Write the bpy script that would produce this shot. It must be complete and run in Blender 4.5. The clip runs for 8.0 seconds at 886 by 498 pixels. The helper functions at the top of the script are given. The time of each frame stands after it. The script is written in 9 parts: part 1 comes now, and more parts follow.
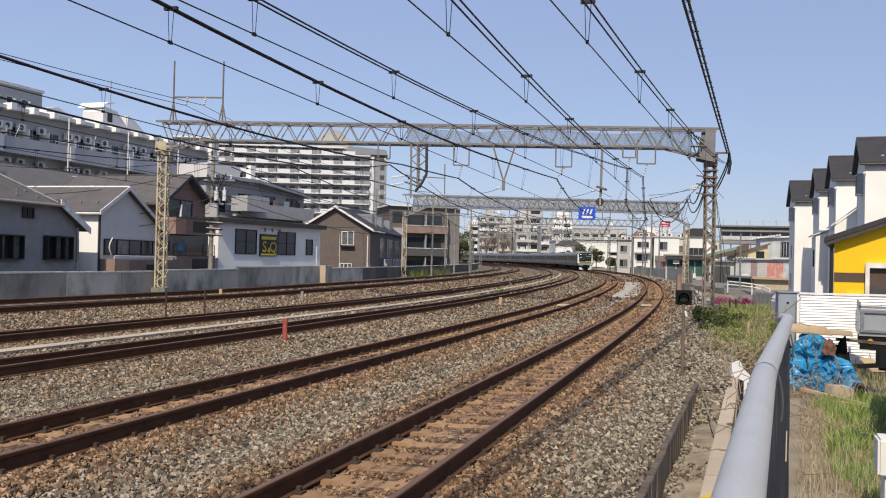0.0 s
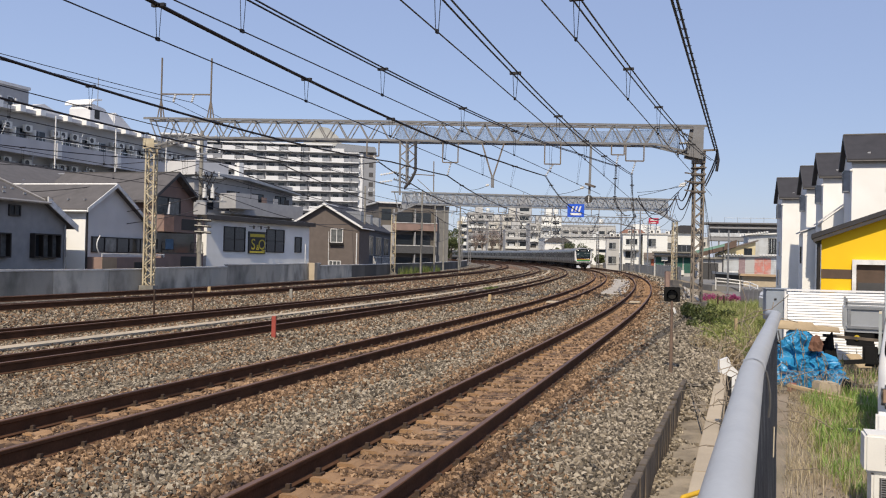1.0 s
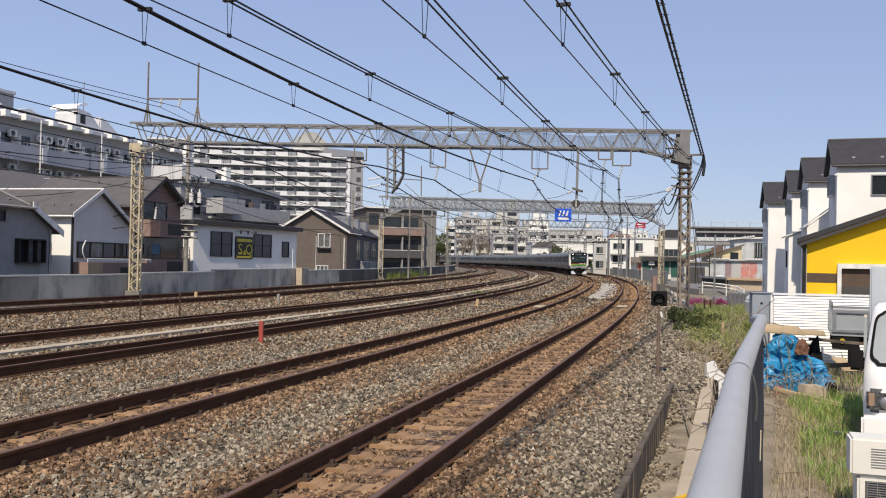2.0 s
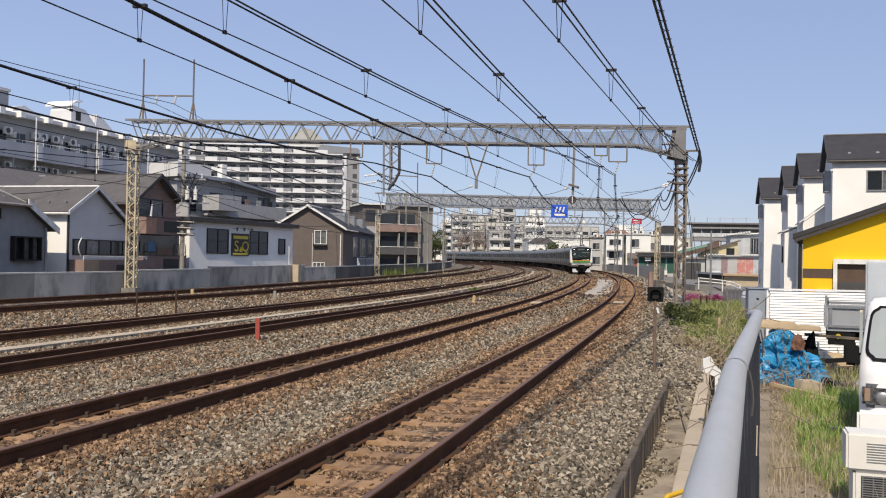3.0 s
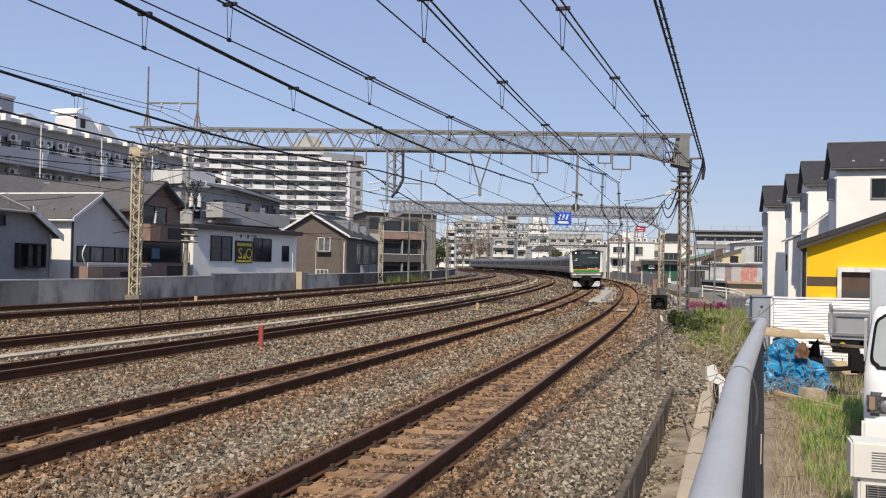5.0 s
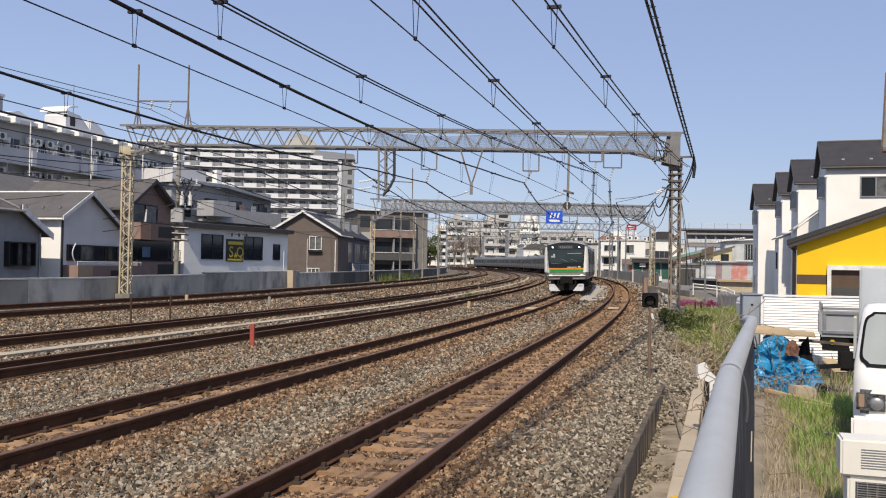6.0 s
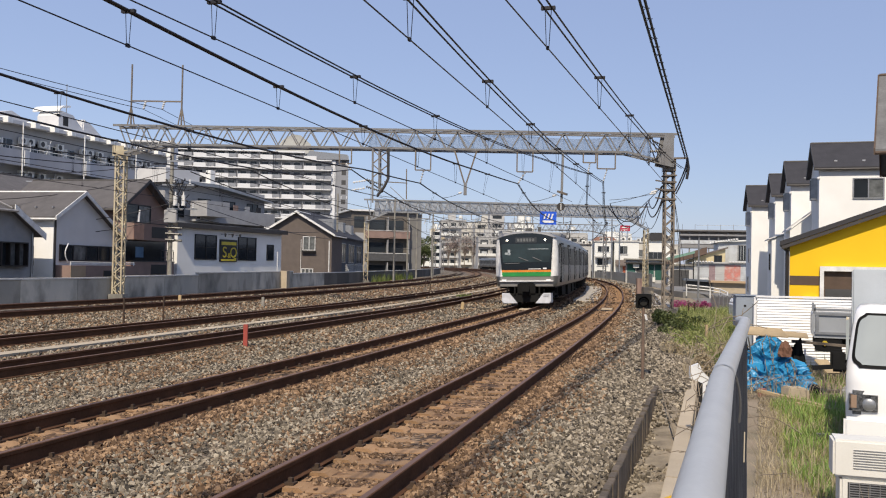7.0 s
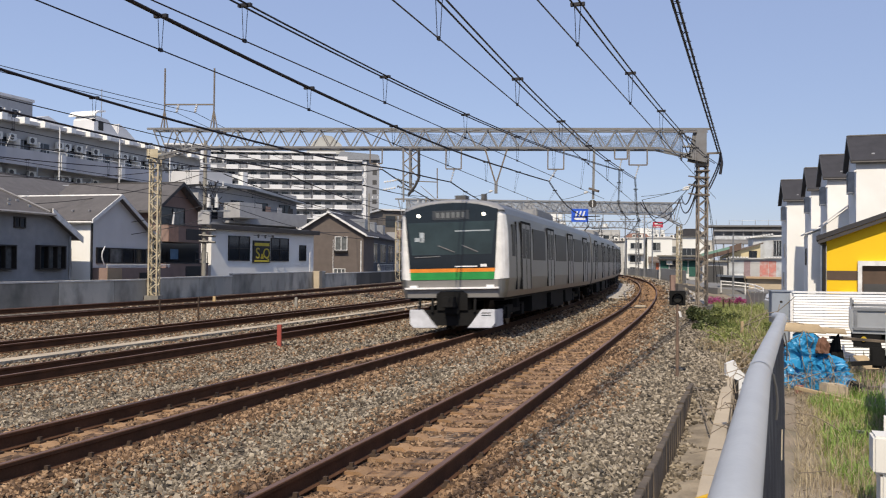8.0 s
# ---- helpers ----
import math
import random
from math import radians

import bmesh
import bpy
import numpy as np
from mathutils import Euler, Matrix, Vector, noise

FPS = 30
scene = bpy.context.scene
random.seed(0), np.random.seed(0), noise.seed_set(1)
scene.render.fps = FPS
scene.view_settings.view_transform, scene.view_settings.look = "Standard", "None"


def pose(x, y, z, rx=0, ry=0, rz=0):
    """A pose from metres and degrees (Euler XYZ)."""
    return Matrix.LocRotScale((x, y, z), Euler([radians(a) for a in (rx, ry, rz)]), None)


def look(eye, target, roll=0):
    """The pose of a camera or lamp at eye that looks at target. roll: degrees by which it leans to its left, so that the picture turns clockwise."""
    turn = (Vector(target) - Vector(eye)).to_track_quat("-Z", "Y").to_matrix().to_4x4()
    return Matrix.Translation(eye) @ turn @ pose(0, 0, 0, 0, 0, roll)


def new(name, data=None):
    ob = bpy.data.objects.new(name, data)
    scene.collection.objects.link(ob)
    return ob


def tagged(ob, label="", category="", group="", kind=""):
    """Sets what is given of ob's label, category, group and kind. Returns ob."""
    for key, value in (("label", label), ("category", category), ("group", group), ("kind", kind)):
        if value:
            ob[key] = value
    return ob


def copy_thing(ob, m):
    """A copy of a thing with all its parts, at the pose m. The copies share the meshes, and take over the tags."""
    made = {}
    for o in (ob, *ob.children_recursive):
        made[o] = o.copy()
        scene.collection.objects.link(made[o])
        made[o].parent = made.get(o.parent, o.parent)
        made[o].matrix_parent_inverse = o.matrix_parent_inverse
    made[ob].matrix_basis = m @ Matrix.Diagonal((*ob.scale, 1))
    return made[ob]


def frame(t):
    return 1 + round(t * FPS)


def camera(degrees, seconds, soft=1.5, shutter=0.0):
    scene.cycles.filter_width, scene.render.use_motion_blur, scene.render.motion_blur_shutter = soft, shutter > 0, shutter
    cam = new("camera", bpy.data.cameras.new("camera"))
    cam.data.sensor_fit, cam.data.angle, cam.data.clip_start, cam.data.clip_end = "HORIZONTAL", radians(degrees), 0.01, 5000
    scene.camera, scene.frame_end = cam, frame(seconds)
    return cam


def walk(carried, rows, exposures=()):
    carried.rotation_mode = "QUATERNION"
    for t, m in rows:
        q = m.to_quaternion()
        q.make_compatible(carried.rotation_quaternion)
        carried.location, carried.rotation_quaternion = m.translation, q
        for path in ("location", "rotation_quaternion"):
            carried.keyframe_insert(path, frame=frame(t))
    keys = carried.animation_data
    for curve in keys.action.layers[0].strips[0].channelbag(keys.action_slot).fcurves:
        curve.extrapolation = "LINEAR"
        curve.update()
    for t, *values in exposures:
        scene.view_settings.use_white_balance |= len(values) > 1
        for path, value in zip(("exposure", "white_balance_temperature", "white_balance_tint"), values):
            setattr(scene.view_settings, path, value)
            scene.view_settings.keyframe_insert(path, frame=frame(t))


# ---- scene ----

# ---------------------------------------------------------------- camera
EYE = 1.768
cam = camera(53.0, 8.0, soft=1.1, shutter=0.4)
TURNS = [
    (0.0, 90.814, -1.328, -0.019), (0.5, 90.537, -1.416, -0.264), (1.0, 90.653, -1.24, -0.72),
    (1.5, 91.044, -1.243, -1.23), (3.0, 90.746, -0.996, -1.74), (3.5, 91.073, -1.048, -1.519),
    (4.0, 91.449, -1.103, -1.562), (4.5, 91.342, -1.112, -1.456), (6.0, 91.125, -1.024, -2.069),
    (6.5, 91.194, -1.091, -2.427), (7.0, 91.178, -1.102, -2.467), (7.5, 91.155, -0.88, -1.709),
    (8.0, 91.07, -0.509, -0.426),
]
walk(cam, [(t, pose(0, 0, EYE, rx, ry, rz)) for t, rx, ry, rz in TURNS], [(0.0, 0.0, 7150, 12), (8.0, 0.0, 7150, 12)])

# ---------------------------------------------------------------- light
SUN_EL, SUN_FROM = 48.0, 16.0          # elevation; degrees from straight behind towards the left
world = bpy.data.worlds.new("sky")
scene.world = world
world.use_nodes = True
wn = world.node_tree
wn.nodes.clear()
sky = wn.nodes.new("ShaderNodeTexSky")
sky.sky_type, sky.sun_disc = "NISHITA", False
sky.sun_elevation, sky.sun_rotation = radians(SUN_EL), radians(180 - SUN_FROM)
sky.air_density, sky.dust_density, sky.ozone_density = 1.0, 0.6, 3.0
bg = wn.nodes.new("ShaderNodeBackground")
bg.inputs["Strength"].default_value = 0.14
wo = wn.nodes.new("ShaderNodeOutputWorld")
haze = wn.nodes.new("ShaderNodeMix")          # spring haze evens the sky out
haze.data_type = "RGBA"
haze.inputs[0].default_value = 0.6
haze.inputs[7].default_value = (2.45, 3.27, 5.8, 1)
wn.links.new(sky.outputs[0], haze.inputs[6])
wn.links.new(haze.outputs[2], bg.inputs[0])
wn.links.new(bg.outputs[0], wo.inputs[0])
sun_data = bpy.data.lights.new("sun", "SUN")
sun_data.energy, sun_data.angle, sun_data.color = 4.7, radians(0.6), (1.0, 0.93, 0.81)
sun = new("sun", sun_data)
a, e = radians(SUN_FROM), radians(SUN_EL)
sun.matrix_world = look((-math.sin(a) * math.cos(e) * 80, -math.cos(a) * math.cos(e) * 80, math.sin(e) * 80), (0, 0, 0))


# ---------------------------------------------------------------- materials
MATS = {}


def mat(name, color, rough=0.8, metal=0.0, var=0.15, scale=4.0, fine=60.0, bump=0.0, color2=None, spread=0.5, rnd=0.0, island=0.0, stain=None, stain_scale=0.6, stain_amt=0.4, emit=0.0, alpha=1.0, coord="Object", streak=1.0):
    """A procedural surface: base colour, two scales of variation, relief, stains."""
    if name in MATS:
        return MATS[name]
    m = bpy.data.materials.new(name)
    MATS[name] = m
    m.use_nodes = True
    nt = m.node_tree
    bsdf = nt.nodes["Principled BSDF"]
    N, L = nt.nodes.new, nt.links.new
    tc = N("ShaderNodeTexCoord")
    mp = N("ShaderNodeMapping")
    mp.inputs["Scale"].default_value = (1, 1, streak)
    L(tc.outputs[coord], mp.inputs[0])
    big = N("ShaderNodeTexNoise")
    big.inputs["Scale"].default_value, big.inputs["Detail"].default_value = scale, 4
    L(mp.outputs[0], big.inputs["Vector"])
    small = N("ShaderNodeTexNoise")
    small.inputs["Scale"].default_value, small.inputs["Detail"].default_value = fine, 3
    L(mp.outputs[0], small.inputs["Vector"])
    mix1 = N("ShaderNodeMix")
    mix1.data_type = "RGBA"
    c2 = color2 or tuple(c * (1 - var * 2) for c in color)
    mix1.inputs[6].default_value, mix1.inputs[7].default_value = (*color, 1), (*c2, 1)
    ramp = N("ShaderNodeMapRange")
    ramp.inputs[1].default_value, ramp.inputs[2].default_value = 0.5 - spread / 2, 0.5 + spread / 2
    L(big.outputs[0], ramp.inputs[0])
    L(ramp.outputs[0], mix1.inputs[0])
    hsv = N("ShaderNodeHueSaturation")
    val = N("ShaderNodeMapRange")
    val.inputs[3].default_value, val.inputs[4].default_value = 1 - var, 1 + var
    L(small.outputs[0], val.inputs[0])
    L(mix1.outputs[2], hsv.inputs["Color"])
    last = val.outputs[0]
    if rnd or island:
        src = N("ShaderNodeNewGeometry").outputs["Random Per Island"] if island else N("ShaderNodeObjectInfo").outputs["Random"]
        r = N("ShaderNodeMapRange")
        k = island or rnd
        r.inputs[3].default_value, r.inputs[4].default_value = 1 - k, 1 + k
        L(src, r.inputs[0])
        mul = N("ShaderNodeMath")
        mul.operation = "MULTIPLY"
        L(last, mul.inputs[0])
        L(r.outputs[0], mul.inputs[1])
        last = mul.outputs[0]
    L(last, hsv.inputs["Value"])
    out = hsv.outputs[0]
    if stain:
        st = N("ShaderNodeTexNoise")
        st.inputs["Scale"].default_value, st.inputs["Detail"].default_value = stain_scale, 6
        L(mp.outputs[0], st.inputs["Vector"])
        sr = N("ShaderNodeMapRange")
        sr.inputs[1].default_value, sr.inputs[2].default_value, sr.inputs[4].default_value = 0.45, 0.7, stain_amt
        L(st.outputs[0], sr.inputs[0])
        mix2 = N("ShaderNodeMix")
        mix2.data_type = "RGBA"
        mix2.inputs[7].default_value = (*stain, 1)
        L(out, mix2.inputs[6])
        L(sr.outputs[0], mix2.inputs[0])
        out = mix2.outputs[2]
    L(out, bsdf.inputs["Base Color"])
    bsdf.inputs["Roughness"].default_value, bsdf.inputs["Metallic"].default_value = rough, metal
    if bump:
        b = N("ShaderNodeBump")
        b.inputs["Strength"].default_value, b.inputs["Distance"].default_value = bump, 0.02
        L(small.outputs[0], b.inputs["Height"])
        L(b.outputs[0], bsdf.inputs["Normal"])
    if emit:
        bsdf.inputs["Emission Color"].default_value = (*color, 1)
        bsdf.inputs["Emission Strength"].default_value = emit
    bsdf.inputs["Alpha"].default_value = alpha
    return m


# ---------------------------------------------------------------- mesh helpers
def box(bm, x0, y0, z0, x1, y1, z1, m=None):
    """A box between two corners, moved by m if given."""
    vs = [bm.verts.new((x, y, z)) for z in (z0, z1) for x, y in ((x0, y0), (x1, y0), (x1, y1), (x0, y1))]
    for q in ((3, 2, 1, 0), (4, 5, 6, 7), (0, 1, 5, 4), (1, 2, 6, 5), (2, 3, 7, 6), (3, 0, 4, 7)):
        bm.faces.new([vs[i] for i in q])
    if m is not None:
        bmesh.ops.transform(bm, matrix=m, verts=vs)
    return vs


def prism(bm, outline, y0, y1, m=None):
    """A solid with the outline (x, z) pulled from y0 to y1."""
    n = len(outline)
    a_ = [bm.verts.new((x, y0, z)) for x, z in outline]
    b_ = [bm.verts.new((x, y1, z)) for x, z in outline]
    bm.faces.new(a_)
    bm.faces.new(b_[::-1])
    for i in range(n):
        bm.faces.new((a_[i], b_[i], b_[(i + 1) % n], a_[(i + 1) % n]))
    if m is not None:
        bmesh.ops.transform(bm, matrix=m, verts=a_ + b_)
    return a_ + b_


def bar(bm, p, q, r, sides=6, r2=None):
    """A round bar from p to q."""
    p, q = Vector(p), Vector(q)
    d = q - p
    if d.length < 1e-6:
        return
    rot = d.to_track_quat("Z", "Y").to_matrix()
    r2 = r if r2 is None else r2
    lo, hi = [], []
    for i in range(sides):
        w = 2 * math.pi * i / sides
        o = Vector((math.cos(w), math.sin(w), 0))
        lo.append(bm.verts.new(p + rot @ (o * r)))
        hi.append(bm.verts.new(q + rot @ (o * r2)))
    for i in range(sides):
        j = (i + 1) % sides
        bm.faces.new((lo[i], lo[j], hi[j], hi[i]))
    bm.faces.new(lo[::-1])
    bm.faces.new(hi)


def strut(bm, p, q, w, h=None):
    """A square bar from p to q."""
    p, q = Vector(p), Vector(q)
    d = q - p
    rot = d.to_track_quat("Y", "Z").to_matrix().to_4x4()
    h = h or w
    box(bm, -w / 2, 0, -h / 2, w / 2, d.length, h / 2, Matrix.Translation(p) @ rot)


def mesh_of(name, bm, material, smooth=False, bevel=0.0):
    if bevel:
        bmesh.ops.bevel(bm, geom=bm.edges[:], offset=bevel, segments=2, affect="EDGES", clamp_overlap=True)
    bmesh.ops.recalc_face_normals(bm, faces=bm.faces[:])
    me = bpy.data.meshes.new(name)
    bm.to_mesh(me)
    bm.free()
    me.materials.append(material)
    if smooth:
        for poly in me.polygons:
            poly.use_smooth = True
    return me


def part(name, bm, material, parent=None, label="", smooth=False, bevel=0.0, at=None):
    """Links a bmesh as one mesh object, under parent if given."""
    ob = new(name, mesh_of(name, bm, material, smooth, bevel))
    if parent is not None:
        ob.parent = parent
    if at is not None:
        ob.matrix_basis = at
    if label:
        ob["label"] = label
    return ob


def thing(name, m, label, category, group="", kind=""):
    ob = new(name)
    ob.empty_display_size = 0.2
    ob.matrix_basis = m
    return tagged(ob, label, category, group, kind)


def boxpart(name, dims, material, parent, label="", bevel=0.0, at=None):
    bm = bmesh.new()
    box(bm, *dims)
    return part(name, bm, material, parent, label, bevel=bevel, at=at)


# ---------------------------------------------------------------- the line of the tracks
HEAD, X_A, Y_A = radians(17.241), -0.698, 7.3
CURVE, RAMP0, RAMP1 = 0.0016, -4.9, 37.5
GRADE, GRADE0 = 0.0053, 31.0


def make_line(step=0.5, back=40.0, ahead=520.0):
    """Centre line of the nearest track: samples of (s, x, y, heading)."""
    fw, bw = [], []
    x, y, th = X_A, Y_A, HEAD
    s = 0.0
    # the heading at s = 0 has already turned by the ramp before it
    while s <= ahead:
        fw.append((s, x, y, th))
        k = CURVE * min(1, max(0, (s - RAMP0) / (RAMP1 - RAMP0)))
        th -= k * step
        x, y = x + math.sin(th) * step, y + math.cos(th) * step
        s += step
    x, y, th, s = X_A, Y_A, HEAD, 0.0
    while s > -back:
        x, y = x - math.sin(th) * step, y - math.cos(th) * step
        s -= step
        bw.append((s, x, y, th))
    return bw[::-1] + fw


LINE = make_line()
LINE_S0 = LINE[0][0]


def on_line(s, off=0.0, z=0.0):
    """The place s metres along the nearest track, off metres to its left; and the heading."""
    i = min(max((s - LINE_S0) / 0.5, 0), len(LINE) - 1.001)
    k = int(i)
    w = i - k
    _, x0, y0, t0 = LINE[k]
    _, x1, y1, t1 = LINE[k + 1]
    x, y, th = x0 + (x1 - x0) * w, y0 + (y1 - y0) * w, t0 + (t1 - t0) * w
    return Vector((x - math.cos(th) * off, y + math.sin(th) * off, z + GRADE * max(0, s - GRADE0))), th


def sweep(bm, outline, s0, s1, step, off, z=0.0, tilt=0.0, closed=True):
    """A profile (across to the right, up) swept along the line."""
    rings = []
    n = max(1, round((s1 - s0) / step))
    for i in range(n + 1):
        s = s0 + (s1 - s0) * i / n
        p, th = on_line(s, off, z)
        right = Vector((math.cos(th), -math.sin(th), 0))
        up = Vector((0, 0, 1))
        if tilt:
            right, up = right + up * tilt, up - right * tilt
        rings.append([bm.verts.new(p + right * u + up * v) for u, v in outline])
    m = len(outline)
    for a_, b_ in zip(rings[:-1], rings[1:]):
        for i in range(m if closed else m - 1):
            j = (i + 1) % m
            bm.faces.new((a_[i], a_[j], b_[j], b_[i]))
    if closed:
        bm.faces.new(rings[0][::-1])
        bm.faces.new(rings[-1])


# ---------------------------------------------------------------- ground, ballast, tracks
def np_mesh(name, verts, faces, material):
    """A mesh from arrays of places and triangles or quads."""
    me = bpy.data.meshes.new(name)
    k = faces.shape[1]
    me.vertices.add(len(verts))
    me.vertices.foreach_set("co", verts.astype(np.float32).ravel())
    me.loops.add(faces.size)
    me.loops.foreach_set("vertex_index", faces.astype(np.int32).ravel())
    me.polygons.add(len(faces))
    me.polygons.foreach_set("loop_start", np.arange(0, faces.size, k, dtype=np.int32))
    me.update(calc_edges=True)
    me.polygons.foreach_set("use_smooth", np.zeros(len(faces), dtype=bool))
    me.materials.append(material)
    return me


def ballast_mat():
    """Crushed stone: one tone per stone, rusty near the two tracks in front, by the sheet's own across/along map."""
    m = bpy.data.materials.new("ballast_sheet")
    m.use_nodes = True
    nt = m.node_tree
    N, L = nt.nodes.new, nt.links.new
    bsdf = nt.nodes["Principled BSDF"]
    tc = N("ShaderNodeTexCoord")
    vor = N("ShaderNodeTexVoronoi")
    vor.inputs["Scale"].default_value = 15
    L(tc.outputs["Object"], vor.inputs["Vector"])
    sep = N("ShaderNodeSeparateColor")
    L(vor.outputs["Color"], sep.inputs[0])
    grey = N("ShaderNodeValToRGB")
    grey.color_ramp.elements[0].color, grey.color_ramp.elements[1].color = (0.022, 0.018, 0.014, 1), (0.30, 0.26, 0.20, 1)
    grey.color_ramp.elements.new(0.5).color = (0.105, 0.086, 0.064, 1)
    rust = N("ShaderNodeValToRGB")
    rust.color_ramp.elements[0].color, rust.color_ramp.elements[1].color = (0.028, 0.015, 0.008, 1), (0.30, 0.18, 0.095, 1)
    rust.color_ramp.elements.new(0.5).color = (0.14, 0.075, 0.038, 1)
    L(sep.outputs[0], grey.inputs[0])
    L(sep.outputs[0], rust.inputs[0])
    uv = N("ShaderNodeUVMap")
    uv.uv_map = "run"
    su = N("ShaderNodeSeparateXYZ")
    L(uv.outputs[0], su.inputs[0])
    masks = []
    for off, w in ((0.0, 1.6), (-3.63, 1.9), (-8.05, 1.2), (-11.9, 1.2), (-16.4, 3.0)):
        d = N("ShaderNodeMath")
        d.operation = "SUBTRACT"
        d.inputs[1].default_value = off
        L(su.outputs[0], d.inputs[0])
        ab = N("ShaderNodeMath")
        ab.operation = "ABSOLUTE"
        L(d.outputs[0], ab.inputs[0])
        r = N("ShaderNodeMapRange")
        r.inputs[1].default_value, r.inputs[2].default_value, r.inputs[3].default_value, r.inputs[4].default_value = w * 0.45, w, 1, 0
        L(ab.outputs[0], r.inputs[0])
        masks.append(r.outputs[0])
    cur = masks[0]
    for o in masks[1:]:
        mx = N("ShaderNodeMath")
        mx.operation = "MAXIMUM"
        L(cur, mx.inputs[0])
        L(o, mx.inputs[1])
        cur = mx.outputs[0]
    nz = N("ShaderNodeTexNoise")
    nz.inputs["Scale"].default_value, nz.inputs["Detail"].default_value = 0.55, 5
    L(tc.outputs["Object"], nz.inputs["Vector"])
    nr = N("ShaderNodeMapRange")
    nr.inputs[1].default_value, nr.inputs[2].default_value, nr.inputs[3].default_value, nr.inputs[4].default_value = 0.3, 0.7, -0.45, 0.45
    L(nz.outputs[0], nr.inputs[0])
    ad = N("ShaderNodeMath")
    ad.operation, ad.use_clamp = "ADD", True
    L(cur, ad.inputs[0])
    L(nr.outputs[0], ad.inputs[1])
    mix = N("ShaderNodeMix")
    mix.data_type = "RGBA"
    L(ad.outputs[0], mix.inputs[0])
    L(grey.outputs[0], mix.inputs[6])
    L(rust.outputs[0], mix.inputs[7])
    soot = N("ShaderNodeTexNoise")          # dust and brake soot in patches
    soot.inputs["Scale"].default_value, soot.inputs["Detail"].default_value = 1.7, 7
    L(tc.outputs["Object"], soot.inputs["Vector"])
    so = N("ShaderNodeMapRange")
    so.inputs[1].default_value, so.inputs[2].default_value, so.inputs[3].default_value, so.inputs[4].default_value = 0.3, 0.7, 0.5, 1.3
    L(soot.outputs[0], so.inputs[0])
    hv = N("ShaderNodeHueSaturation")
    L(mix.outputs[2], hv.inputs["Color"])
    L(so.outputs[0], hv.inputs["Value"])
    L(hv.outputs[0], bsdf.inputs["Base Color"])
    bsdf.inputs["Roughness"].default_value = 0.95
    bump = N("ShaderNodeBump")
    bump.inputs["Strength"].default_value, bump.inputs["Distance"].default_value = 0.9, 0.03
    inv = N("ShaderNodeMath")
    inv.operation = "MULTIPLY"
    inv.inputs[1].default_value = -1.0
    L(vor.outputs["Distance"], inv.inputs[0])
    L(inv.outputs[0], bump.inputs["Height"])
    L(bump.outputs[0], bsdf.inputs["Normal"])
    return m


TRACKS = {"a": (0.0, 0.0, 0.052), "b": (3.629, 0.0, 0.03), "c": (8.05, 0.006, 0.0625), "d": (11.892, 0.002, 0.0625),
          "e": (16.998, 0.158, 0.0625), "f": (20.416, 0.14, 0.0625)}
# across (right positive) and height of the ballast
BED = [(-24.5, -0.14), (-23.5, -0.12), (-22.0, -0.08), (-20.4, -0.05), (-18.7, -0.12), (-17.0, -0.04), (-15.6, -0.14), (-14.0, -0.28), (-12.9, -0.2),
       (-11.9, -0.2), (-10.9, -0.21), (-10.3, -0.15), (-9.6, -0.15), (-9.2, -0.21), (-8.05, -0.2), (-7.0, -0.22), (-5.8, -0.32), (-4.75, -0.18), (-4.35, -0.165), (-4.23, -0.205), (-3.03, -0.195),
       (-2.91, -0.15), (-2.5, -0.165), (-1.85, -0.26), (-1.15, -0.18), (-0.72, -0.17), (-0.6, -0.225), (0.6, -0.205), (0.72, -0.125), (1.2, -0.12), (1.7, -0.13), (2.35, -0.19), (3.1, -0.22)]


def bed_z(u):
    for (u0, z0), (u1, z1) in zip(BED[:-1], BED[1:]):
        if u0 <= u <= u1:
            return z0 + (z1 - z0) * (u - u0) / (u1 - u0)
    return BED[0][1] if u < BED[0][0] else BED[-1][1]


m_ballast = ballast_mat()


def edge_x(y):
    """Where the timber edging stands."""
    return 1.635 + 0.349 * (y - 7.3)


def ballast_bed():
    us = []
    for (u0, _), (u1, _) in zip(BED[:-1], BED[1:]):
        n = max(1, round((u1 - u0) / 0.3))
        us += [u0 + (u1 - u0) * i / n for i in range(n)]
    us.append(BED[-1][0])
    ss = [-20 + 0.4 * i for i in range(200)] + [60 + 4.0 * i for i in range(104)]
    V, UV = [], []
    for s in ss:
        for i, u in enumerate(us):
            p, th = on_line(s, -u, bed_z(u))
            # beyond the edging the shoulder widens out on the near side
            z = p.z + (noise.noise((p.x * 1.3, p.y * 1.3, 0.0)) * 0.03 if s < 60 else 0)
            x = min(p.x, edge_x(p.y)) if u > 1.2 and p.y < 14.7 else p.x
            V.append((x, p.y, z))
            UV.append((u, s))
    n = len(us)
    F = np.array([(r * n + c, r * n + c + 1, (r + 1) * n + c + 1, (r + 1) * n + c) for r in range(len(ss) - 1) for c in range(n - 1)])
    me = np_mesh("track_bed", np.array(V), F, m_ballast)
    lay = me.uv_layers.new(name="run")
    lay.data.foreach_set("uv", np.array(UV, dtype=np.float32)[F.ravel()].ravel())
    ob = new("track_bed", me)
    tagged(ob, "rust-stained crushed stone track bed under six railway tracks", "track bed", kind="structure")


ballast_bed()

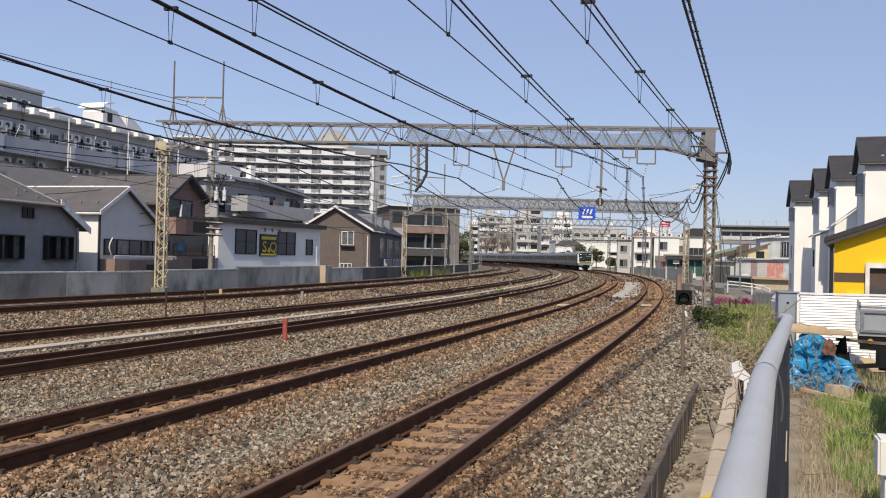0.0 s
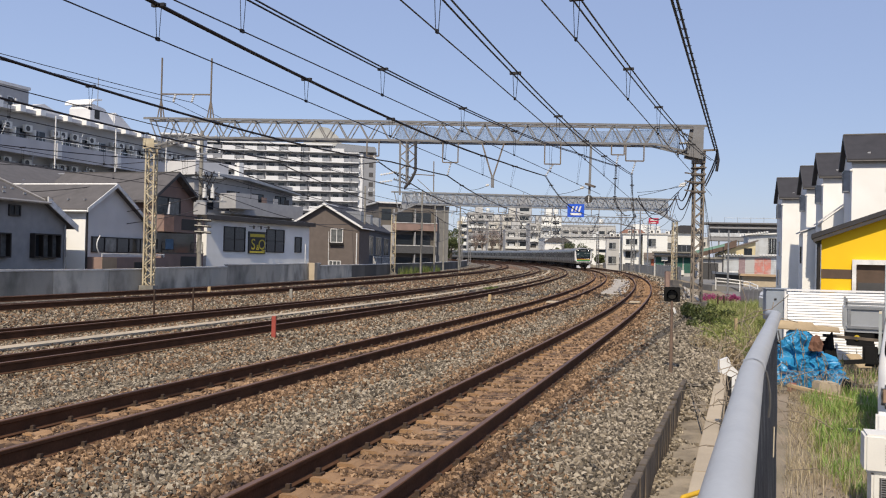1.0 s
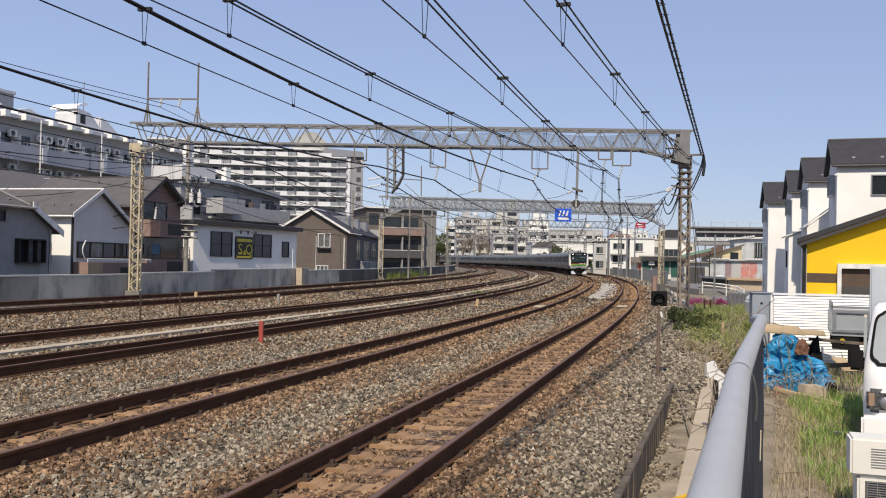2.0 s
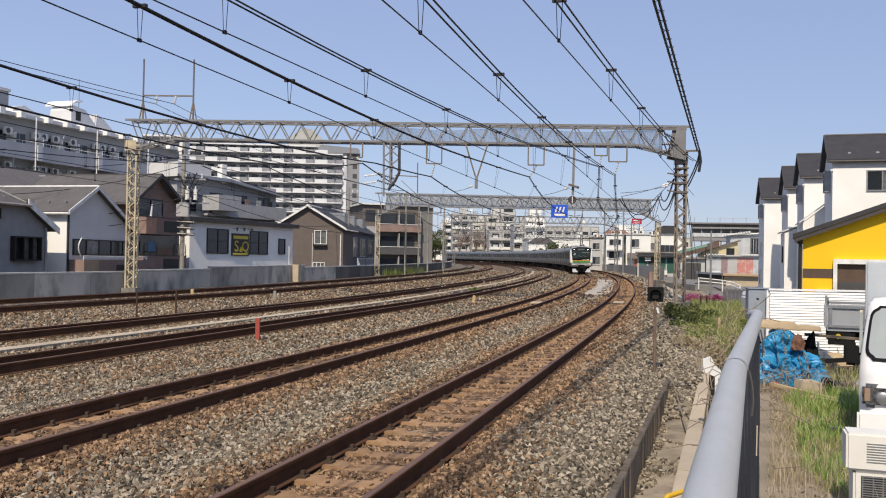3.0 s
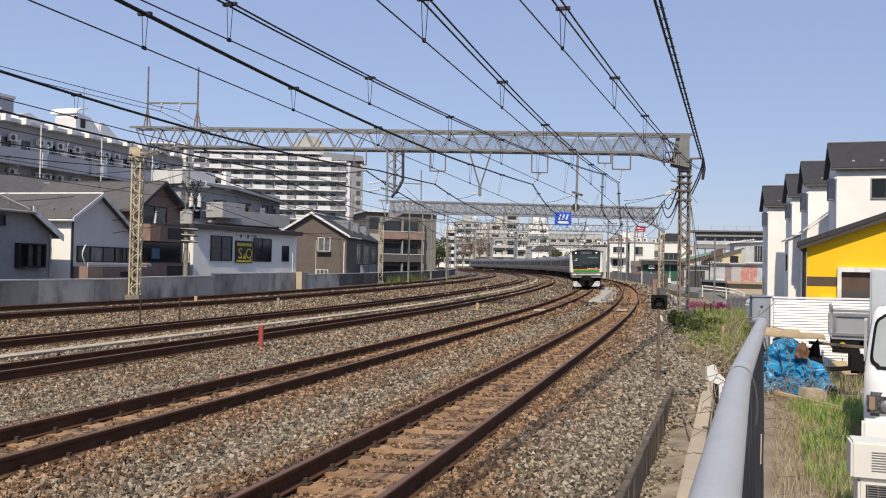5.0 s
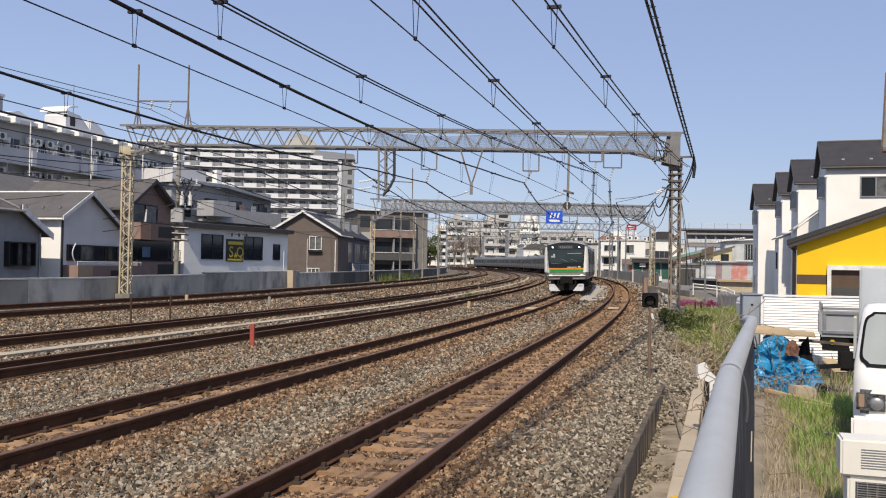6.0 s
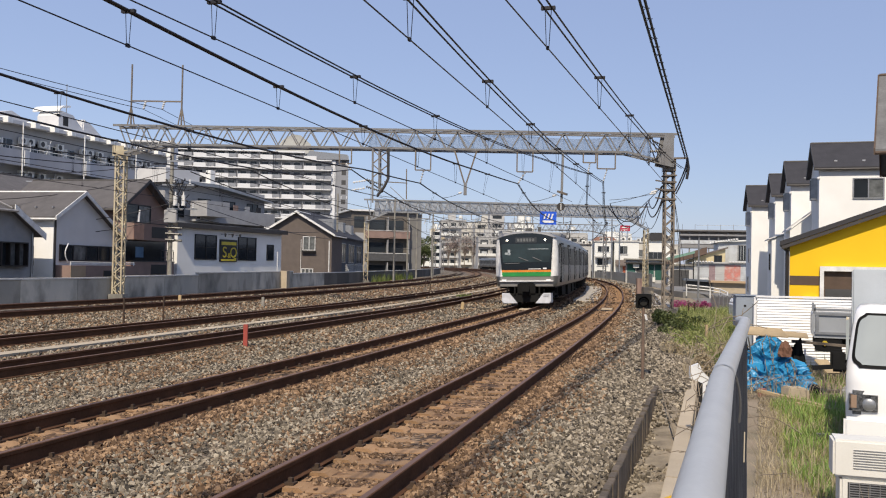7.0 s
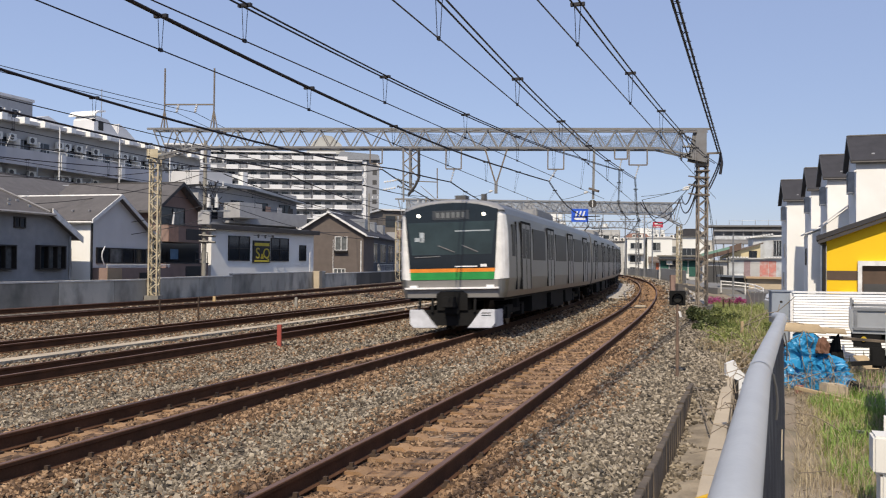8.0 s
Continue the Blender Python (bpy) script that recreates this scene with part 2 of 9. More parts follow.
# low land, and the higher ground on the near side of the line
bm = bmesh.new()
bmesh.ops.create_circle(bm, cap_ends=True, radius=2600, segments=48, matrix=Matrix.Translation((0, 200, -2.3)))
tagged(part("ground", bm, mat("town_ground", (0.16, 0.155, 0.145), 0.95, var=0.2, scale=0.05, fine=2.0)), "grey built-up ground of the town", "ground", kind="structure")
m_soil = mat("dry_soil", (0.29, 0.235, 0.175), 0.98, var=0.3, scale=1.2, fine=45, bump=0.6, color2=(0.18, 0.145, 0.10), stain=(0.08, 0.095, 0.04), stain_scale=0.8, stain_amt=0.5)
m_asph = mat("worn_asphalt", (0.13, 0.13, 0.128), 0.92, var=0.2, scale=0.5, fine=40, bump=0.3, color2=(0.20, 0.195, 0.185))
bm = bmesh.new()
sweep(bm, [(2.34, -0.34), (2.9, -0.35), (6.0, -0.36), (12.0, -0.36), (30, -0.4), (110, -0.6), (110, -3), (2.34, -3)], 9.2, 420, 3, 0)
tagged(part("yard_ground", bm, m_soil), "dry earth with sparse grass beside the railway", "ground", kind="structure")
bm = bmesh.new()
sweep(bm, [(1.25, -0.24), (3.3, -0.3), (3.3, -0.2), (2.3, -0.14), (1.25, -0.105)], 42, 130, 1.5, 0)
sweep(bm, [(-2.35, -0.3), (-0.95, -0.3), (-0.95, -0.13), (-1.6, -0.165), (-2.35, -0.12)], 47, 84, 1.5, 0)
tagged(part("gravel_strip", bm, mat("pale_fine_gravel", (0.46, 0.43, 0.38), 0.95, var=0.35, scale=1.5, fine=14, bump=0.8, color2=(0.27, 0.24, 0.20))), "pale grey fine gravel shoulder outside the curve", "gravel", kind="structure")
bm = bmesh.new()
sweep(bm, [(5.6, -0.36), (22.5, -0.36), (22.5, -0.34), (5.6, -0.34)], 20, 150, 3, 0)
tagged(part("road", bm, m_asph), "worn grey asphalt lane behind the fence", "road", kind="structure")


def stones(name, label, material, spots, seed):
    """Loose crushed stones, each a broken lump with sharp edges, as one mesh. spots: x, y, z, size."""
    rng = np.random.default_rng(seed)
    base = np.array([(1.0, 0, 0), (-1.0, 0, 0), (0, 1.0, 0), (0, -1.0, 0), (0, 0, 1.0), (0, 0, -1.0)])
    tri = np.array([(0, 2, 4), (2, 1, 4), (1, 3, 4), (3, 0, 4), (2, 0, 5), (1, 2, 5), (3, 1, 5), (0, 3, 5)])
    n = len(spots)
    kinds = np.stack([base + rng.uniform(-0.45, 0.45, (6, 3)) for _ in range(32)])
    P = kinds[rng.integers(0, 32, n)] * rng.uniform(0.6, 1.25, (n, 1, 3))
    q = rng.normal(size=(n, 4))
    q /= np.linalg.norm(q, axis=1, keepdims=True)
    w, x, y, z = q.T
    R = np.stack([1 - 2 * (y * y + z * z), 2 * (x * y - z * w), 2 * (x * z + y * w), 2 * (x * y + z * w), 1 - 2 * (x * x + z * z), 2 * (y * z - x * w),
                  2 * (x * z - y * w), 2 * (y * z + x * w), 1 - 2 * (x * x + y * y)], 1).reshape(n, 3, 3)
    P = np.einsum("nij,nkj->nki", R, P) * spots[:, 3][:, None, None] + spots[:, None, :3]
    F = (tri[None] + 6 * np.arange(n)[:, None, None]).reshape(-1, 3)
    ob = new(name, np_mesh(name, P.reshape(-1, 3), F, material))
    tagged(ob, label, "ballast", kind="stuff")


def stone_mat(name, dark, mid, light):
    m = bpy.data.materials.new(name)
    m.use_nodes = True
    nt = m.node_tree
    N, L = nt.nodes.new, nt.links.new
    geo = N("ShaderNodeNewGeometry")
    ramp = N("ShaderNodeValToRGB")
    ramp.color_ramp.elements[0].color, ramp.color_ramp.elements[1].color = (*dark, 1), (*light, 1)
    ramp.color_ramp.elements.new(0.55).color = (*mid, 1)
    L(geo.outputs["Random Per Island"], ramp.inputs[0])
    tc = N("ShaderNodeTexCoord")
    nz = N("ShaderNodeTexNoise")
    nz.inputs["Scale"].default_value = 40
    L(tc.outputs["Object"], nz.inputs["Vector"])
    mr = N("ShaderNodeMapRange")
    mr.inputs[3].default_value, mr.inputs[4].default_value = 0.7, 1.3
    L(nz.outputs[0], mr.inputs[0])
    hs = N("ShaderNodeHueSaturation")
    L(ramp.outputs[0], hs.inputs["Color"])
    L(mr.outputs[0], hs.inputs["Value"])
    b = nt.nodes["Principled BSDF"]
    L(hs.outputs[0], b.inputs["Base Color"])
    b.inputs["Roughness"].default_value = 0.95
    return m


def scatter_ballast():
    rng = np.random.default_rng(11)
    grey, rust = [], []
    for s0, s1, u0, dens, size in ((-2.5, 1, -6.5, 1350, 0.0215), (1, 5, -9.8, 1150, 0.0225), (5, 12, -12.5, 720, 0.0255), (12, 24, -17.5, 270, 0.034), (24, 42, -22, 60, 0.044), (42, 80, -22, 13, 0.06), (80, 130, -22, 5, 0.08)):
        n = int((s1 - s0) * (3.0 - u0) * dens)
        S = rng.uniform(s0, s1, n)
        U = rng.uniform(u0, 3.0, n)
        Z = rng.uniform(size * 0.6, size * 1.5, n)
        K = rng.uniform(0, 1, n)
        for s, u, r, k in zip(S, U, Z, K):
            # clear of the rails
            if any(abs(abs(u + off) - 0.566) < 0.1 for off, _, _ in TRACKS.values()):
                continue
            if abs(u + 9.95) < 0.23:
                continue
            gap = min(abs(u), abs(u + 3.63))
            between = gap < 0.5
            if between and (abs((s + 3.3) % 0.6 - 0.3) < 0.15 and k < 0.93 or k < 0.25):
                continue
            p, _ = on_line(s, -u, bed_z(u))
            if p.y < 14.7 and p.x > edge_x(p.y) - 0.03:
                continue
            low = noise.noise((p.x * 0.35, p.y * 0.35, 3.0)) * 0.5
            red = 0.5 + (1.25 - gap + low * 0.7) * (1.6 if gap < 1.25 else 0.9) if u > -6 else 0.3 + low
            p.z += r * (0.05 + 0.75 * ((k * 13.7) % 1)) - (0.02 if between else 0)
            (rust if (k * 7.3) % 1 < red else grey).append((p.x, p.y, p.z, r))
    # loose stones spread over the sunk path, dense past the end of the boards
    for k in range(24000):
        y = 6.0 + 22.0 * rng.uniform(0, 1) ** 1.15
        x0, x1 = edge_x(y) + 0.04 if y < 14.7 else 3.75 + 0.29 * (y - 14.7), 2.28 + 0.352 * (y - 7.6)
        w = rng.uniform(0, 1)
        x = x0 + (x1 - x0) * w
        keep = 1.0 if y > 14.7 else 0.04 + 0.25 * (1 - w) ** 4 + 0.3 * noise.noise((x * 1.5, y * 1.5, 9.0)) + max(0, y - 13.4) * 0.5
        if rng.uniform(0, 1) < keep:
            up = min(max(0, (y - 7.3) / 0.957 - 5.0) * 0.09, 0.27)
            r = rng.uniform(0.012, 0.034) if y < 15 else rng.uniform(0.022, 0.045)
            grey.append((x, y, -0.5 + up + r * 0.3, r))
    stones("ballast_stones_grey", "loose grey crushed stones of the track bed", stone_mat("stone_grey", (0.032, 0.027, 0.021), (0.17, 0.14, 0.102), (0.40, 0.345, 0.265)), np.array(grey), 1)
    stones("ballast_stones_rusty", "loose rust-brown crushed stones round the rails", stone_mat("stone_rust", (0.04, 0.022, 0.012), (0.175, 0.106, 0.059), (0.37, 0.245, 0.148)), np.array(rust), 2)


scatter_ballast()

RAIL = [(-0.0625, -0.174), (0.0625, -0.174), (0.0625, -0.164), (0.012, -0.146), (0.009, -0.05), (0.0325, -0.036), (0.0325, -0.006), (0.026, 0.0),
        (-0.026, 0.0), (-0.0325, -0.006), (-0.0325, -0.036), (-0.009, -0.05), (-0.012, -0.146), (-0.0625, -0.164)]
m_rail = mat("rusty_rail", (0.066, 0.034, 0.02), 0.9, 0.0, var=0.25, scale=3, fine=40, bump=0.25, color2=(0.105, 0.052, 0.03))
m_rail.node_tree.nodes["Principled BSDF"].inputs["Specular IOR Level"].default_value = 0.12
m_railtop = mat("polished_rail_head", (0.15, 0.085, 0.06), 0.6, 0.1, var=0.1, scale=1, fine=20)
m_sleeper = mat("stained_concrete", (0.35, 0.215, 0.115), 0.95, var=0.2, scale=5, fine=80, bump=0.4, color2=(0.25, 0.145, 0.075), rnd=0.2)
m_clip = mat("rusty_fastening", (0.07, 0.045, 0.03), 0.8, 0.2)
m_conc = mat("old_concrete", (0.30, 0.285, 0.25), 0.93, var=0.12, scale=1.5, fine=50, bump=0.3, color2=(0.2, 0.19, 0.165), stain=(0.09, 0.085, 0.075), stain_scale=0.8, stain_amt=0.6)

SLEEPER = bmesh.new()
prism(SLEEPER, [(-1.0, -0.19), (1.0, -0.19), (0.98, 0.0), (0.35, 0.0), (0.3, -0.035), (-0.3, -0.035), (-0.35, 0.0), (-0.98, 0.0)], -0.12, 0.12)
SLEEPER_MESH = mesh_of("sleeper", SLEEPER, m_sleeper)


def fastenings(bm, s0, s1, off, z, cant):
    """Rail clips and bolts on both sides of both rails."""
    s = s0
    while s < s1:
        for side in (-1, 1):
            p, th = on_line(s, off - side * 0.566, z + side * cant / 2)
            m = Matrix.Translation(p) @ Matrix.Rotation(-th, 4, "Z")
            for k in (-1, 1):
                x = k * 0.09
                box(bm, x - 0.045, -0.05, -0.175, x + 0.045, 0.05, -0.145, m)
                box(bm, x - 0.02, -0.02, -0.15, x + 0.02, 0.02, -0.105, m)
        s += 0.6


def track(letter, label, near):
    off, z, cant = TRACKS[letter]
    p0, th0 = on_line(0, off, z)
    root = thing("railway_track", Matrix.Identity(4), label, "track", "parallel railway tracks")
    for side in (-1, 1):
        bm = bmesh.new()
        sweep(bm, RAIL, -14, 60, 1.0, off - side * 0.566, z + side * cant / 2)
        sweep(bm, RAIL, 60.005, 460, 4.0, off - side * 0.566, z + side * cant / 2)
        rail = part("rail", bm, m_rail, root, "rust-brown steel rail")
        bm = bmesh.new()
        sweep(bm, [(-0.026, 0.0), (0.026, 0.0), (0.024, 0.0025), (-0.024, 0.0025)], -14, 460, 2.0, off - side * 0.566, z + side * cant / 2)
        part("rail_head", bm, m_railtop, rail, "bright worn running surface")
    if near:
        s = -3.0
        while s < near:
            p, th = on_line(s, off, z - 0.172)
            ob = new("sleeper", SLEEPER_MESH)
            ob.parent = root
            ob.matrix_basis = Matrix.Translation(p) @ Matrix.Rotation(-th + random.uniform(-0.012, 0.012), 4, "Z") @ Matrix.Rotation(-math.atan2(cant, 1.13), 4, "Y")
            s += 0.6
        bm = bmesh.new()
        fastenings(bm, -3, min(near, 36), off, z, cant)
        tagged(part("rail_fastening", bm, m_clip, root), kind="stuff")


track("a", "rust-brown railway track on stained concrete sleepers in ballast", 90)
track("b", "rust-brown railway track that the train runs on", 90)
track("c", "dark canted railway track beside a cable trough", 0)
track("d", "dark canted railway track beyond the cable trough", 0)
track("e", "dark railway track on raised ballast", 0)
track("f", "dark railway track beside a concrete wall", 0)

m_trough = mat("pale_concrete", (0.45, 0.375, 0.275), 0.9, var=0.1, scale=2, fine=40, bump=0.2, rnd=0.12)


def cable_trough():
    root = thing("cable_trough", Matrix.Identity(4), "pale concrete cable trough with loose lids between tracks", "cable trough")
    bm = bmesh.new()
    sweep(bm, [(-0.17, -0.3), (0.17, -0.3), (0.17, -0.13), (-0.17, -0.13)], -8, 128, 1, 9.95)
    part("channel", bm, m_conc, root)
    bm = bmesh.new()
    box(bm, -0.19, 0.006, -0.13, 0.19, 0.994, -0.085)
    me = mesh_of("lid", bm, m_trough)
    for i in range(136):
        p, th = on_line(-8 + i, 9.95)
        ob = new("lid", me)
        ob.parent = root
        ob.matrix_basis = Matrix.Translation(p) @ Matrix.Rotation(-th + random.uniform(-0.006, 0.006), 4, "Z")


cable_trough()

# concrete boundary wall beyond the far track
m_wall = mat("stained_wall_concrete", (0.50, 0.465, 0.39), 0.93, var=0.14, scale=0.5, fine=30, bump=0.25, color2=(0.34, 0.33, 0.295), rnd=0.25, stain=(0.10, 0.10, 0.085), stain_scale=0.9, stain_amt=0.8, streak=0.6)
m_cap = mat("weathered_coping", (0.70, 0.68, 0.63), 0.9, var=0.15, scale=2)


m_sooty = mat("sooty_wall_concrete", (0.13, 0.12, 0.105), 0.94, var=0.2, scale=0.6, fine=30, bump=0.25, color2=(0.08, 0.075, 0.065), rnd=0.3, streak=0.5)


def boundary_wall():
    root = thing("wall_west", Matrix.Identity(4), "stained grey concrete boundary wall in panels", "wall", kind="structure")
    s = -6.0
    i = 0
    while s < 178:
        L = 4.0
        if not 58.5 < s + 2 < 60:
            bm = bmesh.new()
            zt = 1.05 if 41 < s < 58 else 0.93 if 31 < s < 58 else 0.88
            sweep(bm, [(-0.09, -2.4), (0.09, -2.4), (0.09, zt), (-0.09, zt)], s + 0.015, s + L - 0.015, L, 24.4)
            part("panel", bm, m_wall if s < 66 else m_sooty, root)
            bm = bmesh.new()
            sweep(bm, [(-0.13, zt), (0.13, zt), (0.13, zt + 0.07), (-0.13, zt + 0.07)], s + 0.01, s + L - 0.01, L, 24.4)
            part("coping", bm, m_cap, root)
        s += L
    p, th = on_line(55.6, 24.1)
    boxpart("pier", (-0.3, -0.3, -0.5, 0.3, 0.3, 1.15), m_trough, root, "pale concrete pier", 0.01, Matrix.Translation(p) @ Matrix.Rotation(-th, 4, "Z"))


boundary_wall()


# ---------------------------------------------------------------- overhead line: gantries and wires
m_steel = mat("galvanised_weathered", (0.20, 0.205, 0.212), 0.65, 0.1, var=0.15, scale=2, fine=30, color2=(0.15, 0.15, 0.15), stain=(0.12, 0.085, 0.06), stain_scale=1.5, stain_amt=0.35)
m_cream = mat("cream_painted_steel", (0.52, 0.45, 0.31), 0.6, 0.1, var=0.12, scale=2, fine=30, stain=(0.2, 0.12, 0.06), stain_scale=2, stain_amt=0.5)
m_dark_steel = mat("rusty_dark_steel", (0.12, 0.10, 0.085), 0.7, 0.3, var=0.2, scale=2, fine=30, color2=(0.2, 0.17, 0.14))
m_wire = mat("black_wire", (0.018, 0.018, 0.024), 0.6, 0.2)
m_wire2 = mat("copper_wire", (0.03, 0.027, 0.03), 0.5, 0.4)
m_insul = mat("white_porcelain", (0.75, 0.75, 0.73), 0.25)
m_insul_dark = mat("dark_insulator", (0.05, 0.045, 0.04), 0.4)


def struts(name, bars, w, material, parent, single):
    """Straight bars (p, q): each a part of its own, or one joined mesh."""
    if single:
        for p, q in bars:
            bm = bmesh.new()
            strut(bm, p, q, w)
            part(name, bm, material, parent)
    else:
        bm = bmesh.new()
        for p, q in bars:
            strut(bm, p, q, w)
        tagged(part(name, bm, material, parent), kind="stuff")


def lattice_post(root, p, h, w, material, name="post", single=True):
    """A square column of four angles with zigzag lacing."""
    post = part(name, (lambda bm: [box(bm, -w / 2 - 0.15, -w / 2 - 0.15, -0.9, w / 2 + 0.15, w / 2 + 0.15, 0.12)] and bm)(bmesh.new()), m_conc, root, "concrete footing", at=Matrix.Translation(p))
    struts("corner_angle", [((x, y, 0), (x, y, h)) for x in (-w / 2, w / 2) for y in (-w / 2, w / 2)], 0.075, material, post, single)
    n = round(h / (w * 0.9))
    bars = []
    for i in range(n):
        z0, z1 = h * i / n, h * (i + 1) / n
        a_, b_ = (-w / 2, w / 2) if i % 2 else (w / 2, -w / 2)
        bars += [((a_, y, z0), (b_, y, z1)) for y in (-w / 2, w / 2)]
        bars += [((x, a_, z0), (x, b_, z1)) for x in (-w / 2, w / 2)]
    struts("lacing_bar", bars, 0.045, material, post, single)
    return post


def insulator(bm, p, q, r=0.06, discs=5):
    p, q = Vector(p), Vector(q)
    bar(bm, p, q, r * 0.35, 6)
    for i in range(discs):
        c = p.lerp(q, (i + 0.5) / discs)
        d = (q - p).normalized() * 0.02
        bar(bm, c - d, c + d, r, 8, r * 0.8)


def gantry(pl, pr, zt, zb, label, post_mats, far=False, haunch=0.55, gusset=True, beam=None, screen=None):
    """A portal of two lattice posts and a box truss between them. pl, pr: its feet."""
    pl, pr = Vector(pl), Vector(pr)
    beam = beam or m_steel
    ax = Vector((pr.x - pl.x, pr.y - pl.y, 0))
    span = ax.length
    ang = math.atan2(ax.y, ax.x)
    m = Matrix.Translation((pl.x, pl.y, 0)) @ Matrix.Rotation(ang, 4, "Z")
    root = thing("overhead_gantry", m, label, "gantry", "overhead line gantries")
    base = (pl.z, pr.z)
    lattice_post(root, (0, 0, base[0]), zb - haunch - base[0], 0.42, post_mats[0], single=not far)
    lattice_post(root, (span, 0, base[1]), zb - haunch - base[1], 0.43, post_mats[1], single=not far)
    w = 0.42
    single = not far
    struts("top_chord", [((-0.3, y, zt), (span + 0.35, y, zt)) for y in (-w, w)], 0.1, beam, root, single)
    bars = []
    for y in (-w, w):
        bars += [((2.2, y, zb), (span - 2.2, y, zb)), ((-0.2, y, zb - haunch), (2.2, y, zb)), ((span + 0.2, y, zb - haunch), (span - 2.2, y, zb))]
    struts("bottom_chord", bars, 0.1, beam, root, single)
    n = 2 * round(span / 1.04)
    bx = lambda x: zb - haunch * max(0, 1 - min(x, span - x) / 2.2)
    bars = []
    for y in (-w, w):
        for i in range(n):
            x0, x1 = span * i / n, span * (i + 1) / n
            bars.append(((x0, y, bx(x0)), (x1, y, zt)) if i % 2 else ((x0, y, zt), (x1, y, bx(x1))))
    struts("web_diagonal", bars, 0.052, beam, root, single)
    bars = []
    for i in range(0, n + 1, 2):
        x = span * i / n
        bars += [((x, -w, zt), (x, w, zt)), ((x, -w, bx(x)), (x, w, bx(x)))]
        if i < n:
            x1 = span * (i + 2) / n
            bars += [((x, -w, bx(x)), (x1, w, bx(x1))), ((x, w, zt), (x1, -w, zt))]
    struts("cross_brace", bars, 0.05, beam, root, single)
    if screen:          # fine upright slats on the far face of the truss
        x, x1, pitch, wide, smat = screen
        bm = bmesh.new()
        while x < x1:
            box(bm, x, w + 0.06, bx(x) + 0.04, x + wide, w + 0.075, zt - 0.03 - 0.16 * (0.5 + 0.5 * math.sin(x * 0.9)) * (pitch < 0.09))
            x += pitch
        tagged(part("screen_slats", bm, smat, root, "fine grey slats inside the truss"), kind="stuff")
    for x, k in ((0.0, 1),) if gusset else ():
        for y in (-w - 0.06, w + 0.06):
            bm = bmesh.new()
            prism(bm, [(x - 0.28, zb - 0.62), (x + 0.3, zb - 0.55), (x + 0.28, zb - 0.1), (x - 0.28, zb - 0.1)], y - 0.008, y + 0.008)
            part("gusset", bm, m_cream, root, "grey steel end plate")
    return root, m, span


def hanger_frame(root, x, w, z, drop, node=None):
    """A U of flat bars below the truss that carries an insulator."""
    bm = bmesh.new()
    for y in (-0.42,):
        strut(bm, (x, y, z), (x, y, z - drop), 0.06)
        strut(bm, (x + w, y, z), (x + w, y, z - drop), 0.06)
        strut(bm, (x, y, z - drop), (x + w, y, z - drop), 0.06)
    f = part("hanger", bm, m_dark_steel, root, "dark hanging steel frame")
    bm = bmesh.new()
    insulator(bm, (x + w * 0.55, -0.42, z - drop), node or (x + w * 0.3, -0.5, z - drop - 0.55))
    part("insulator", bm, m_insul, f)


G1, M1, SPAN1 = gantry((-14.35, 45.3, 0.0), (13.05, 43.6, -0.2), 8.55, 7.62, "weathered steel lattice gantry over six tracks", (m_cream, mat("tan_rusty_steel", (0.27, 0.23, 0.185), 0.75, 0.1, var=0.2, scale=2, fine=30, color2=(0.17, 0.145, 0.12), stain=(0.08, 0.05, 0.035), stain_scale=1.2, stain_amt=0.5)), screen=(12.4, 26.6, 0.042, 0.017, mat("slate_grey_slat", (0.15, 0.165, 0.19), 0.7, var=0.15, scale=2)))
for y in (-0.5, 0.5):
    bm = bmesh.new()
    prism(bm, [(SPAN1 - 0.62, 7.05), (SPAN1 + 0.1, 6.9), (SPAN1 + 0.1, 8.5), (SPAN1 - 0.35, 8.5)], y - 0.008, y + 0.008)
    part("gusset", bm, m_steel, G1, "pale steel end plate")


# where the carrying wires of the near span end, from the left
NODES = [Vector((-2.73, 44.00, 6.51)), Vector((0.68, 44.10, 5.92)), Vector((5.54, 43.90, 5.99)), Vector((8.94, 43.50, 6.53)), Vector((9.72, 43.50, 6.13))]
for (x, w, d), nd in zip(((11.05, 0.6, 0.78), (14.83, 0.76, 1.04), (19.86, 0.78, 1.04), (23.12, 0.62, 0.53), (23.82, 0.88, 0.82)), NODES):
    hanger_frame(G1, x, w, 7.6, d, M1.inverted() @ nd)
# V strut, hanging lattice bracket, straight drop
bm = bmesh.new()
strut(bm, (16.75, -0.42, 7.6), (17.27, -0.42, 5.95), 0.075)
strut(bm, (17.87, -0.42, 7.6), (17.37, -0.42, 5.95), 0.075)
part("strut", bm, m_dark_steel, G1, "hanging V strut")
boxpart("strut_foot", (17.24, -0.46, 5.35, 17.4, -0.38, 5.98), m_steel, G1, "pale strut foot", bevel=0.01)
struts("bracket_bar", [((12.7, -0.42, 7.6), (12.74, -0.42, 4.9)), ((13.02, 0.3, 7.6), (13.06, 0.3, 5.45)), ((13.02, -0.42, 7.6), (13.06, -0.42, 5.6))], 0.09, m_steel, G1, True)
struts("bracket_bar", [((12.72, -0.42, 7.5), (13.48, -0.42, 6.85)), ((13.48, -0.42, 7.5), (12.72, -0.42, 6.85)), ((12.72, -0.42, 6.8), (13.48, -0.42, 6.15)), ((13.48, -0.42, 6.8), (12.72, -0.42, 6.15))], 0.05, m_dark_steel, G1, True)
bm = bmesh.new()
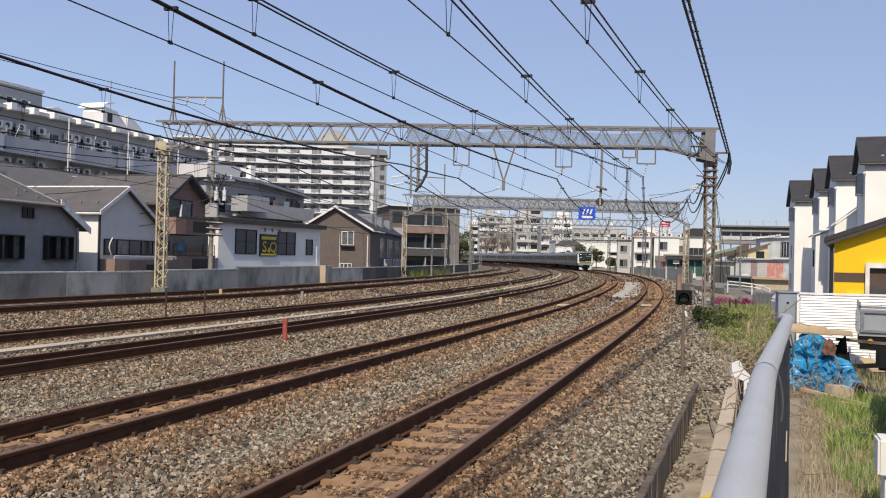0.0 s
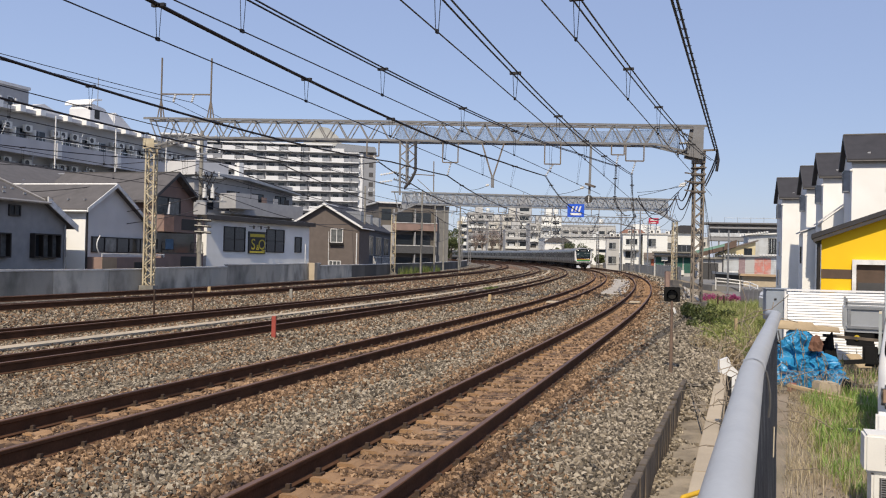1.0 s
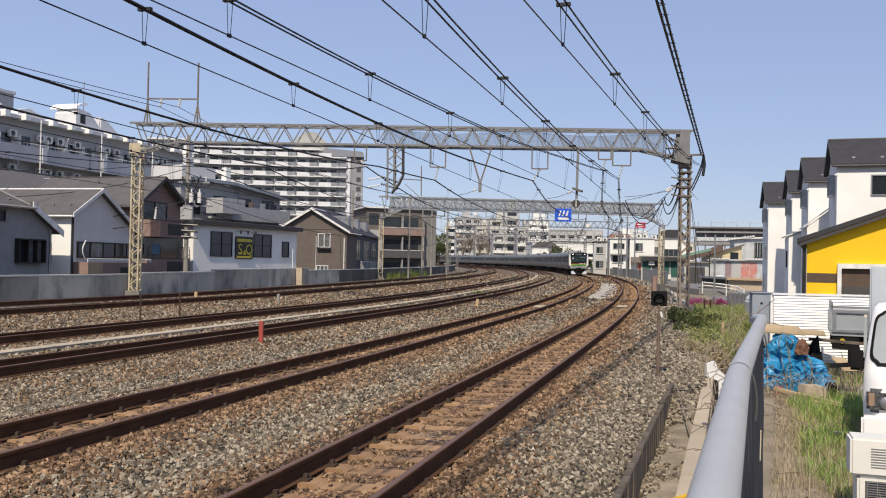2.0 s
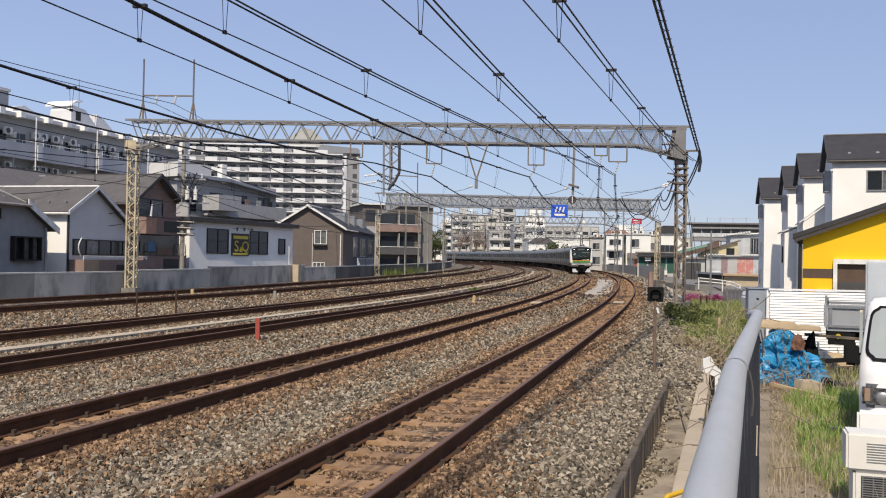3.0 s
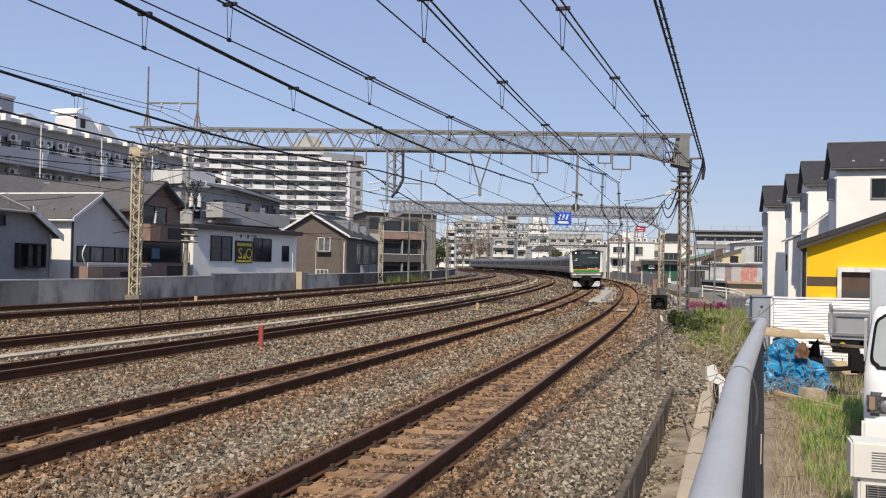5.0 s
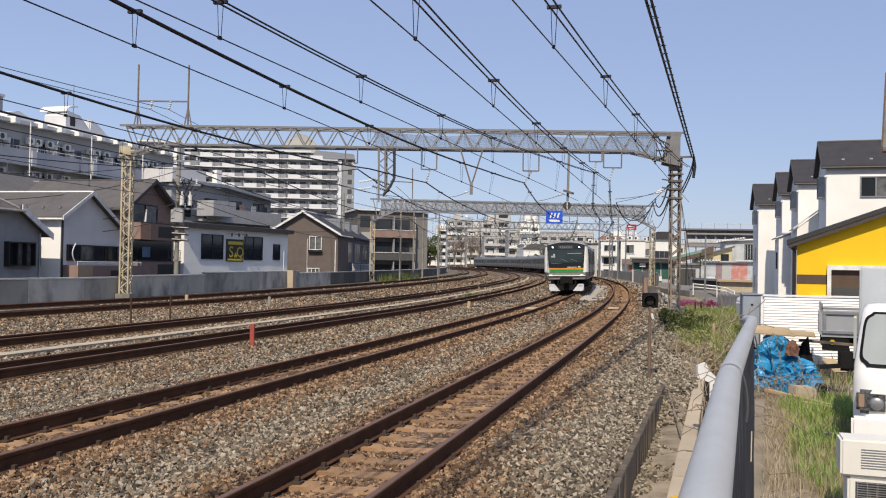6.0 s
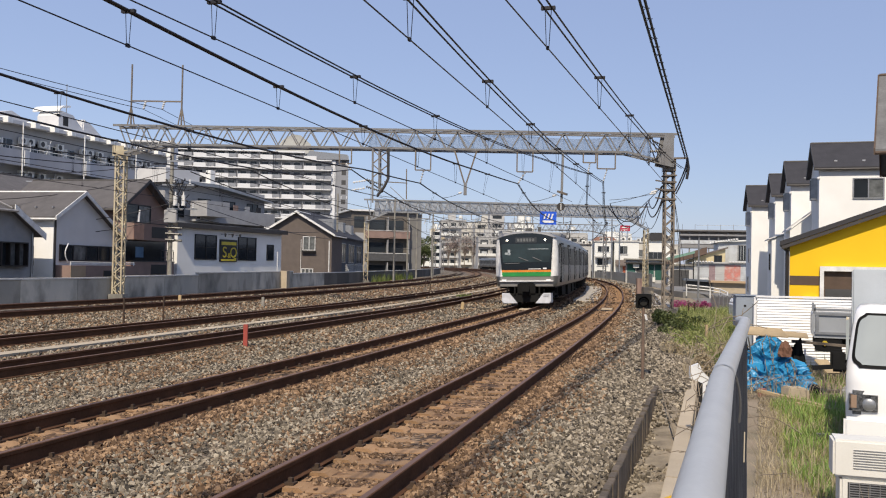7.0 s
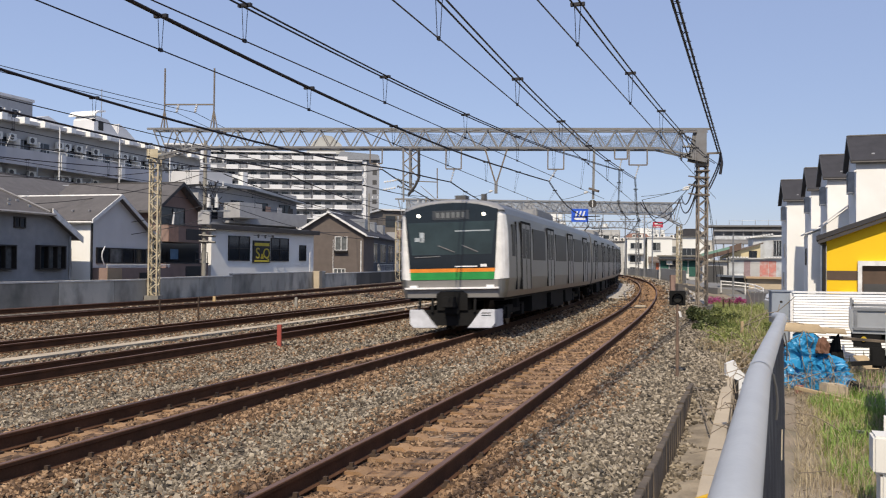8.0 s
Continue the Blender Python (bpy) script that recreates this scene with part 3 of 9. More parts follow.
for p, q in (((13.48, -0.45, 7.6), (13.5, -0.45, 6.1)), ((13.5, -0.45, 6.1), (13.3, -0.45, 5.68)), ((13.3, -0.45, 5.68), (12.98, -0.45, 5.25))):
    bar(bm, p, q, 0.07, 8)
part("cable_pipe", bm, m_insul_dark, G1, "bent black cable pipe")
for z in (6.03, 5.68):
    bm = bmesh.new()
    insulator(bm, (13.25, -0.3, z - 0.23), (12.4, -0.4, z + 0.02), 0.075, 9)
    part("insulator", bm, m_insul_dark, G1, "long dark strain insulator")
for x, z in ((12.1, 6.0), (12.05, 5.62)):
    bm = bmesh.new()
    insulator(bm, (x + 0.3, -0.4, z), (x - 0.35, -0.5, z - 0.12), 0.07, 5)
    part("insulator", bm, m_insul, G1)
bm = bmesh.new()
strut(bm, (13.3, -0.42, 5.95), (14.45, -0.42, 5.9), 0.045)
strut(bm, (14.4, -0.42, 6.6), (14.42, -0.42, 5.1), 0.05)
strut(bm, (13.6, -0.42, 5.7), (14.4, -0.42, 5.0), 0.03)
part("side_bracket", bm, m_dark_steel, G1)
bm = bmesh.new()
strut(bm, (22.12, -0.42, 7.6), (22.08, -0.42, 5.1), 0.11)
part("drop_post", bm, m_steel, G1, "hanging steel drop post")
bm = bmesh.new()
strut(bm, (21.9, -0.42, 5.62), (22.3, -0.75, 5.45), 0.16, 0.1)
part("bracket", bm, m_dark_steel, G1)
bm = bmesh.new()
bmesh.ops.create_cone(bm, cap_ends=True, segments=20, radius1=0.2, radius2=0.2, depth=0.06, matrix=Matrix.Translation((22.04, -0.55, 4.86)) @ Matrix.Rotation(radians(90), 4, "X"))
disc = part("round_board", bm, m_insul_dark, G1, "round black marker board")
boxpart("stripe", (22.02, -0.6, 4.7, 22.06, -0.581, 5.02), m_insul, disc, "white upright stripe")
# thin guy wires on the outer side of the right post
bm = bmesh.new()
for k in (0.0, 0.25):
    bar(bm, (SPAN1 + 0.25, 0.2, 6.1 - k), (SPAN1 + 0.85 + k, 0.4, 1.0), 0.013, 5)
part("guy_wire", bm, m_wire, G1)
# strain clamps on the sloping end of the beam
bm = bmesh.new()
for k in range(3):
    insulator(bm, (SPAN1 - 0.45 - k * 0.12, -0.55, 7.95 - k * 0.28), (SPAN1 - 1.0 - k * 0.1, -0.6, 8.2 - k * 0.2 - 0.35 * k), 0.075, 5)
part("insulator", bm, m_insul_dark, G1, "dark strain insulators at the beam end")
for z in (6.15, 5.75, 5.3):
    ring = boxpart("clamp_ring", (SPAN1 - 0.3, -0.3, z, SPAN1 + 0.3, 0.3, z + 0.09), m_dark_steel, G1, "dark clamp ring on the post")
    bm = bmesh.new()
    strut(bm, (SPAN1 - 0.3, -0.3, z + 0.05), (SPAN1 - 0.75, -0.4, z + 0.1), 0.06)
    part("arm", bm, m_dark_steel, ring)
# masts on the left end of the beam with a cross arm
bm = bmesh.new()
for x in (0.42, 2.98):
    bar(bm, (x, 0, 8.55), (x, 0, 11.7), 0.045, 6)
    strut(bm, (x - 0.18, 0, 8.6), (x, 0, 9.6), 0.05)
    strut(bm, (x + 0.18, 0, 8.6), (x, 0, 9.6), 0.05)
mast = part("mast", bm, m_dark_steel, G1, "twin rusty feeder masts")
bm = bmesh.new()
strut(bm, (0.42, 0, 9.85), (2.98, 0, 9.85), 0.07)
part("cross_arm", bm, m_dark_steel, mast)
bm = bmesh.new()
for x in (1.15, 2.1):
    insulator(bm, (x, 0, 9.85), (x - 0.05, -0.15, 9.42), 0.07, 4)
part("insulator", bm, m_insul, mast)
# cable head on the right post
bm = bmesh.new()
box(bm, SPAN1 - 0.27, -0.3, 6.75, SPAN1 + 0.27, 0.3, 7.42)
for z in (6.5,):
    box(bm, SPAN1 - 0.31, -0.34, z, SPAN1 + 0.31, 0.34, z + 0.06)
part("collar", bm, m_dark_steel, G1, "dark cable clamps round the post head")
bm = bmesh.new()
strut(bm, (SPAN1 - 0.2, -0.3, 7.35), (SPAN1 + 0.85, -0.3, 7.4), 0.09)
part("arm", bm, m_dark_steel, G1, "dark arm that carries the feeder cable")
bm = bmesh.new()
pts = [(SPAN1 + 0.8, -0.3, 7.4), (SPAN1 + 0.88, -0.3, 6.9), (SPAN1 + 0.8, -0.3, 6.35)]
for p, q in zip(pts, pts[1:]):
    bar(bm, p, q, 0.07, 8)
for k in range(2):
    prev = Vector((SPAN1 + 0.8, -0.3, 7.3))
    for i in range(1, 9):
        w = i / 8
        cur = Vector((SPAN1 + 0.8 - 0.55 * w, -0.3 - 0.1 * k, 7.3 - 1.5 * w ** 0.7 - k * 0.2))
        bar(bm, prev, cur, 0.035, 6)
        prev = cur
part("cable_tail", bm, m_wire, G1, "black looped cable ends")

# beam steel is lighter than the first gantry's: distance haze put into its colour
G2, M2, SPAN2 = gantry((-3.9, 89.0, 0.2), (24.9, 91.0, 0.0), 8.4, 7.2, "second steel lattice gantry farther along the line, its colour paled for haze", (m_cream, m_cream), haunch=1.1, gusset=False, beam=mat("haze_pale_galvanised", (0.27, 0.28, 0.29), 0.55, 0.2, var=0.1, scale=2), screen=(0.8, 28.2, 0.12, 0.1, mat("pale_slat", (0.33, 0.345, 0.37), 0.6, 0.1, var=0.1, scale=2)))
for x, w, d in ((5.5, 0.8, 0.6), (10.5, 0.8, 0.6), (16.0, 0.8, 0.8), (20.0, 0.8, 0.8)):
    hanger_frame(G2, x, w, 7.2, d)
for s in (133, 181, 229):
    a_, th = on_line(s, 23.9)
    b_, _ = on_line(s + 3, -3.2)
    gantry((a_.x, a_.y, a_.z - 0.2), (b_.x, b_.y, b_.z - 0.2), a_.z + 8.4, a_.z + 7.4, "distant steel lattice gantry over the tracks", (m_steel, m_steel), far=True)


def wire_mesh(bm, pts, r, sides=5):
    """A thin tube along the points."""
    rings = []
    for i, p in enumerate(pts):
        d = (pts[min(i + 1, len(pts) - 1)] - pts[max(i - 1, 0)]).normalized()
        a_ = d.cross(Vector((0, 0, 1))).normalized()
        b_ = a_.cross(d)
        rings.append([bm.verts.new(p + (a_ * math.cos(2 * math.pi * k / sides) + b_ * math.sin(2 * math.pi * k / sides)) * r) for k in range(sides)])
    for x, y in zip(rings[:-1], rings[1:]):
        for k in range(sides):
            bm.faces.new((x[k], x[(k + 1) % sides], y[(k + 1) % sides], y[k]))


def span_points(p0, p1, sag, n=24):
    p0, p1 = Vector(p0), Vector(p1)
    return [p0.lerp(p1, i / n) - Vector((0, 0, 4 * sag * (i / n) * (1 - i / n))) for i in range(n + 1)]


def catenary(s0, s1, off0, off1, zc, zm0, zm1, low, gap, label, twin=0.12, r=0.016, rc=0.011, every=5.2, first=None, hang0=None, hang1=None):
    """Messenger pair, contact wire and droppers between two supports. low: height of the messenger's lowest point over the contact wire."""
    a_, _ = on_line(s0, off0)
    b_, _ = on_line(s1, off1)
    root = thing("overhead_line", Matrix.Identity(4), label, "wire", "overhead contact lines")
    n = 28
    h0 = Vector((a_.x, a_.y, a_.z + zm0))
    h1 = Vector((b_.x, b_.y, b_.z + zm1))
    sag = (zm0 + zm1) / 2 - (zc + low)
    right = Vector((b_.y - a_.y, a_.x - b_.x, 0)).normalized()
    mid = span_points(h0, h1, sag, n)
    for i in range(n + 1):          # the ends bend over to the insulators
        w = i / n
        if hang1 is not None and w > 0.86:
            mid[i] = mid[i] + (hang1 - h1) * ((w - 0.86) / 0.14)
        if hang0 is not None and w < 0.3:
            mid[i] = mid[i] + (hang0 - h0) * (1 - w / 0.3)
    for k in ((-1, 1) if twin else (0,)):
        bm = bmesh.new()
        wire_mesh(bm, [p + right * k * twin / 2 for p in mid], r)
        part("messenger_wire", bm, m_wire, root)
    con = [Vector((a_.x, a_.y, a_.z + zc)).lerp(Vector((b_.x, b_.y, b_.z + zc)), i / n) for i in range(n + 1)]
    bm = bmesh.new()
    wire_mesh(bm, con, rc)
    part("contact_wire", bm, m_wire2, root)
    L = (b_ - a_).length
    d = first if first is not None else every / 2
    while d < L - 1.5:
        w = d / L
        i = min(int(w * n), n - 1)
        f = w * n - i
        top = mid[i].lerp(mid[i + 1], f)
        bot = con[i].lerp(con[i + 1], f)
        bm = bmesh.new()
        for k in (-1, 1):
            bar(bm, top + right * k * 0.05, bot + right * k * 0.02, 0.006, 4)
        along_ = (b_ - a_).normalized()
        strut(bm, top - right * 0.11, top + right * 0.11, 0.06, 0.05)
        strut(bm, bot - along_ * 0.04, bot + along_ * 0.04, 0.035, 0.05)
        part("dropper", bm, m_wire, root)
        d += every
    return root


LBL = "black overhead contact wire with twin messenger and droppers"
# the span over the camera, from behind it to the first gantry
catenary(-14, 37.5, 0.783, 0.33, 4.891, 6.397, 6.2, 0.486, 0, LBL, first=3.3, hang1=NODES[4])
catenary(-14, 36.8, 4.728, 1.74, 5.048, 6.257, 6.791, 0.533, 0, LBL, first=3.3, hang1=NODES[3])
catenary(-14, 36.0, 4.829, 4.931, 4.925, 6.265, 6.179, 0.44, 0, LBL, twin=0.05, r=0.022, first=3.0, hang1=NODES[2])
catenary(-10, 38.8, 0.268, -3.527, 5.152, 6.176, 6.874, 0.654, 0, LBL, first=1.2)
catenary(-14, 35.2, 9.484, 9.473, 4.765, 6.499, 6.283, 0.46, 0, LBL, twin=0.05, r=0.024, first=2.2, hang1=NODES[1])
catenary(-14, 34.6, 12.193, 12.412, 4.782, 6.465, 5.909, 0.382, 0, LBL, twin=0.05, r=0.022, first=3.0, hang1=NODES[0])
catenary(-14, 34.0, 17.4, 17.3, 4.85, 6.3, 6.4, 0.4, 0, LBL, twin=0.05, r=0.016)
catenary(-14, 33.5, 20.9, 20.8, 4.85, 6.3, 6.4, 0.4, 0, LBL, twin=0.05, r=0.016)
# later spans
for s0, o0, zc0, o1, nd in ((37.5, 0.33, 4.85, 0.0, 4), (36.8, 1.74, 4.95, 0.5, 3), (36.0, 4.931, 4.9, 3.63, 2), (35.2, 9.473, 4.77, 8.05, 1), (34.6, 12.412, 4.78, 11.9, 0)):
    catenary(s0, 84.0 - 0.2 * o1, o0, o1 + 0.3, zc0, 6.3, 6.35, 0.5, 0, LBL, twin=0.05, r=0.018, every=7.5, hang0=NODES[nd])
for off in (17.0, 20.4):
    catenary(34.0, 80.5, off + 0.35, off + 0.3, 4.85, 6.35, 6.35, 0.5, 0, LBL, twin=0.05, r=0.018, every=7.5)
for s0, s1 in ((84, 133), (133, 181), (181, 229)):
    for off in (0.0, 3.63, 8.05, 11.9, 17.0, 20.4):
        f = (20.4 - off) / 20.4
        catenary(s0 + (f - 1) * 3.5, s1 + (f - 1) * 4, off + 0.3, off + 0.3, 4.85, 6.35, 6.35, 0.5, 0, LBL, twin=0.05, r=0.018, every=7.5)
# pull-off wires with insulators, and slack feeder loops between the posts
for p, q in (((10.19, 44.00, 5.12), (12.59, 43.60, 5.82)), ((10.13, 44.00, 5.29), (12.53, 43.60, 5.68)), ((6.13, 44.00, 5.09), (7.55, 44.00, 5.51)), ((1.79, 44.20, 5.22), (2.80, 44.20, 5.53))):
    bm = bmesh.new()
    p, q = Vector(p), Vector(q)
    wire_mesh(bm, span_points(p, q, 0.06, 10), 0.012)
    ob = tagged(part("pull_off_wire", bm, m_wire), "thin pull-off wire with white insulator", "wire", "pull-off wires")
    bm = bmesh.new()
    insulator(bm, p.lerp(q, 0.82), p.lerp(q, 0.95), 0.06, 5)
    part("insulator", bm, m_insul, ob)
for p, q, sag in (((12.72, 43.70, 6.00), (24.30, 88.00, 8.79), 0.9), ((12.79, 43.70, 5.50), (24.09, 88.00, 8.57), 1.2), ((24.63, 90.00, 8.72), (19.92, 86.00, 8.33), 2.4), ((24.97, 90.00, 9.07), (20.17, 88.00, 8.25), 1.9)):
    bm = bmesh.new()
    wire_mesh(bm, span_points(p, q, sag, 24), 0.045, 6)
    tagged(part("feeder_loop", bm, m_wire), "slack black feeder cable between posts", "cable", "feeder loops")
# feeders on the mast arms
for p, far_ in (((-12.35, 45.1, 9.43), 22.0), ((-13.27, 45.1, 9.41), 21.5)):
    c_, _ = on_line(82, far_)
    bm = bmesh.new()
    wire_mesh(bm, span_points((p[0] - 18.4, p[1] - 59.0, 9.4), p, 0.62, 30), 0.016)
    wire_mesh(bm, span_points(p, (c_.x, c_.y, 8.8), 0.9), 0.014)
    tagged(part("feeder_wire", bm, m_wire), "thin black feeder wire on mast insulators", "wire", "feeder wires")
# heavy feeder cable that ends on the right post
a_, _ = on_line(-14, -0.75)
e_ = M1 @ Vector((SPAN1 + 0.75, -0.3, 7.45))
bm = bmesh.new()
for k in (-0.06, 0.06):
    pts = span_points((a_.x + k, a_.y, 8.15), (e_.x + k, e_.y, e_.z), 0.05, 40)
    wire_mesh(bm, pts, 0.033, 7)
cab = tagged(part("feeder_cable", bm, m_wire), "thick black twin feeder cable in spiral ties", "cable")
bm = bmesh.new()
n = 260
pts = []
for i in range(n):
    p = Vector((a_.x, a_.y, 8.15)).lerp(e_, 0.25 + 0.75 * i / n)
    pts.append(p + Vector((math.cos(i * 1.1) * 0.11, 0, math.sin(i * 1.1) * 0.055)))
wire_mesh(bm, pts, 0.01, 4)
part("spiral_tie", bm, m_wire, cab)


# ---------------------------------------------------------------- building helpers
m_glass = mat("dark_window_glass", (0.02, 0.025, 0.03), 0.08, 0.0, var=0.1, scale=0.8, fine=3)
m_curtain = mat("curtained_glass", (0.16, 0.17, 0.17), 0.12, var=0.3, scale=3, fine=8)
m_frame_dk = mat("dark_bronze_frame", (0.025, 0.022, 0.02), 0.5, 0.3)
m_frame_wh = mat("white_window_frame", (0.78, 0.78, 0.76), 0.5)
m_frame_al = mat("aluminium_frame", (0.36, 0.37, 0.38), 0.4, 0.6)
m_roof = mat("brown_grey_shingles", (0.105, 0.098, 0.098), 0.85, var=0.2, scale=2, fine=25, bump=0.5, color2=(0.072, 0.068, 0.068))
m_roof_blk = mat("dark_slate_roof", (0.036, 0.035, 0.04), 0.75, var=0.2, scale=2, fine=25, bump=0.4)
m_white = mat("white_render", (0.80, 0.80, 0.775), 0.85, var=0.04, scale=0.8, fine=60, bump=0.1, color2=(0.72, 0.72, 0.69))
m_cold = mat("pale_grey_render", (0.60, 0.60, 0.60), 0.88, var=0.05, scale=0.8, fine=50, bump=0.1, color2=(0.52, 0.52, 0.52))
m_grey = mat("grey_siding", (0.37, 0.37, 0.37), 0.85, var=0.12, scale=2, fine=25, bump=0.5, color2=(0.30, 0.30, 0.305))
m_brown = mat("brown_siding", (0.13, 0.105, 0.092), 0.85, var=0.14, scale=2, fine=30, bump=0.5, color2=(0.10, 0.082, 0.072))
m_redbrown = mat("red_brown_render", (0.27, 0.185, 0.155), 0.85, var=0.12, scale=1.5, fine=30)
m_tan = mat("tan_render", (0.42, 0.30, 0.19), 0.88, var=0.1, scale=1.5, fine=30)
m_trim = mat("white_trim", (0.75, 0.75, 0.73), 0.6)
m_trim_dk = mat("dark_trim", (0.05, 0.045, 0.042), 0.6)
m_guard = mat("snow_guard_metal", (0.5, 0.5, 0.5), 0.4, 0.7)
m_acu = mat("ac_casing", (0.68, 0.67, 0.62), 0.55, var=0.05)
m_under = mat("underframe_black", (0.014, 0.014, 0.014), 0.8, var=0.2)
m_under.node_tree.nodes["Principled BSDF"].inputs["Specular IOR Level"].default_value = 0.12
m_under2 = mat("underframe_grey", (0.10, 0.10, 0.10), 0.6, 0.2, var=0.2)
m_fan = mat("fan_grille_dark", (0.06, 0.06, 0.06), 0.6)


def span_frame(p, q, z=0.0):
    """A frame whose x runs from p to q and whose y points away behind that face."""
    d = Vector((q[0] - p[0], q[1] - p[1], 0))
    return Matrix.Translation((p[0], p[1], z)) @ Matrix.Rotation(math.atan2(d.y, d.x), 4, "Z"), d.length


def window(root, x0, x1, z0, z1, y=0.0, panes=2, frame_m=None, glass=None, at=None, d=0.07, cross=0):
    """A framed window set into a face that looks towards -y."""
    frame_m, glass = frame_m or m_frame_dk, glass or m_glass
    t = 0.06
    bm = bmesh.new()
    y0 = y - d
    ring = []
    for yy in (y0, y + 0.02):
        ring.append([[bm.verts.new((xa, yy, za)) for xa, za in ((x0 + k, z0 + k), (x1 - k, z0 + k), (x1 - k, z1 - k), (x0 + k, z1 - k))] for k in (0, t)])
    for i in range(4):
        j = (i + 1) % 4
        (fo, fi), (bo, bi) = ring
        bm.faces.new((fo[i], fo[j], fi[j], fi[i]))
        bm.faces.new((bo[j], bo[i], bi[i], bi[j]))
        bm.faces.new((fo[j], fo[i], bo[i], bo[j]))
        bm.faces.new((fi[i], fi[j], bi[j], bi[i]))
    w = part("window", bm, frame_m, root, at=at)
    for i in range(1, panes):
        x = x0 + (x1 - x0) * i / panes
        boxpart("mullion", (x - t / 2, y0 + 0.01, z0 + t, x + t / 2, y + 0.02, z1 - t), frame_m, w)
    for i in range(1, cross + 1):
        z = z0 + (z1 - z0) * i / (cross + 1)
        boxpart("glazing_bar", (x0 + t, y0 + 0.012, z - t / 3, x1 - t, y + 0.02, z + t / 3), frame_m, w)
    n = panes
    for i in range(n):
        a_, b_ = x0 + (x1 - x0) * i / n, x0 + (x1 - x0) * (i + 1) / n
        g_ = glass if not isinstance(glass, (list, tuple)) else glass[i % len(glass)]
        boxpart("pane", (a_ + t * 0.5, y - 0.025 - 0.004 * (i % 2), z0 + t * 0.6, b_ - t * 0.5, y + 0.015, z1 - t * 0.6), g_, w)
    return w


def gable_block(root, w, depth, base, el, er, ridge, rx, wall_m, roof_m, over=0.35, at=None, trim=None, thick=0.14, wall_name="wall"):
    """Walls with a gable end towards -y, and two roof slabs. rx: the ridge's place along x."""
    bm = bmesh.new()
    prism(bm, [(0, base), (w, base), (w, er), (rx, ridge), (0, el)], 0, depth)
    part(wall_name, bm, wall_m, root, at=at)
    for side in (0, 1):
        x0, z0 = (0, el) if side == 0 else (w, er)
        sx = (rx - x0)
        sl = (ridge - z0) / abs(sx)
        xo = x0 - math.copysign(over, sx)
        zo = z0 - sl * over
        bm = bmesh.new()
        prism(bm, [(xo, zo + 0.01), (rx, ridge + 0.01), (rx, ridge + thick + 0.02), (xo, zo + thick)], -over, depth + over)
        r = part("roof", bm, roof_m, root, at=at)
        if trim:
            bm = bmesh.new()
            for y in (-over - 0.03,):
                prism(bm, [(xo, zo - 0.03), (rx, ridge - 0.03), (rx, ridge + thick + 0.04), (xo, zo + thick + 0.03)], y - 0.02, y + 0.028)
            part("barge_board", bm, trim, r)
            bm = bmesh.new()
            bar(bm, (xo, -over, zo + 0.02), (xo, depth + over, zo + 0.02), 0.06, 6)
            part("gutter", bm, trim, r)
    bm = bmesh.new()
    bar(bm, (rx, -over, ridge + thick), (rx, depth + over, ridge + thick), 0.07, 6)
    part("ridge_cap", bm, trim or roof_m, root, at=at)


GUARD = bmesh.new()
box(GUARD, -0.07, -0.03, 0, 0.07, 0.03, 0.09)
GUARD_MESH = mesh_of("snow_guard", GUARD, m_guard)


def guards(root, pts):
    for p in pts:
        ob = new("snow_guard", GUARD_MESH)
        ob.parent = root
        ob.matrix_basis = Matrix.Translation(p)


def ac_unit_mesh(w=0.8, h=0.6, d=0.3):
    bm = bmesh.new()
    box(bm, 0, 0, 0, w, d, h)
    return bm


AC_BODY = mesh_of("casing", ac_unit_mesh(), m_acu)
bm = bmesh.new()
bmesh.ops.create_cone(bm, cap_ends=True, segments=14, radius1=0.23, radius2=0.23, depth=0.02, matrix=Matrix.Translation((0.3, -0.012, 0.3)) @ Matrix.Rotation(radians(90), 4, "X"))
AC_FAN = mesh_of("fan", bm, m_fan)


def ac_unit(root, m, sub=True):
    """An outdoor air-conditioner unit as a part, with its fan grille."""
    ob = new("air_conditioner", AC_BODY)
    ob.parent = root
    ob.matrix_basis = m
    f = new("fan_grille", AC_FAN)
    f.parent = ob
    return ob


# ---------------------------------------------------------------- houses behind the far wall
def place(s, off):
    p, _ = on_line(s, off)
    return (p.x, p.y)


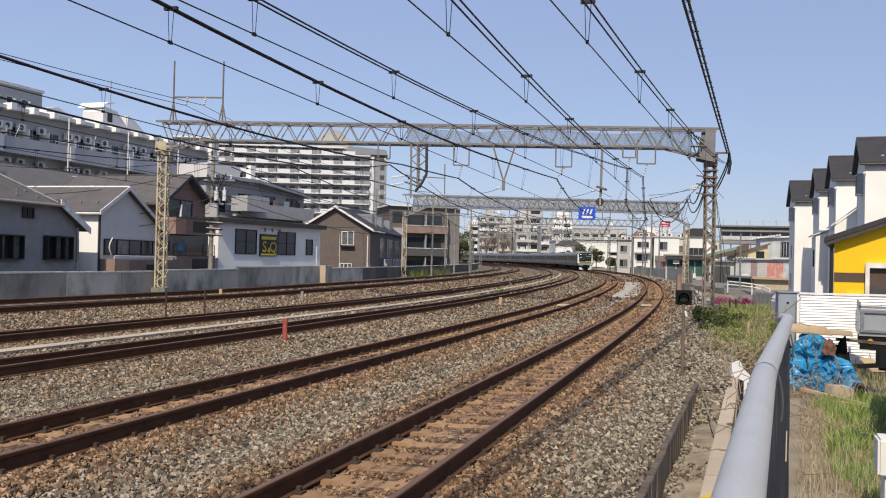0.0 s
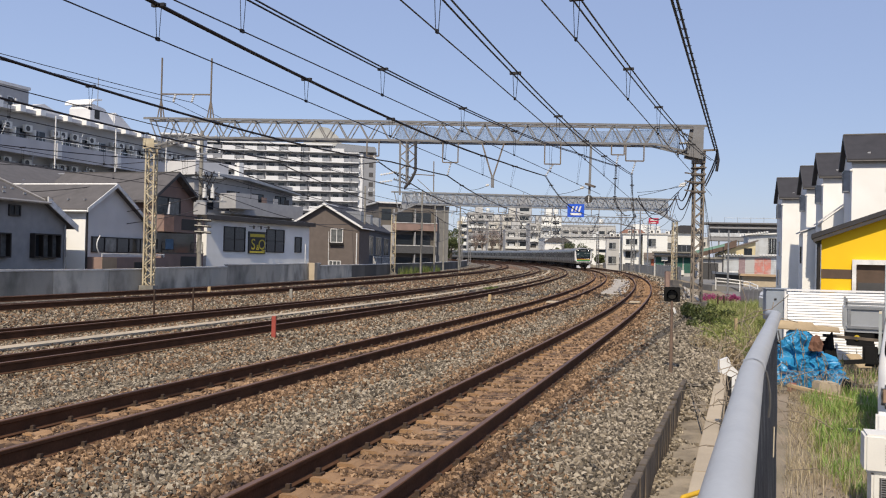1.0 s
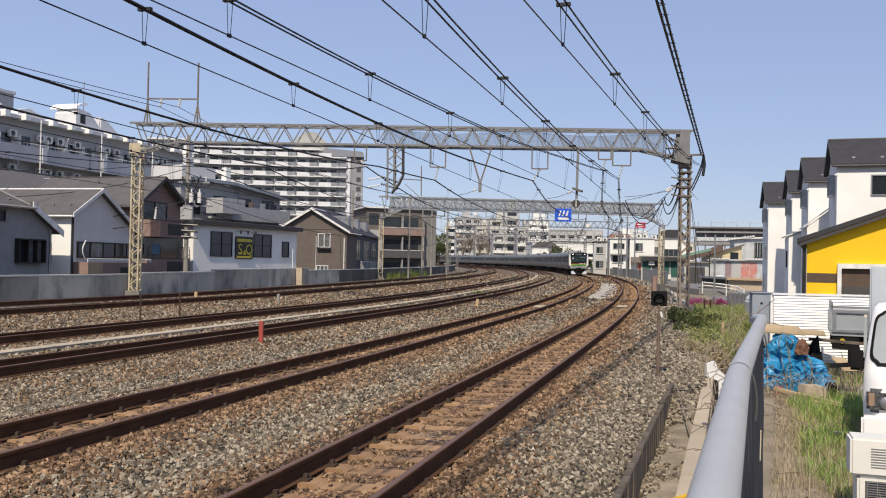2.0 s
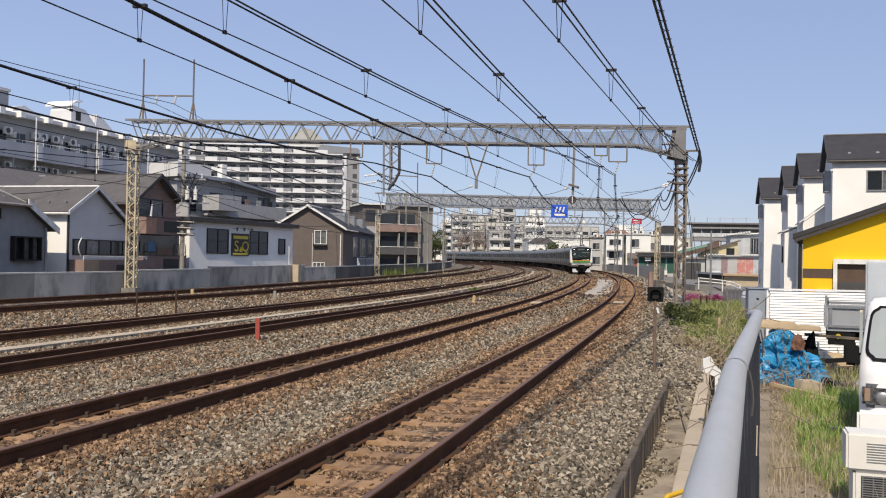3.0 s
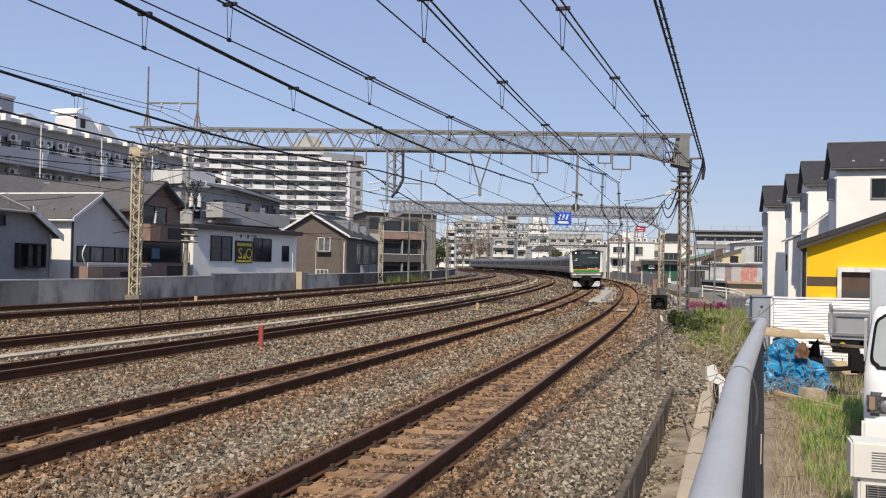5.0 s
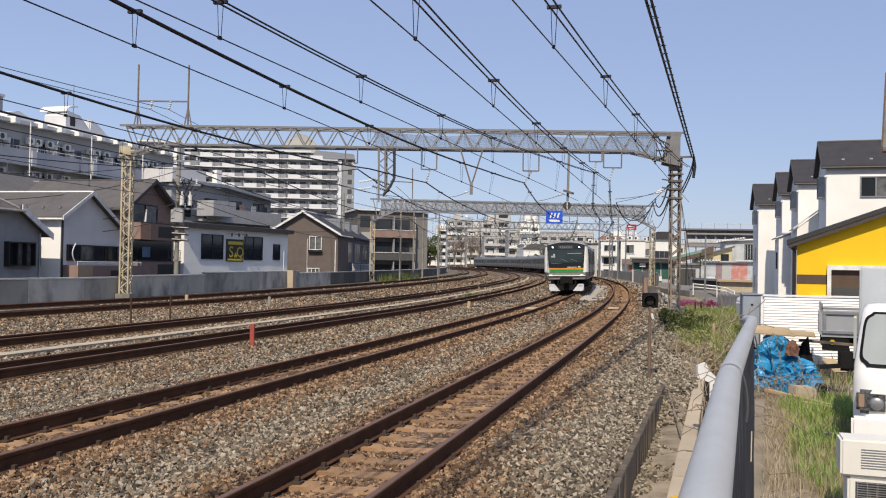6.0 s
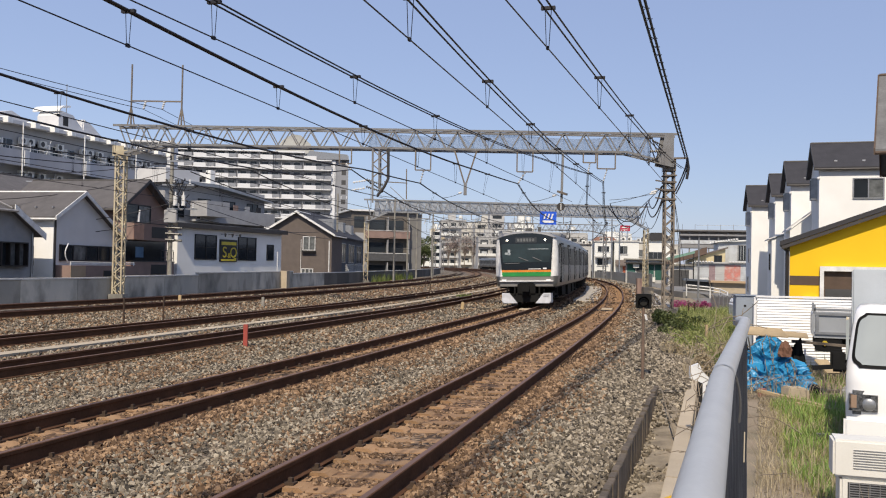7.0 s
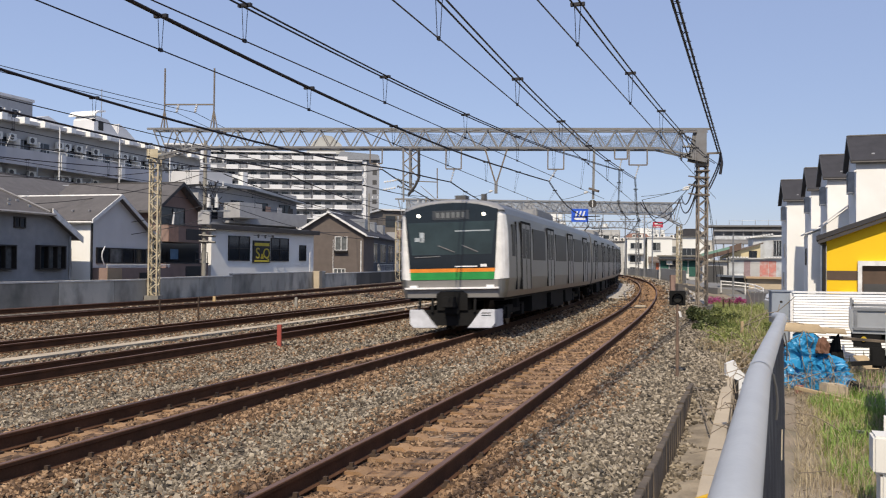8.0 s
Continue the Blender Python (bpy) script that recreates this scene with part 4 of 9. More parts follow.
def grey_house():
    p, q = place(21.0, 27.0), place(30.3, 27.0)
    m, L = span_frame(p, q)
    root = thing("house", m, "grey sided two-storey house with brown shingle roof", "house", "houses behind the wall")
    c = L - 1.75
    bm = bmesh.new()
    prism(bm, [(0, -2.2), (L, -2.2), (L, 3.05), (c, 4.1), (0, 4.1)], 0, 6.5)
    part("wall", bm, mat("slate_grey_siding", (0.29, 0.295, 0.30), 0.85, var=0.14, scale=2, fine=25, bump=0.5, color2=(0.22, 0.225, 0.235), stain=(0.16, 0.16, 0.16), stain_scale=0.8, stain_amt=0.4), root)
    bm = bmesh.new()   # main roof, hipped at its far end
    e0, zr = 4.12, 6.35
    a_ = [bm.verts.new(v) for v in ((-0.3, -0.4, e0 - 0.15), (c + 0.1, -0.4, e0 - 0.15), (c - 3.4, 3.25, zr), (-0.3, 3.25, zr))]
    b_ = [bm.verts.new(v) for v in ((-0.3, 6.9, e0 - 0.15), (c + 0.1, 6.9, e0 - 0.15))]
    for f in ((a_[0], a_[1], a_[2], a_[3]), (a_[1], b_[1], a_[2]), (b_[1], b_[0], a_[3], a_[2]), (a_[0], b_[0], b_[1], a_[1]), (a_[0], a_[3], b_[0])):
        bm.faces.new(f)
    roof = part("roof", bm, m_roof, root)
    bm = bmesh.new()
    bar(bm, (c + 0.1, -0.4, e0 - 0.1), (c - 3.4, 3.25, zr + 0.04), 0.06, 6)
    bar(bm, (-0.3, -0.42, e0 - 0.12), (c + 0.1, -0.42, e0 - 0.12), 0.07, 6)
    part("hip_cap", bm, mat("pale_ridge_metal", (0.4, 0.38, 0.36), 0.5, 0.3), roof)
    bm = bmesh.new()
    prism(bm, [(c - 0.1, 4.1), (c - 0.1, 4.28), (L + 0.35, 3.02), (L + 0.35, 2.84)], -0.35, 6.8)
    r2 = part("side_roof", bm, m_roof, root)
    bm = bmesh.new()
    prism(bm, [(c - 0.05, 3.98), (c - 0.05, 4.3), (L + 0.38, 3.03), (L + 0.38, 2.72)], -0.41, -0.36)
    part("barge_board", bm, m_trim, r2)
    guards(root, [(x, 0.5, 4.55) for x in (0.8, 2.4, 4.0, 5.4, 5.9, 6.6)] + [(x, 0.15, 4.33) for x in (1.6, 3.2, 5.0, 6.3)])
    k = L / 9.3
    window(root, 6.75 * k, 8.6 * k, 1.42, 2.56, d=0.28, panes=3, glass=(m_glass, m_curtain, m_curtain))
    window(root, 3.2 * k, 5.25 * k, 1.42, 2.52, d=0.28, panes=3, glass=(m_curtain, m_glass, m_curtain))
    window(root, 5.3 * k, 6.05 * k, 3.3, 3.8, panes=2)
    bm = bmesh.new()
    bar(bm, (L - 0.15, -0.06, -2.2), (L - 0.15, -0.06, 3.0), 0.045)
    part("downpipe", bm, m_frame_al, root)


grey_house()


def white_gable_house():
    p, q = place(31.8, 27.0), place(37.6, 27.0)
    m, L = span_frame(p, q)
    root = thing("house", m, "white house with a tall asymmetric gable and brown roof", "house", "houses behind the wall")
    # greyer render here paints the front's shade into the white walls
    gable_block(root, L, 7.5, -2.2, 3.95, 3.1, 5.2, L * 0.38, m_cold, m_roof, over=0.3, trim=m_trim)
    # side wall, set a little proud; its whiter colour paints in the sunlight
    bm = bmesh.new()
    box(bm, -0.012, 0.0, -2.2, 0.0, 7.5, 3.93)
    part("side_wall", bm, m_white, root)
    window(root, 0, 1.5, 1.45, 2.45, panes=2, at=Matrix.Translation((-0.012, 2.6, 0)) @ Matrix.Rotation(radians(-90), 4, "Z"), glass=(m_curtain, m_glass))
    guards(root, [(x, y, 4.35 + 0.3 * (x - 0.35)) for y in (0.4, 1.4, 2.4, 3.4, 4.4, 5.4) for x in (0.45,)])
    # wide balcony window band, with a balcony box below
    window(root, 0.45, L + 0.2, 1.72, 2.55, y=-0.02, panes=5, glass=(m_glass, m_curtain, m_glass))
    bm = bmesh.new()
    box(bm, 0.15, -0.9, -0.6, L + 0.3, -0.02, 1.5)
    b = part("balcony", bm, m_redbrown, root, "brown balcony box")
    boxpart("balcony_end", (0.14, -0.92, -0.6, 1.35, -0.905, 1.48), m_tan, b, "tan balcony panel")
    boxpart("balcony_vent", (2.9, -0.93, 0.5, 4.2, -0.902, 1.25), m_frame_dk, b)
    bm = bmesh.new()
    for z in (1.68, 1.6):
        bar(bm, (0.2, -0.85, z), (L + 0.3, -0.85, z), 0.025)
    for x in (0.2, 2.2, 4.2, L + 0.2):
        bar(bm, (x, -0.85, 1.48), (x, -0.85, 1.7), 0.02)
    part("handrail", bm, m_frame_wh, b)
    bm = bmesh.new()
    prev = Vector((0.5, -0.5, 2.6))
    for i in range(1, 8):
        a_ = i / 7
        cur = Vector((0.5 - 0.25 * math.sin(a_ * 3.1), -0.5, 2.6 - 0.95 * a_))
        bar(bm, prev, cur, 0.03)
        prev = cur
    part("white_hose", bm, m_frame_wh, b)
    bm = bmesh.new()
    bar(bm, (0.02, -0.08, -2.2), (0.02, -0.08, 3.9), 0.05)
    part("downpipe", bm, m_frame_dk, root)


white_gable_house()


def dark_roof_house():
    p, q = place(30.0, 33.5), place(46.0, 33.5)
    m, L = span_frame(p, q)
    root = thing("house", m, "brown house with a long dark shingle roof", "house", "houses behind the wall")
    W = 8.0
    at = Matrix.Translation((L, 0, 0)) @ Matrix.Rotation(radians(90), 4, "Z")
    gable_block(root, W, L, -2.2, 5.3, 5.3, 6.95, W / 2, m_brown, m_roof, over=0.4, at=at, trim=m_trim_dk)
    guards(root, [(x, 0.9, 5.75) for x in (2, 4, 6, 8, 10, 12, 14)])
    window(root, L - 3.0, L - 0.6, 3.4, 4.4, panes=3)
    boxpart("skylight", (3.0, 1.4, 6.02, 4.2, 2.2, 6.22), m_frame_al, root, "metal skylight")
    bm = bmesh.new()
    bar(bm, (10.5, 4.0, 6.9), (10.5, 4.0, 8.0), 0.02)
    for k in range(5):
        bar(bm, (10.1, 4.0, 7.5 + k * 0.1), (10.9, 4.0, 7.5 + k * 0.1), 0.012)
    part("antenna", bm, m_frame_al, root)
    # the nearer gable end towards the tracks
    q2 = place(44.2, 31.0)
    m2, _ = span_frame(place(39.6, 31.0), q2)
    root2 = thing("house", m2, "brown gabled house with dark windows", "house", "houses behind the wall")
    gable_block(root2, 5.4, 7.0, -2.2, 4.6, 4.6, 6.55, 2.7, m_brown, m_roof, over=0.35, trim=m_frame_al)
    window(root2, 0.9, 4.4, 3.5, 4.5, panes=3)
    window(root2, 1.2, 4.6, 1.6, 2.9, panes=3)


dark_roof_house()


def brown_balcony_house():
    p, q = place(38.0, 27.3), place(43.6, 27.3)
    m, L = span_frame(p, q)
    root = thing("house", m, "brown three-storey house with stacked balconies", "house", "houses behind the wall")
    gable_block(root, L, 7.0, -2.2, 4.9, 4.7, 6.45, L * 0.46, m_redbrown, m_roof, over=0.45, trim=m_trim_dk)
    window(root, 0.7, 3.3, 3.95, 5.1, panes=2, glass=(m_glass, m_curtain))
    for x0, x1, z0, z1 in ((-0.2, 4.3, 3.0, 3.95), (-0.4, 4.3, -0.6, 1.75)):
        bm = bmesh.new()
        box(bm, x0, -1.1, z0, x1, -0.02, z1)
        b = part("balcony", bm, m_redbrown, root, "red-brown balcony box")
        boxpart("coping", (x0 - 0.03, -1.13, z1, x1 + 0.03, -0.98, z1 + 0.05), m_trim_dk, b)
        boxpart("balcony_vent", (1.7, -1.12, z0 + (0.15 if z0 > 0 else 1.2), 3.4, -1.103, z1 - 0.15), m_frame_dk, b)
    boxpart("balcony_end", (-0.2, -1.12, 3.0, 0.85, -1.105, 3.93), mat("salmon_panel", (0.46, 0.27, 0.19), 0.8), root, "salmon balcony panel")
    # flat dark sheet on the wall paints the depth shade behind the balcony
    boxpart("recess_shade", (0.1, -0.06, 1.75, 5.0, -0.004, 3.0), m_glass, root, "flat dark sheet that paints the shade behind the balcony")
    boxpart("laundry", (0.9, -0.6, 2.0, 1.7, -0.56, 2.6), mat("blue_washing", (0.10, 0.20, 0.32), 0.8), root, "blue washing on the balcony")
    bm = bmesh.new()
    for z in (2.0, 2.45):
        bar(bm, (2.9, -1.05, z), (4.3, -1.05, z), 0.025)
    for x in (2.9, 3.6, 4.3):
        bar(bm, (x, -1.05, 1.7), (x, -1.05, 2.4), 0.025)
    part("handrail", bm, m_frame_dk, root)
    bm = bmesh.new()
    bar(bm, (1.2, -0.5, 3.95), (1.35, -0.5, 4.75), 0.09, 8, 0.05)
    part("folded_parasol", bm, m_frame_wh, root, "white folded parasol")


brown_balcony_house()


def text_mesh(s, size, material, depth=0.012):
    cu = bpy.data.curves.new("lettering", "FONT")
    cu.body, cu.size, cu.extrude, cu.align_x, cu.align_y = s, size, depth, "CENTER", "CENTER"
    tmp = bpy.data.objects.new("lettering", cu)
    scene.collection.objects.link(tmp)
    me = bpy.data.meshes.new_from_object(tmp.evaluated_get(bpy.context.evaluated_depsgraph_get()))
    bpy.data.objects.remove(tmp)
    me.materials.clear()
    me.materials.append(material)
    return me


def letters(root, s, x, y, z, size, material, at=None):
    ob = new("lettering", text_mesh(s, size, material))
    ob.parent = root
    m = Matrix.Translation((x, y, z)) @ Matrix.Rotation(radians(90), 4, "X")
    ob.matrix_basis = at @ m if at is not None else m
    return ob


def white_shop():
    m, L = span_frame((-15.0, 59.3), (-9.7, 70.15))
    root = thing("shop", m, "white flat-roofed shop with dark windows and a yellow and black sign", "shop")
    k = L / 177.0
    zt = 4.33
    bm = bmesh.new()
    box(bm, 0, 0, -2.2, L, 3.4, zt - 0.25)
    part("wall", bm, m_white, root)
    bm = bmesh.new()
    box(bm, -0.012, 0, -2.2, 0, 3.4, zt - 0.26)
    part("side_wall", bm, m_white, root)
    bm = bmesh.new()
    box(bm, -0.5, -0.4, zt - 0.25, L + 0.3, 3.7, zt + 0.05)
    r = part("roof", bm, m_trim_dk, root, "dark flat roof edge")
    boxpart("roof_sheet", (-0.4, -0.3, zt + 0.05, L + 0.2, 3.6, zt + 0.07), mat("grey_roof_sheet", (0.4, 0.4, 0.41), 0.5), r)
    px = lambda x: (x - 390) * k
    window(root, px(415), px(449), 1.98, 3.7, panes=2, cross=1, glass=m_glass)
    window(root, px(485), px(517.5), 1.98, 3.7, panes=2, cross=1, glass=m_glass)
    window(root, px(538), px(551), 2.03, 3.24, panes=1, glass=m_glass)
    m_blk, m_yel = mat("sign_black", (0.012, 0.012, 0.012), 0.4), mat("sign_yellow", (0.62, 0.5, 0.05), 0.5)
    bm = bmesh.new()
    x0, x1 = px(454), px(482.5)
    box(bm, x0, -0.1, 1.86, x1, -0.01, 3.44)
    sgn = part("sign_board", bm, m_blk, root, "black sign board with yellow lettering")
    cx = (x0 + x1) / 2
    for s, dx, z, size in (("S", -0.5, 2.5, 1.1), ("&", 0.03, 2.3, 0.55), ("Q", 0.52, 2.5, 1.02)):
        letters(sgn, s, cx + dx, -0.115, z, size, m_yel)
    boxpart("bar", (x0 + 0.12, -0.112, 3.06, x1 - 0.12, -0.1, 3.28), m_yel, sgn)
    boxpart("bar", (x0 + 0.12, -0.112, 1.92, x1 - 0.12, -0.1, 2.05), m_yel, sgn)
    for x in (x0 + 0.15, cx, x1 - 0.1):
        bm = bmesh.new()
        bar(bm, (x, 0, 3.8), (x, -0.4, 3.8), 0.02)
        bar(bm, (x, -0.4, 3.83), (x - 0.08, -0.45, 3.62), 0.09, 8, 0.05)
        part("spot_lamp", bm, m_blk, root)
    bm = bmesh.new()
    bar(bm, (px(549), -0.5, -2), (px(549), -0.5, 2.7), 0.035)
    part("pole", bm, m_frame_wh, root)


white_shop()


def brown_gable_house():
    m, L = span_frame((-12.5, 79.4), (-6.46, 78.6))
    root = thing("house", m, "brown brick-clad gabled house with white verge", "house", "houses behind the wall")
    gable_block(root, L, 4.5, -2.2, 4.56, 4.5, 6.35, L * 0.48, m_brown, m_roof_blk, over=0.35, trim=m_trim)
    k = L / 118.0
    px = lambda x: (x - 537) * k
    window(root, px(605), px(627), 3.02, 4.26, panes=2, frame_m=m_frame_wh, glass=m_curtain, d=0.1)
    boxpart("planter", (px(604), -0.3, 2.86, px(628), -0.02, 3.03), m_frame_dk, root, "dark window box")
    window(root, px(603), px(624), 0.66, 1.43, panes=3, frame_m=m_frame_wh, glass=m_curtain, d=0.1)
    bm = bmesh.new()
    bar(bm, (px(651), -0.06, -2.2), (px(651), -0.06, 3.9), 0.05)
    bar(bm, (px(602), -0.05, 0.5), (px(602), -0.05, 4.0), 0.025)
    part("downpipe", bm, m_frame_wh, root)


brown_gable_house()


def dark_row_house():
    m, L = span_frame((-6.6, 86.3), (-5.0, 107.0))
    root = thing("house", m, "dark grey two-storey row with dormers and white balcony rails", "house", "houses behind the wall")
    at = Matrix.Translation((L, 0, 0)) @ Matrix.Rotation(radians(90), 4, "Z")
    gable_block(root, 7.0, L, -2.2, 4.7, 4.7, 7.0, 3.5, mat("dark_grey_siding", (0.10, 0.105, 0.115), 0.85, var=0.12, scale=2, fine=30), m_roof_blk, over=0.3, at=at)
    for i in range(3):
        x = 1.5 + i * 6.4
        window(root, x, x + 4.4, 2.0, 4.0, panes=3, frame_m=m_frame_al, glass=(m_glass, m_curtain, m_glass))
        window(root, x, x + 4.4, -1.4, 0.7, panes=3, frame_m=m_frame_al, glass=(m_glass, m_curtain, m_glass))
        bm = bmesh.new()
        for z in (1.15, 1.85):
            strut(bm, (x - 0.5, -0.8, z), (x + 5.0, -0.8, z), 0.05)
        for j in range(8):
            strut(bm, (x - 0.5 + j * 0.75, -0.8, 1.15), (x - 0.5 + j * 0.75, -0.8, 1.85), 0.04)
        part("balcony_rail", bm, m_frame_wh, root)
        boxpart("balcony_floor", (x - 0.6, -0.85, 1.0, x + 5.2, 0, 1.13), m_trim_dk, root)
        boxpart("dormer", (x, 0.6, 5.0, x + 1.7, 2.6, 6.3), m_frame_al, root, "small grey dormer")


dark_row_house()


def tan_apartments():
    m, L = span_frame((-7.6, 125.0), (0.5, 127.3))
    root = thing("apartment_building", m, "tan and brown low apartment block with dark balconies", "apartment building", "apartment blocks")
    zt = 9.45
    bm = bmesh.new()
    box(bm, 0, 0, -2.2, L, 9, zt)
    part("wall", bm, mat("taupe_wall", (0.13, 0.115, 0.10), 0.88, var=0.1, scale=0.5, fine=20), root)
    bm = bmesh.new()
    box(bm, L, 0.1, -2.2, L + 1.9, 8.5, zt - 0.1)
    part("end_wall", bm, mat("dark_grey_render", (0.19, 0.185, 0.175), 0.88, var=0.1, scale=0.6, fine=20), root)
    bm = bmesh.new()
    box(bm, -0.4, -0.4, zt, L + 1.8, 9.3, zt + 0.22)
    part("roof", bm, m_trim, root)
    for f in range(3):
        z = 6.6 - f * 3.2
        # dark sheet on the solid wall stands in for shade behind the balcony
        boxpart("recess_shade", (2.6, -0.02, z + 0.3, L - 0.8, -0.004, z + 1.7), m_glass, root)
        bm = bmesh.new()
        box(bm, 1.9, -1.0, z - 0.9, L - 0.1, -0.02, z + 0.15)
        bal = part("balcony", bm, m_redbrown if f < 1 else m_under2, root)
        boxpart("handrail", (1.9, -1.06, z + 0.15, L - 0.1, -0.94, z + 0.22), m_trim, bal)
        for k in range(3):
            x = 2.0 + k * (L - 2.3) / 2
            boxpart("partition", (x, -0.98, z + 0.16, x + 0.1, -0.05, z + 2.1), m_grey, bal)
    bm = bmesh.new()
    box(bm, 0.5, -0.5, -2.2, 2.0, -0.01, 6.4)
    part("stair_shaft", bm, m_grey, root)
    # another flat dark sheet, painted shade beside the top balcony
    boxpart("recess_shade", (0.4, -0.02, 7.1, 1.8, -0.004, 8.7), m_glass, root)
    for i in range(3):
        window(root, 0, 0.9, 0.4 + i * 2.7, 1.6 + i * 2.7, at=Matrix.Translation((L + 1.9, 2.0, 0)) @ Matrix.Rotation(radians(90), 4, "Z"), panes=1)


tan_apartments()


def balcony_apartments():
    """The long white block with continuous balcony parapets."""
    d = Vector((8.4, 24.0, 0)).normalized()
    p0 = Vector((-35.2, 70.0, 0)) - d * 7
    m, L = span_frame(p0, p0 + d * 37.2)
    root = thing("apartment_building", m, "long white apartment block with balcony parapets and air conditioners", "apartment building", "apartment blocks")
    m_par = mat("grey_parapet", (0.42, 0.42, 0.44), 0.88, var=0.06, scale=0.6, fine=20, stain=(0.25, 0.25, 0.26), stain_scale=0.5, stain_amt=0.35, streak=0.3)
    m_bay = mat("grey_balcony_wall", (0.40, 0.395, 0.385), 0.88, var=0.08, scale=0.6, fine=20)
    bm = bmesh.new()
    box(bm, 0, 1.3, -2.2, L, 11, 13.5)
    part("wall", bm, m_bay, root)
    bm = bmesh.new()
    box(bm, -0.2, 0.55, 13.3, L + 0.2, 11.2, 13.6)
    part("roof", bm, m_cold, root)
    for f in range(5):
        z = 10.0 - 2.9 * f
        bm = bmesh.new()
        box(bm, 0, 0, z - 0.18, L, 1.3, z)
        part("balcony_slab", bm, m_cold, root)
        bm = bmesh.new()
        box(bm, 0, -0.1, z - 0.3, L, 0.04, z + 1.02)
        part("parapet", bm, m_par, root)
        bm = bmesh.new()
        bar(bm, (0, -0.03, z + 1.27), (L, -0.03, z + 1.27), 0.03)
        for k in range(24):
            bar(bm, (k * L / 23, -0.03, z + 1.0), (k * L / 23, -0.03, z + 1.27), 0.02)
        part("handrail", bm, m_frame_wh, root)
    meshes = {}
    for name, dims, mm in (("roof_hood", (0, 0.05, 0, 0.55, 1.0, 0.55), m_white), ("partition", (0, 0.62, 0, 0.06, 1.29, 1.95), m_white), ("balcony_door", (0, -0.05, 0, 1.5, 0, 1.95), m_glass),
                           ("door_mullion", (0, -0.08, 0, 0.06, -0.05, 1.95), m_frame_al), ("parapet_joint", (0, -0.3, 0, 0.55, -0.1, 1.32), m_cold), ("curtain", (0, -0.055, 0.05, 0.7, -0.051, 1.9), m_curtain),
                           ("door_frame", (-0.06, -0.03, -0.05, 1.56, -0.001, 2.02), m_frame_al)):
        bm = bmesh.new()
        box(bm, *dims)
        meshes[name] = mesh_of(name, bm, mm)

    def put(name, x, y, z):
        ob = new(name, meshes[name])
        ob.parent = root
        ob.matrix_basis = Matrix.Translation((x, y, z))

    # flats stand in mirrored pairs between the downpipes
    for g in range(-1, 5):
        x0 = 14.3 + 7.75 * (g - 1)
        for f in range(3):
            z = 10.0 - 2.9 * f
            for dx in (1.75, 4.1, 6.3):
                if not 0.3 < x0 + dx < L - 1.7:
                    continue
                put("partition", x0 + dx, 0, z)
                put("balcony_door", x0 + dx + 0.25, 1.29, z + 0.05)
                put("door_frame", x0 + dx + 0.25, 1.3, z + 0.05)
                put("door_mullion", x0 + dx + 0.97, 1.29, z + 0.05)
                if (g + f + int(dx)) % 3:
                    put("curtain", x0 + dx + 0.27, 1.29, z + 0.05)
                for k in range(2 if dx < 2 else 1):
                    ac_unit(root, Matrix.Translation((x0 + dx - 0.95 + k * 0.9, 0.8, z + 1.72)))
        for dx in (1.75, 4.1, 6.35):
            if 0 < x0 + dx - 0.1 < L - 1:
                put("roof_hood", x0 + dx - 0.1, 0, 13.2)
        if 0.5 < x0 < L - 1:
            bm = bmesh.new()
            bar(bm, (x0, -0.16, -2.2), (x0, -0.16, 13.4), 0.06)
            part("downpipe", bm, m_frame_wh, root)
            for f in range(3):
                put("parapet_joint", x0 + 0.12, 0, 9.72 - 2.9 * f)
    # poles with drying racks on the balconies
    for x, f in ((8.6, 0), (17.3, 0), (18.0, 1), (27.5, 0)):
        z = 10.0 - 2.9 * f
        bm = bmesh.new()
        bar(bm, (x, 0.1, z + 0.9), (x + 0.9, 0.3, z + 2.4), 0.02)
        bar(bm, (x + 0.2, 0.1, z + 1.9), (x + 1.8, 0.3, z + 1.85), 0.02)
        part("drying_rack", bm, m_frame_wh, root)
    # stair head and tank room on the roof
    bm = bmesh.new()
    prism(bm, [(23.4, 13.6), (27.6, 13.6), (27.2, 14.5), (25.4, 16.0), (23.8, 16.2), (23.4, 15.7)], 4, 6.5)
    sh = part("stair_head", bm, m_cold, root, "white rooftop stair head")
    bm = bmesh.new()
    for i in range(10):
        w0, w1 = math.pi * i / 20, math.pi * (i + 1) / 20
        prism(bm, [(24.9 - 1.5 * math.cos(w0), 16.15 + 0.7 * math.sin(w0)), (24.9 - 1.5 * math.cos(w1), 16.15 + 0.7 * math.sin(w1)), (24.9 - 1.4 * math.cos(w1), 16.1 + 0.6 * math.sin(w1)), (24.9 - 1.4 * math.cos(w0), 16.1 + 0.6 * math.sin(w0))], 3.9, 7.1)
    part("curved_hood", bm, m_white, sh)
    # flat dark sheet for the unlit doorway; the stair head itself is solid
    boxpart("opening", (24.0, 3.97, 14.8, 24.7, 3.998, 15.7), m_frame_dk, sh)
    bm = bmesh.new()
    bar(bm, (25.6, 5, 15.5), (25.6, 5, 19.2), 0.04)
    part("antenna_mast", bm, m_frame_al, sh)
    bm = bmesh.new()
    prism(bm, [(28.0, 13.6), (32.6, 13.6), (32.2, 14.0), (29.4, 15.7), (28.3, 16.1)], 5, 7.5)
    part("roof_house", bm, m_cold, root, "pale sloping rooftop house")
    bm = bmesh.new()
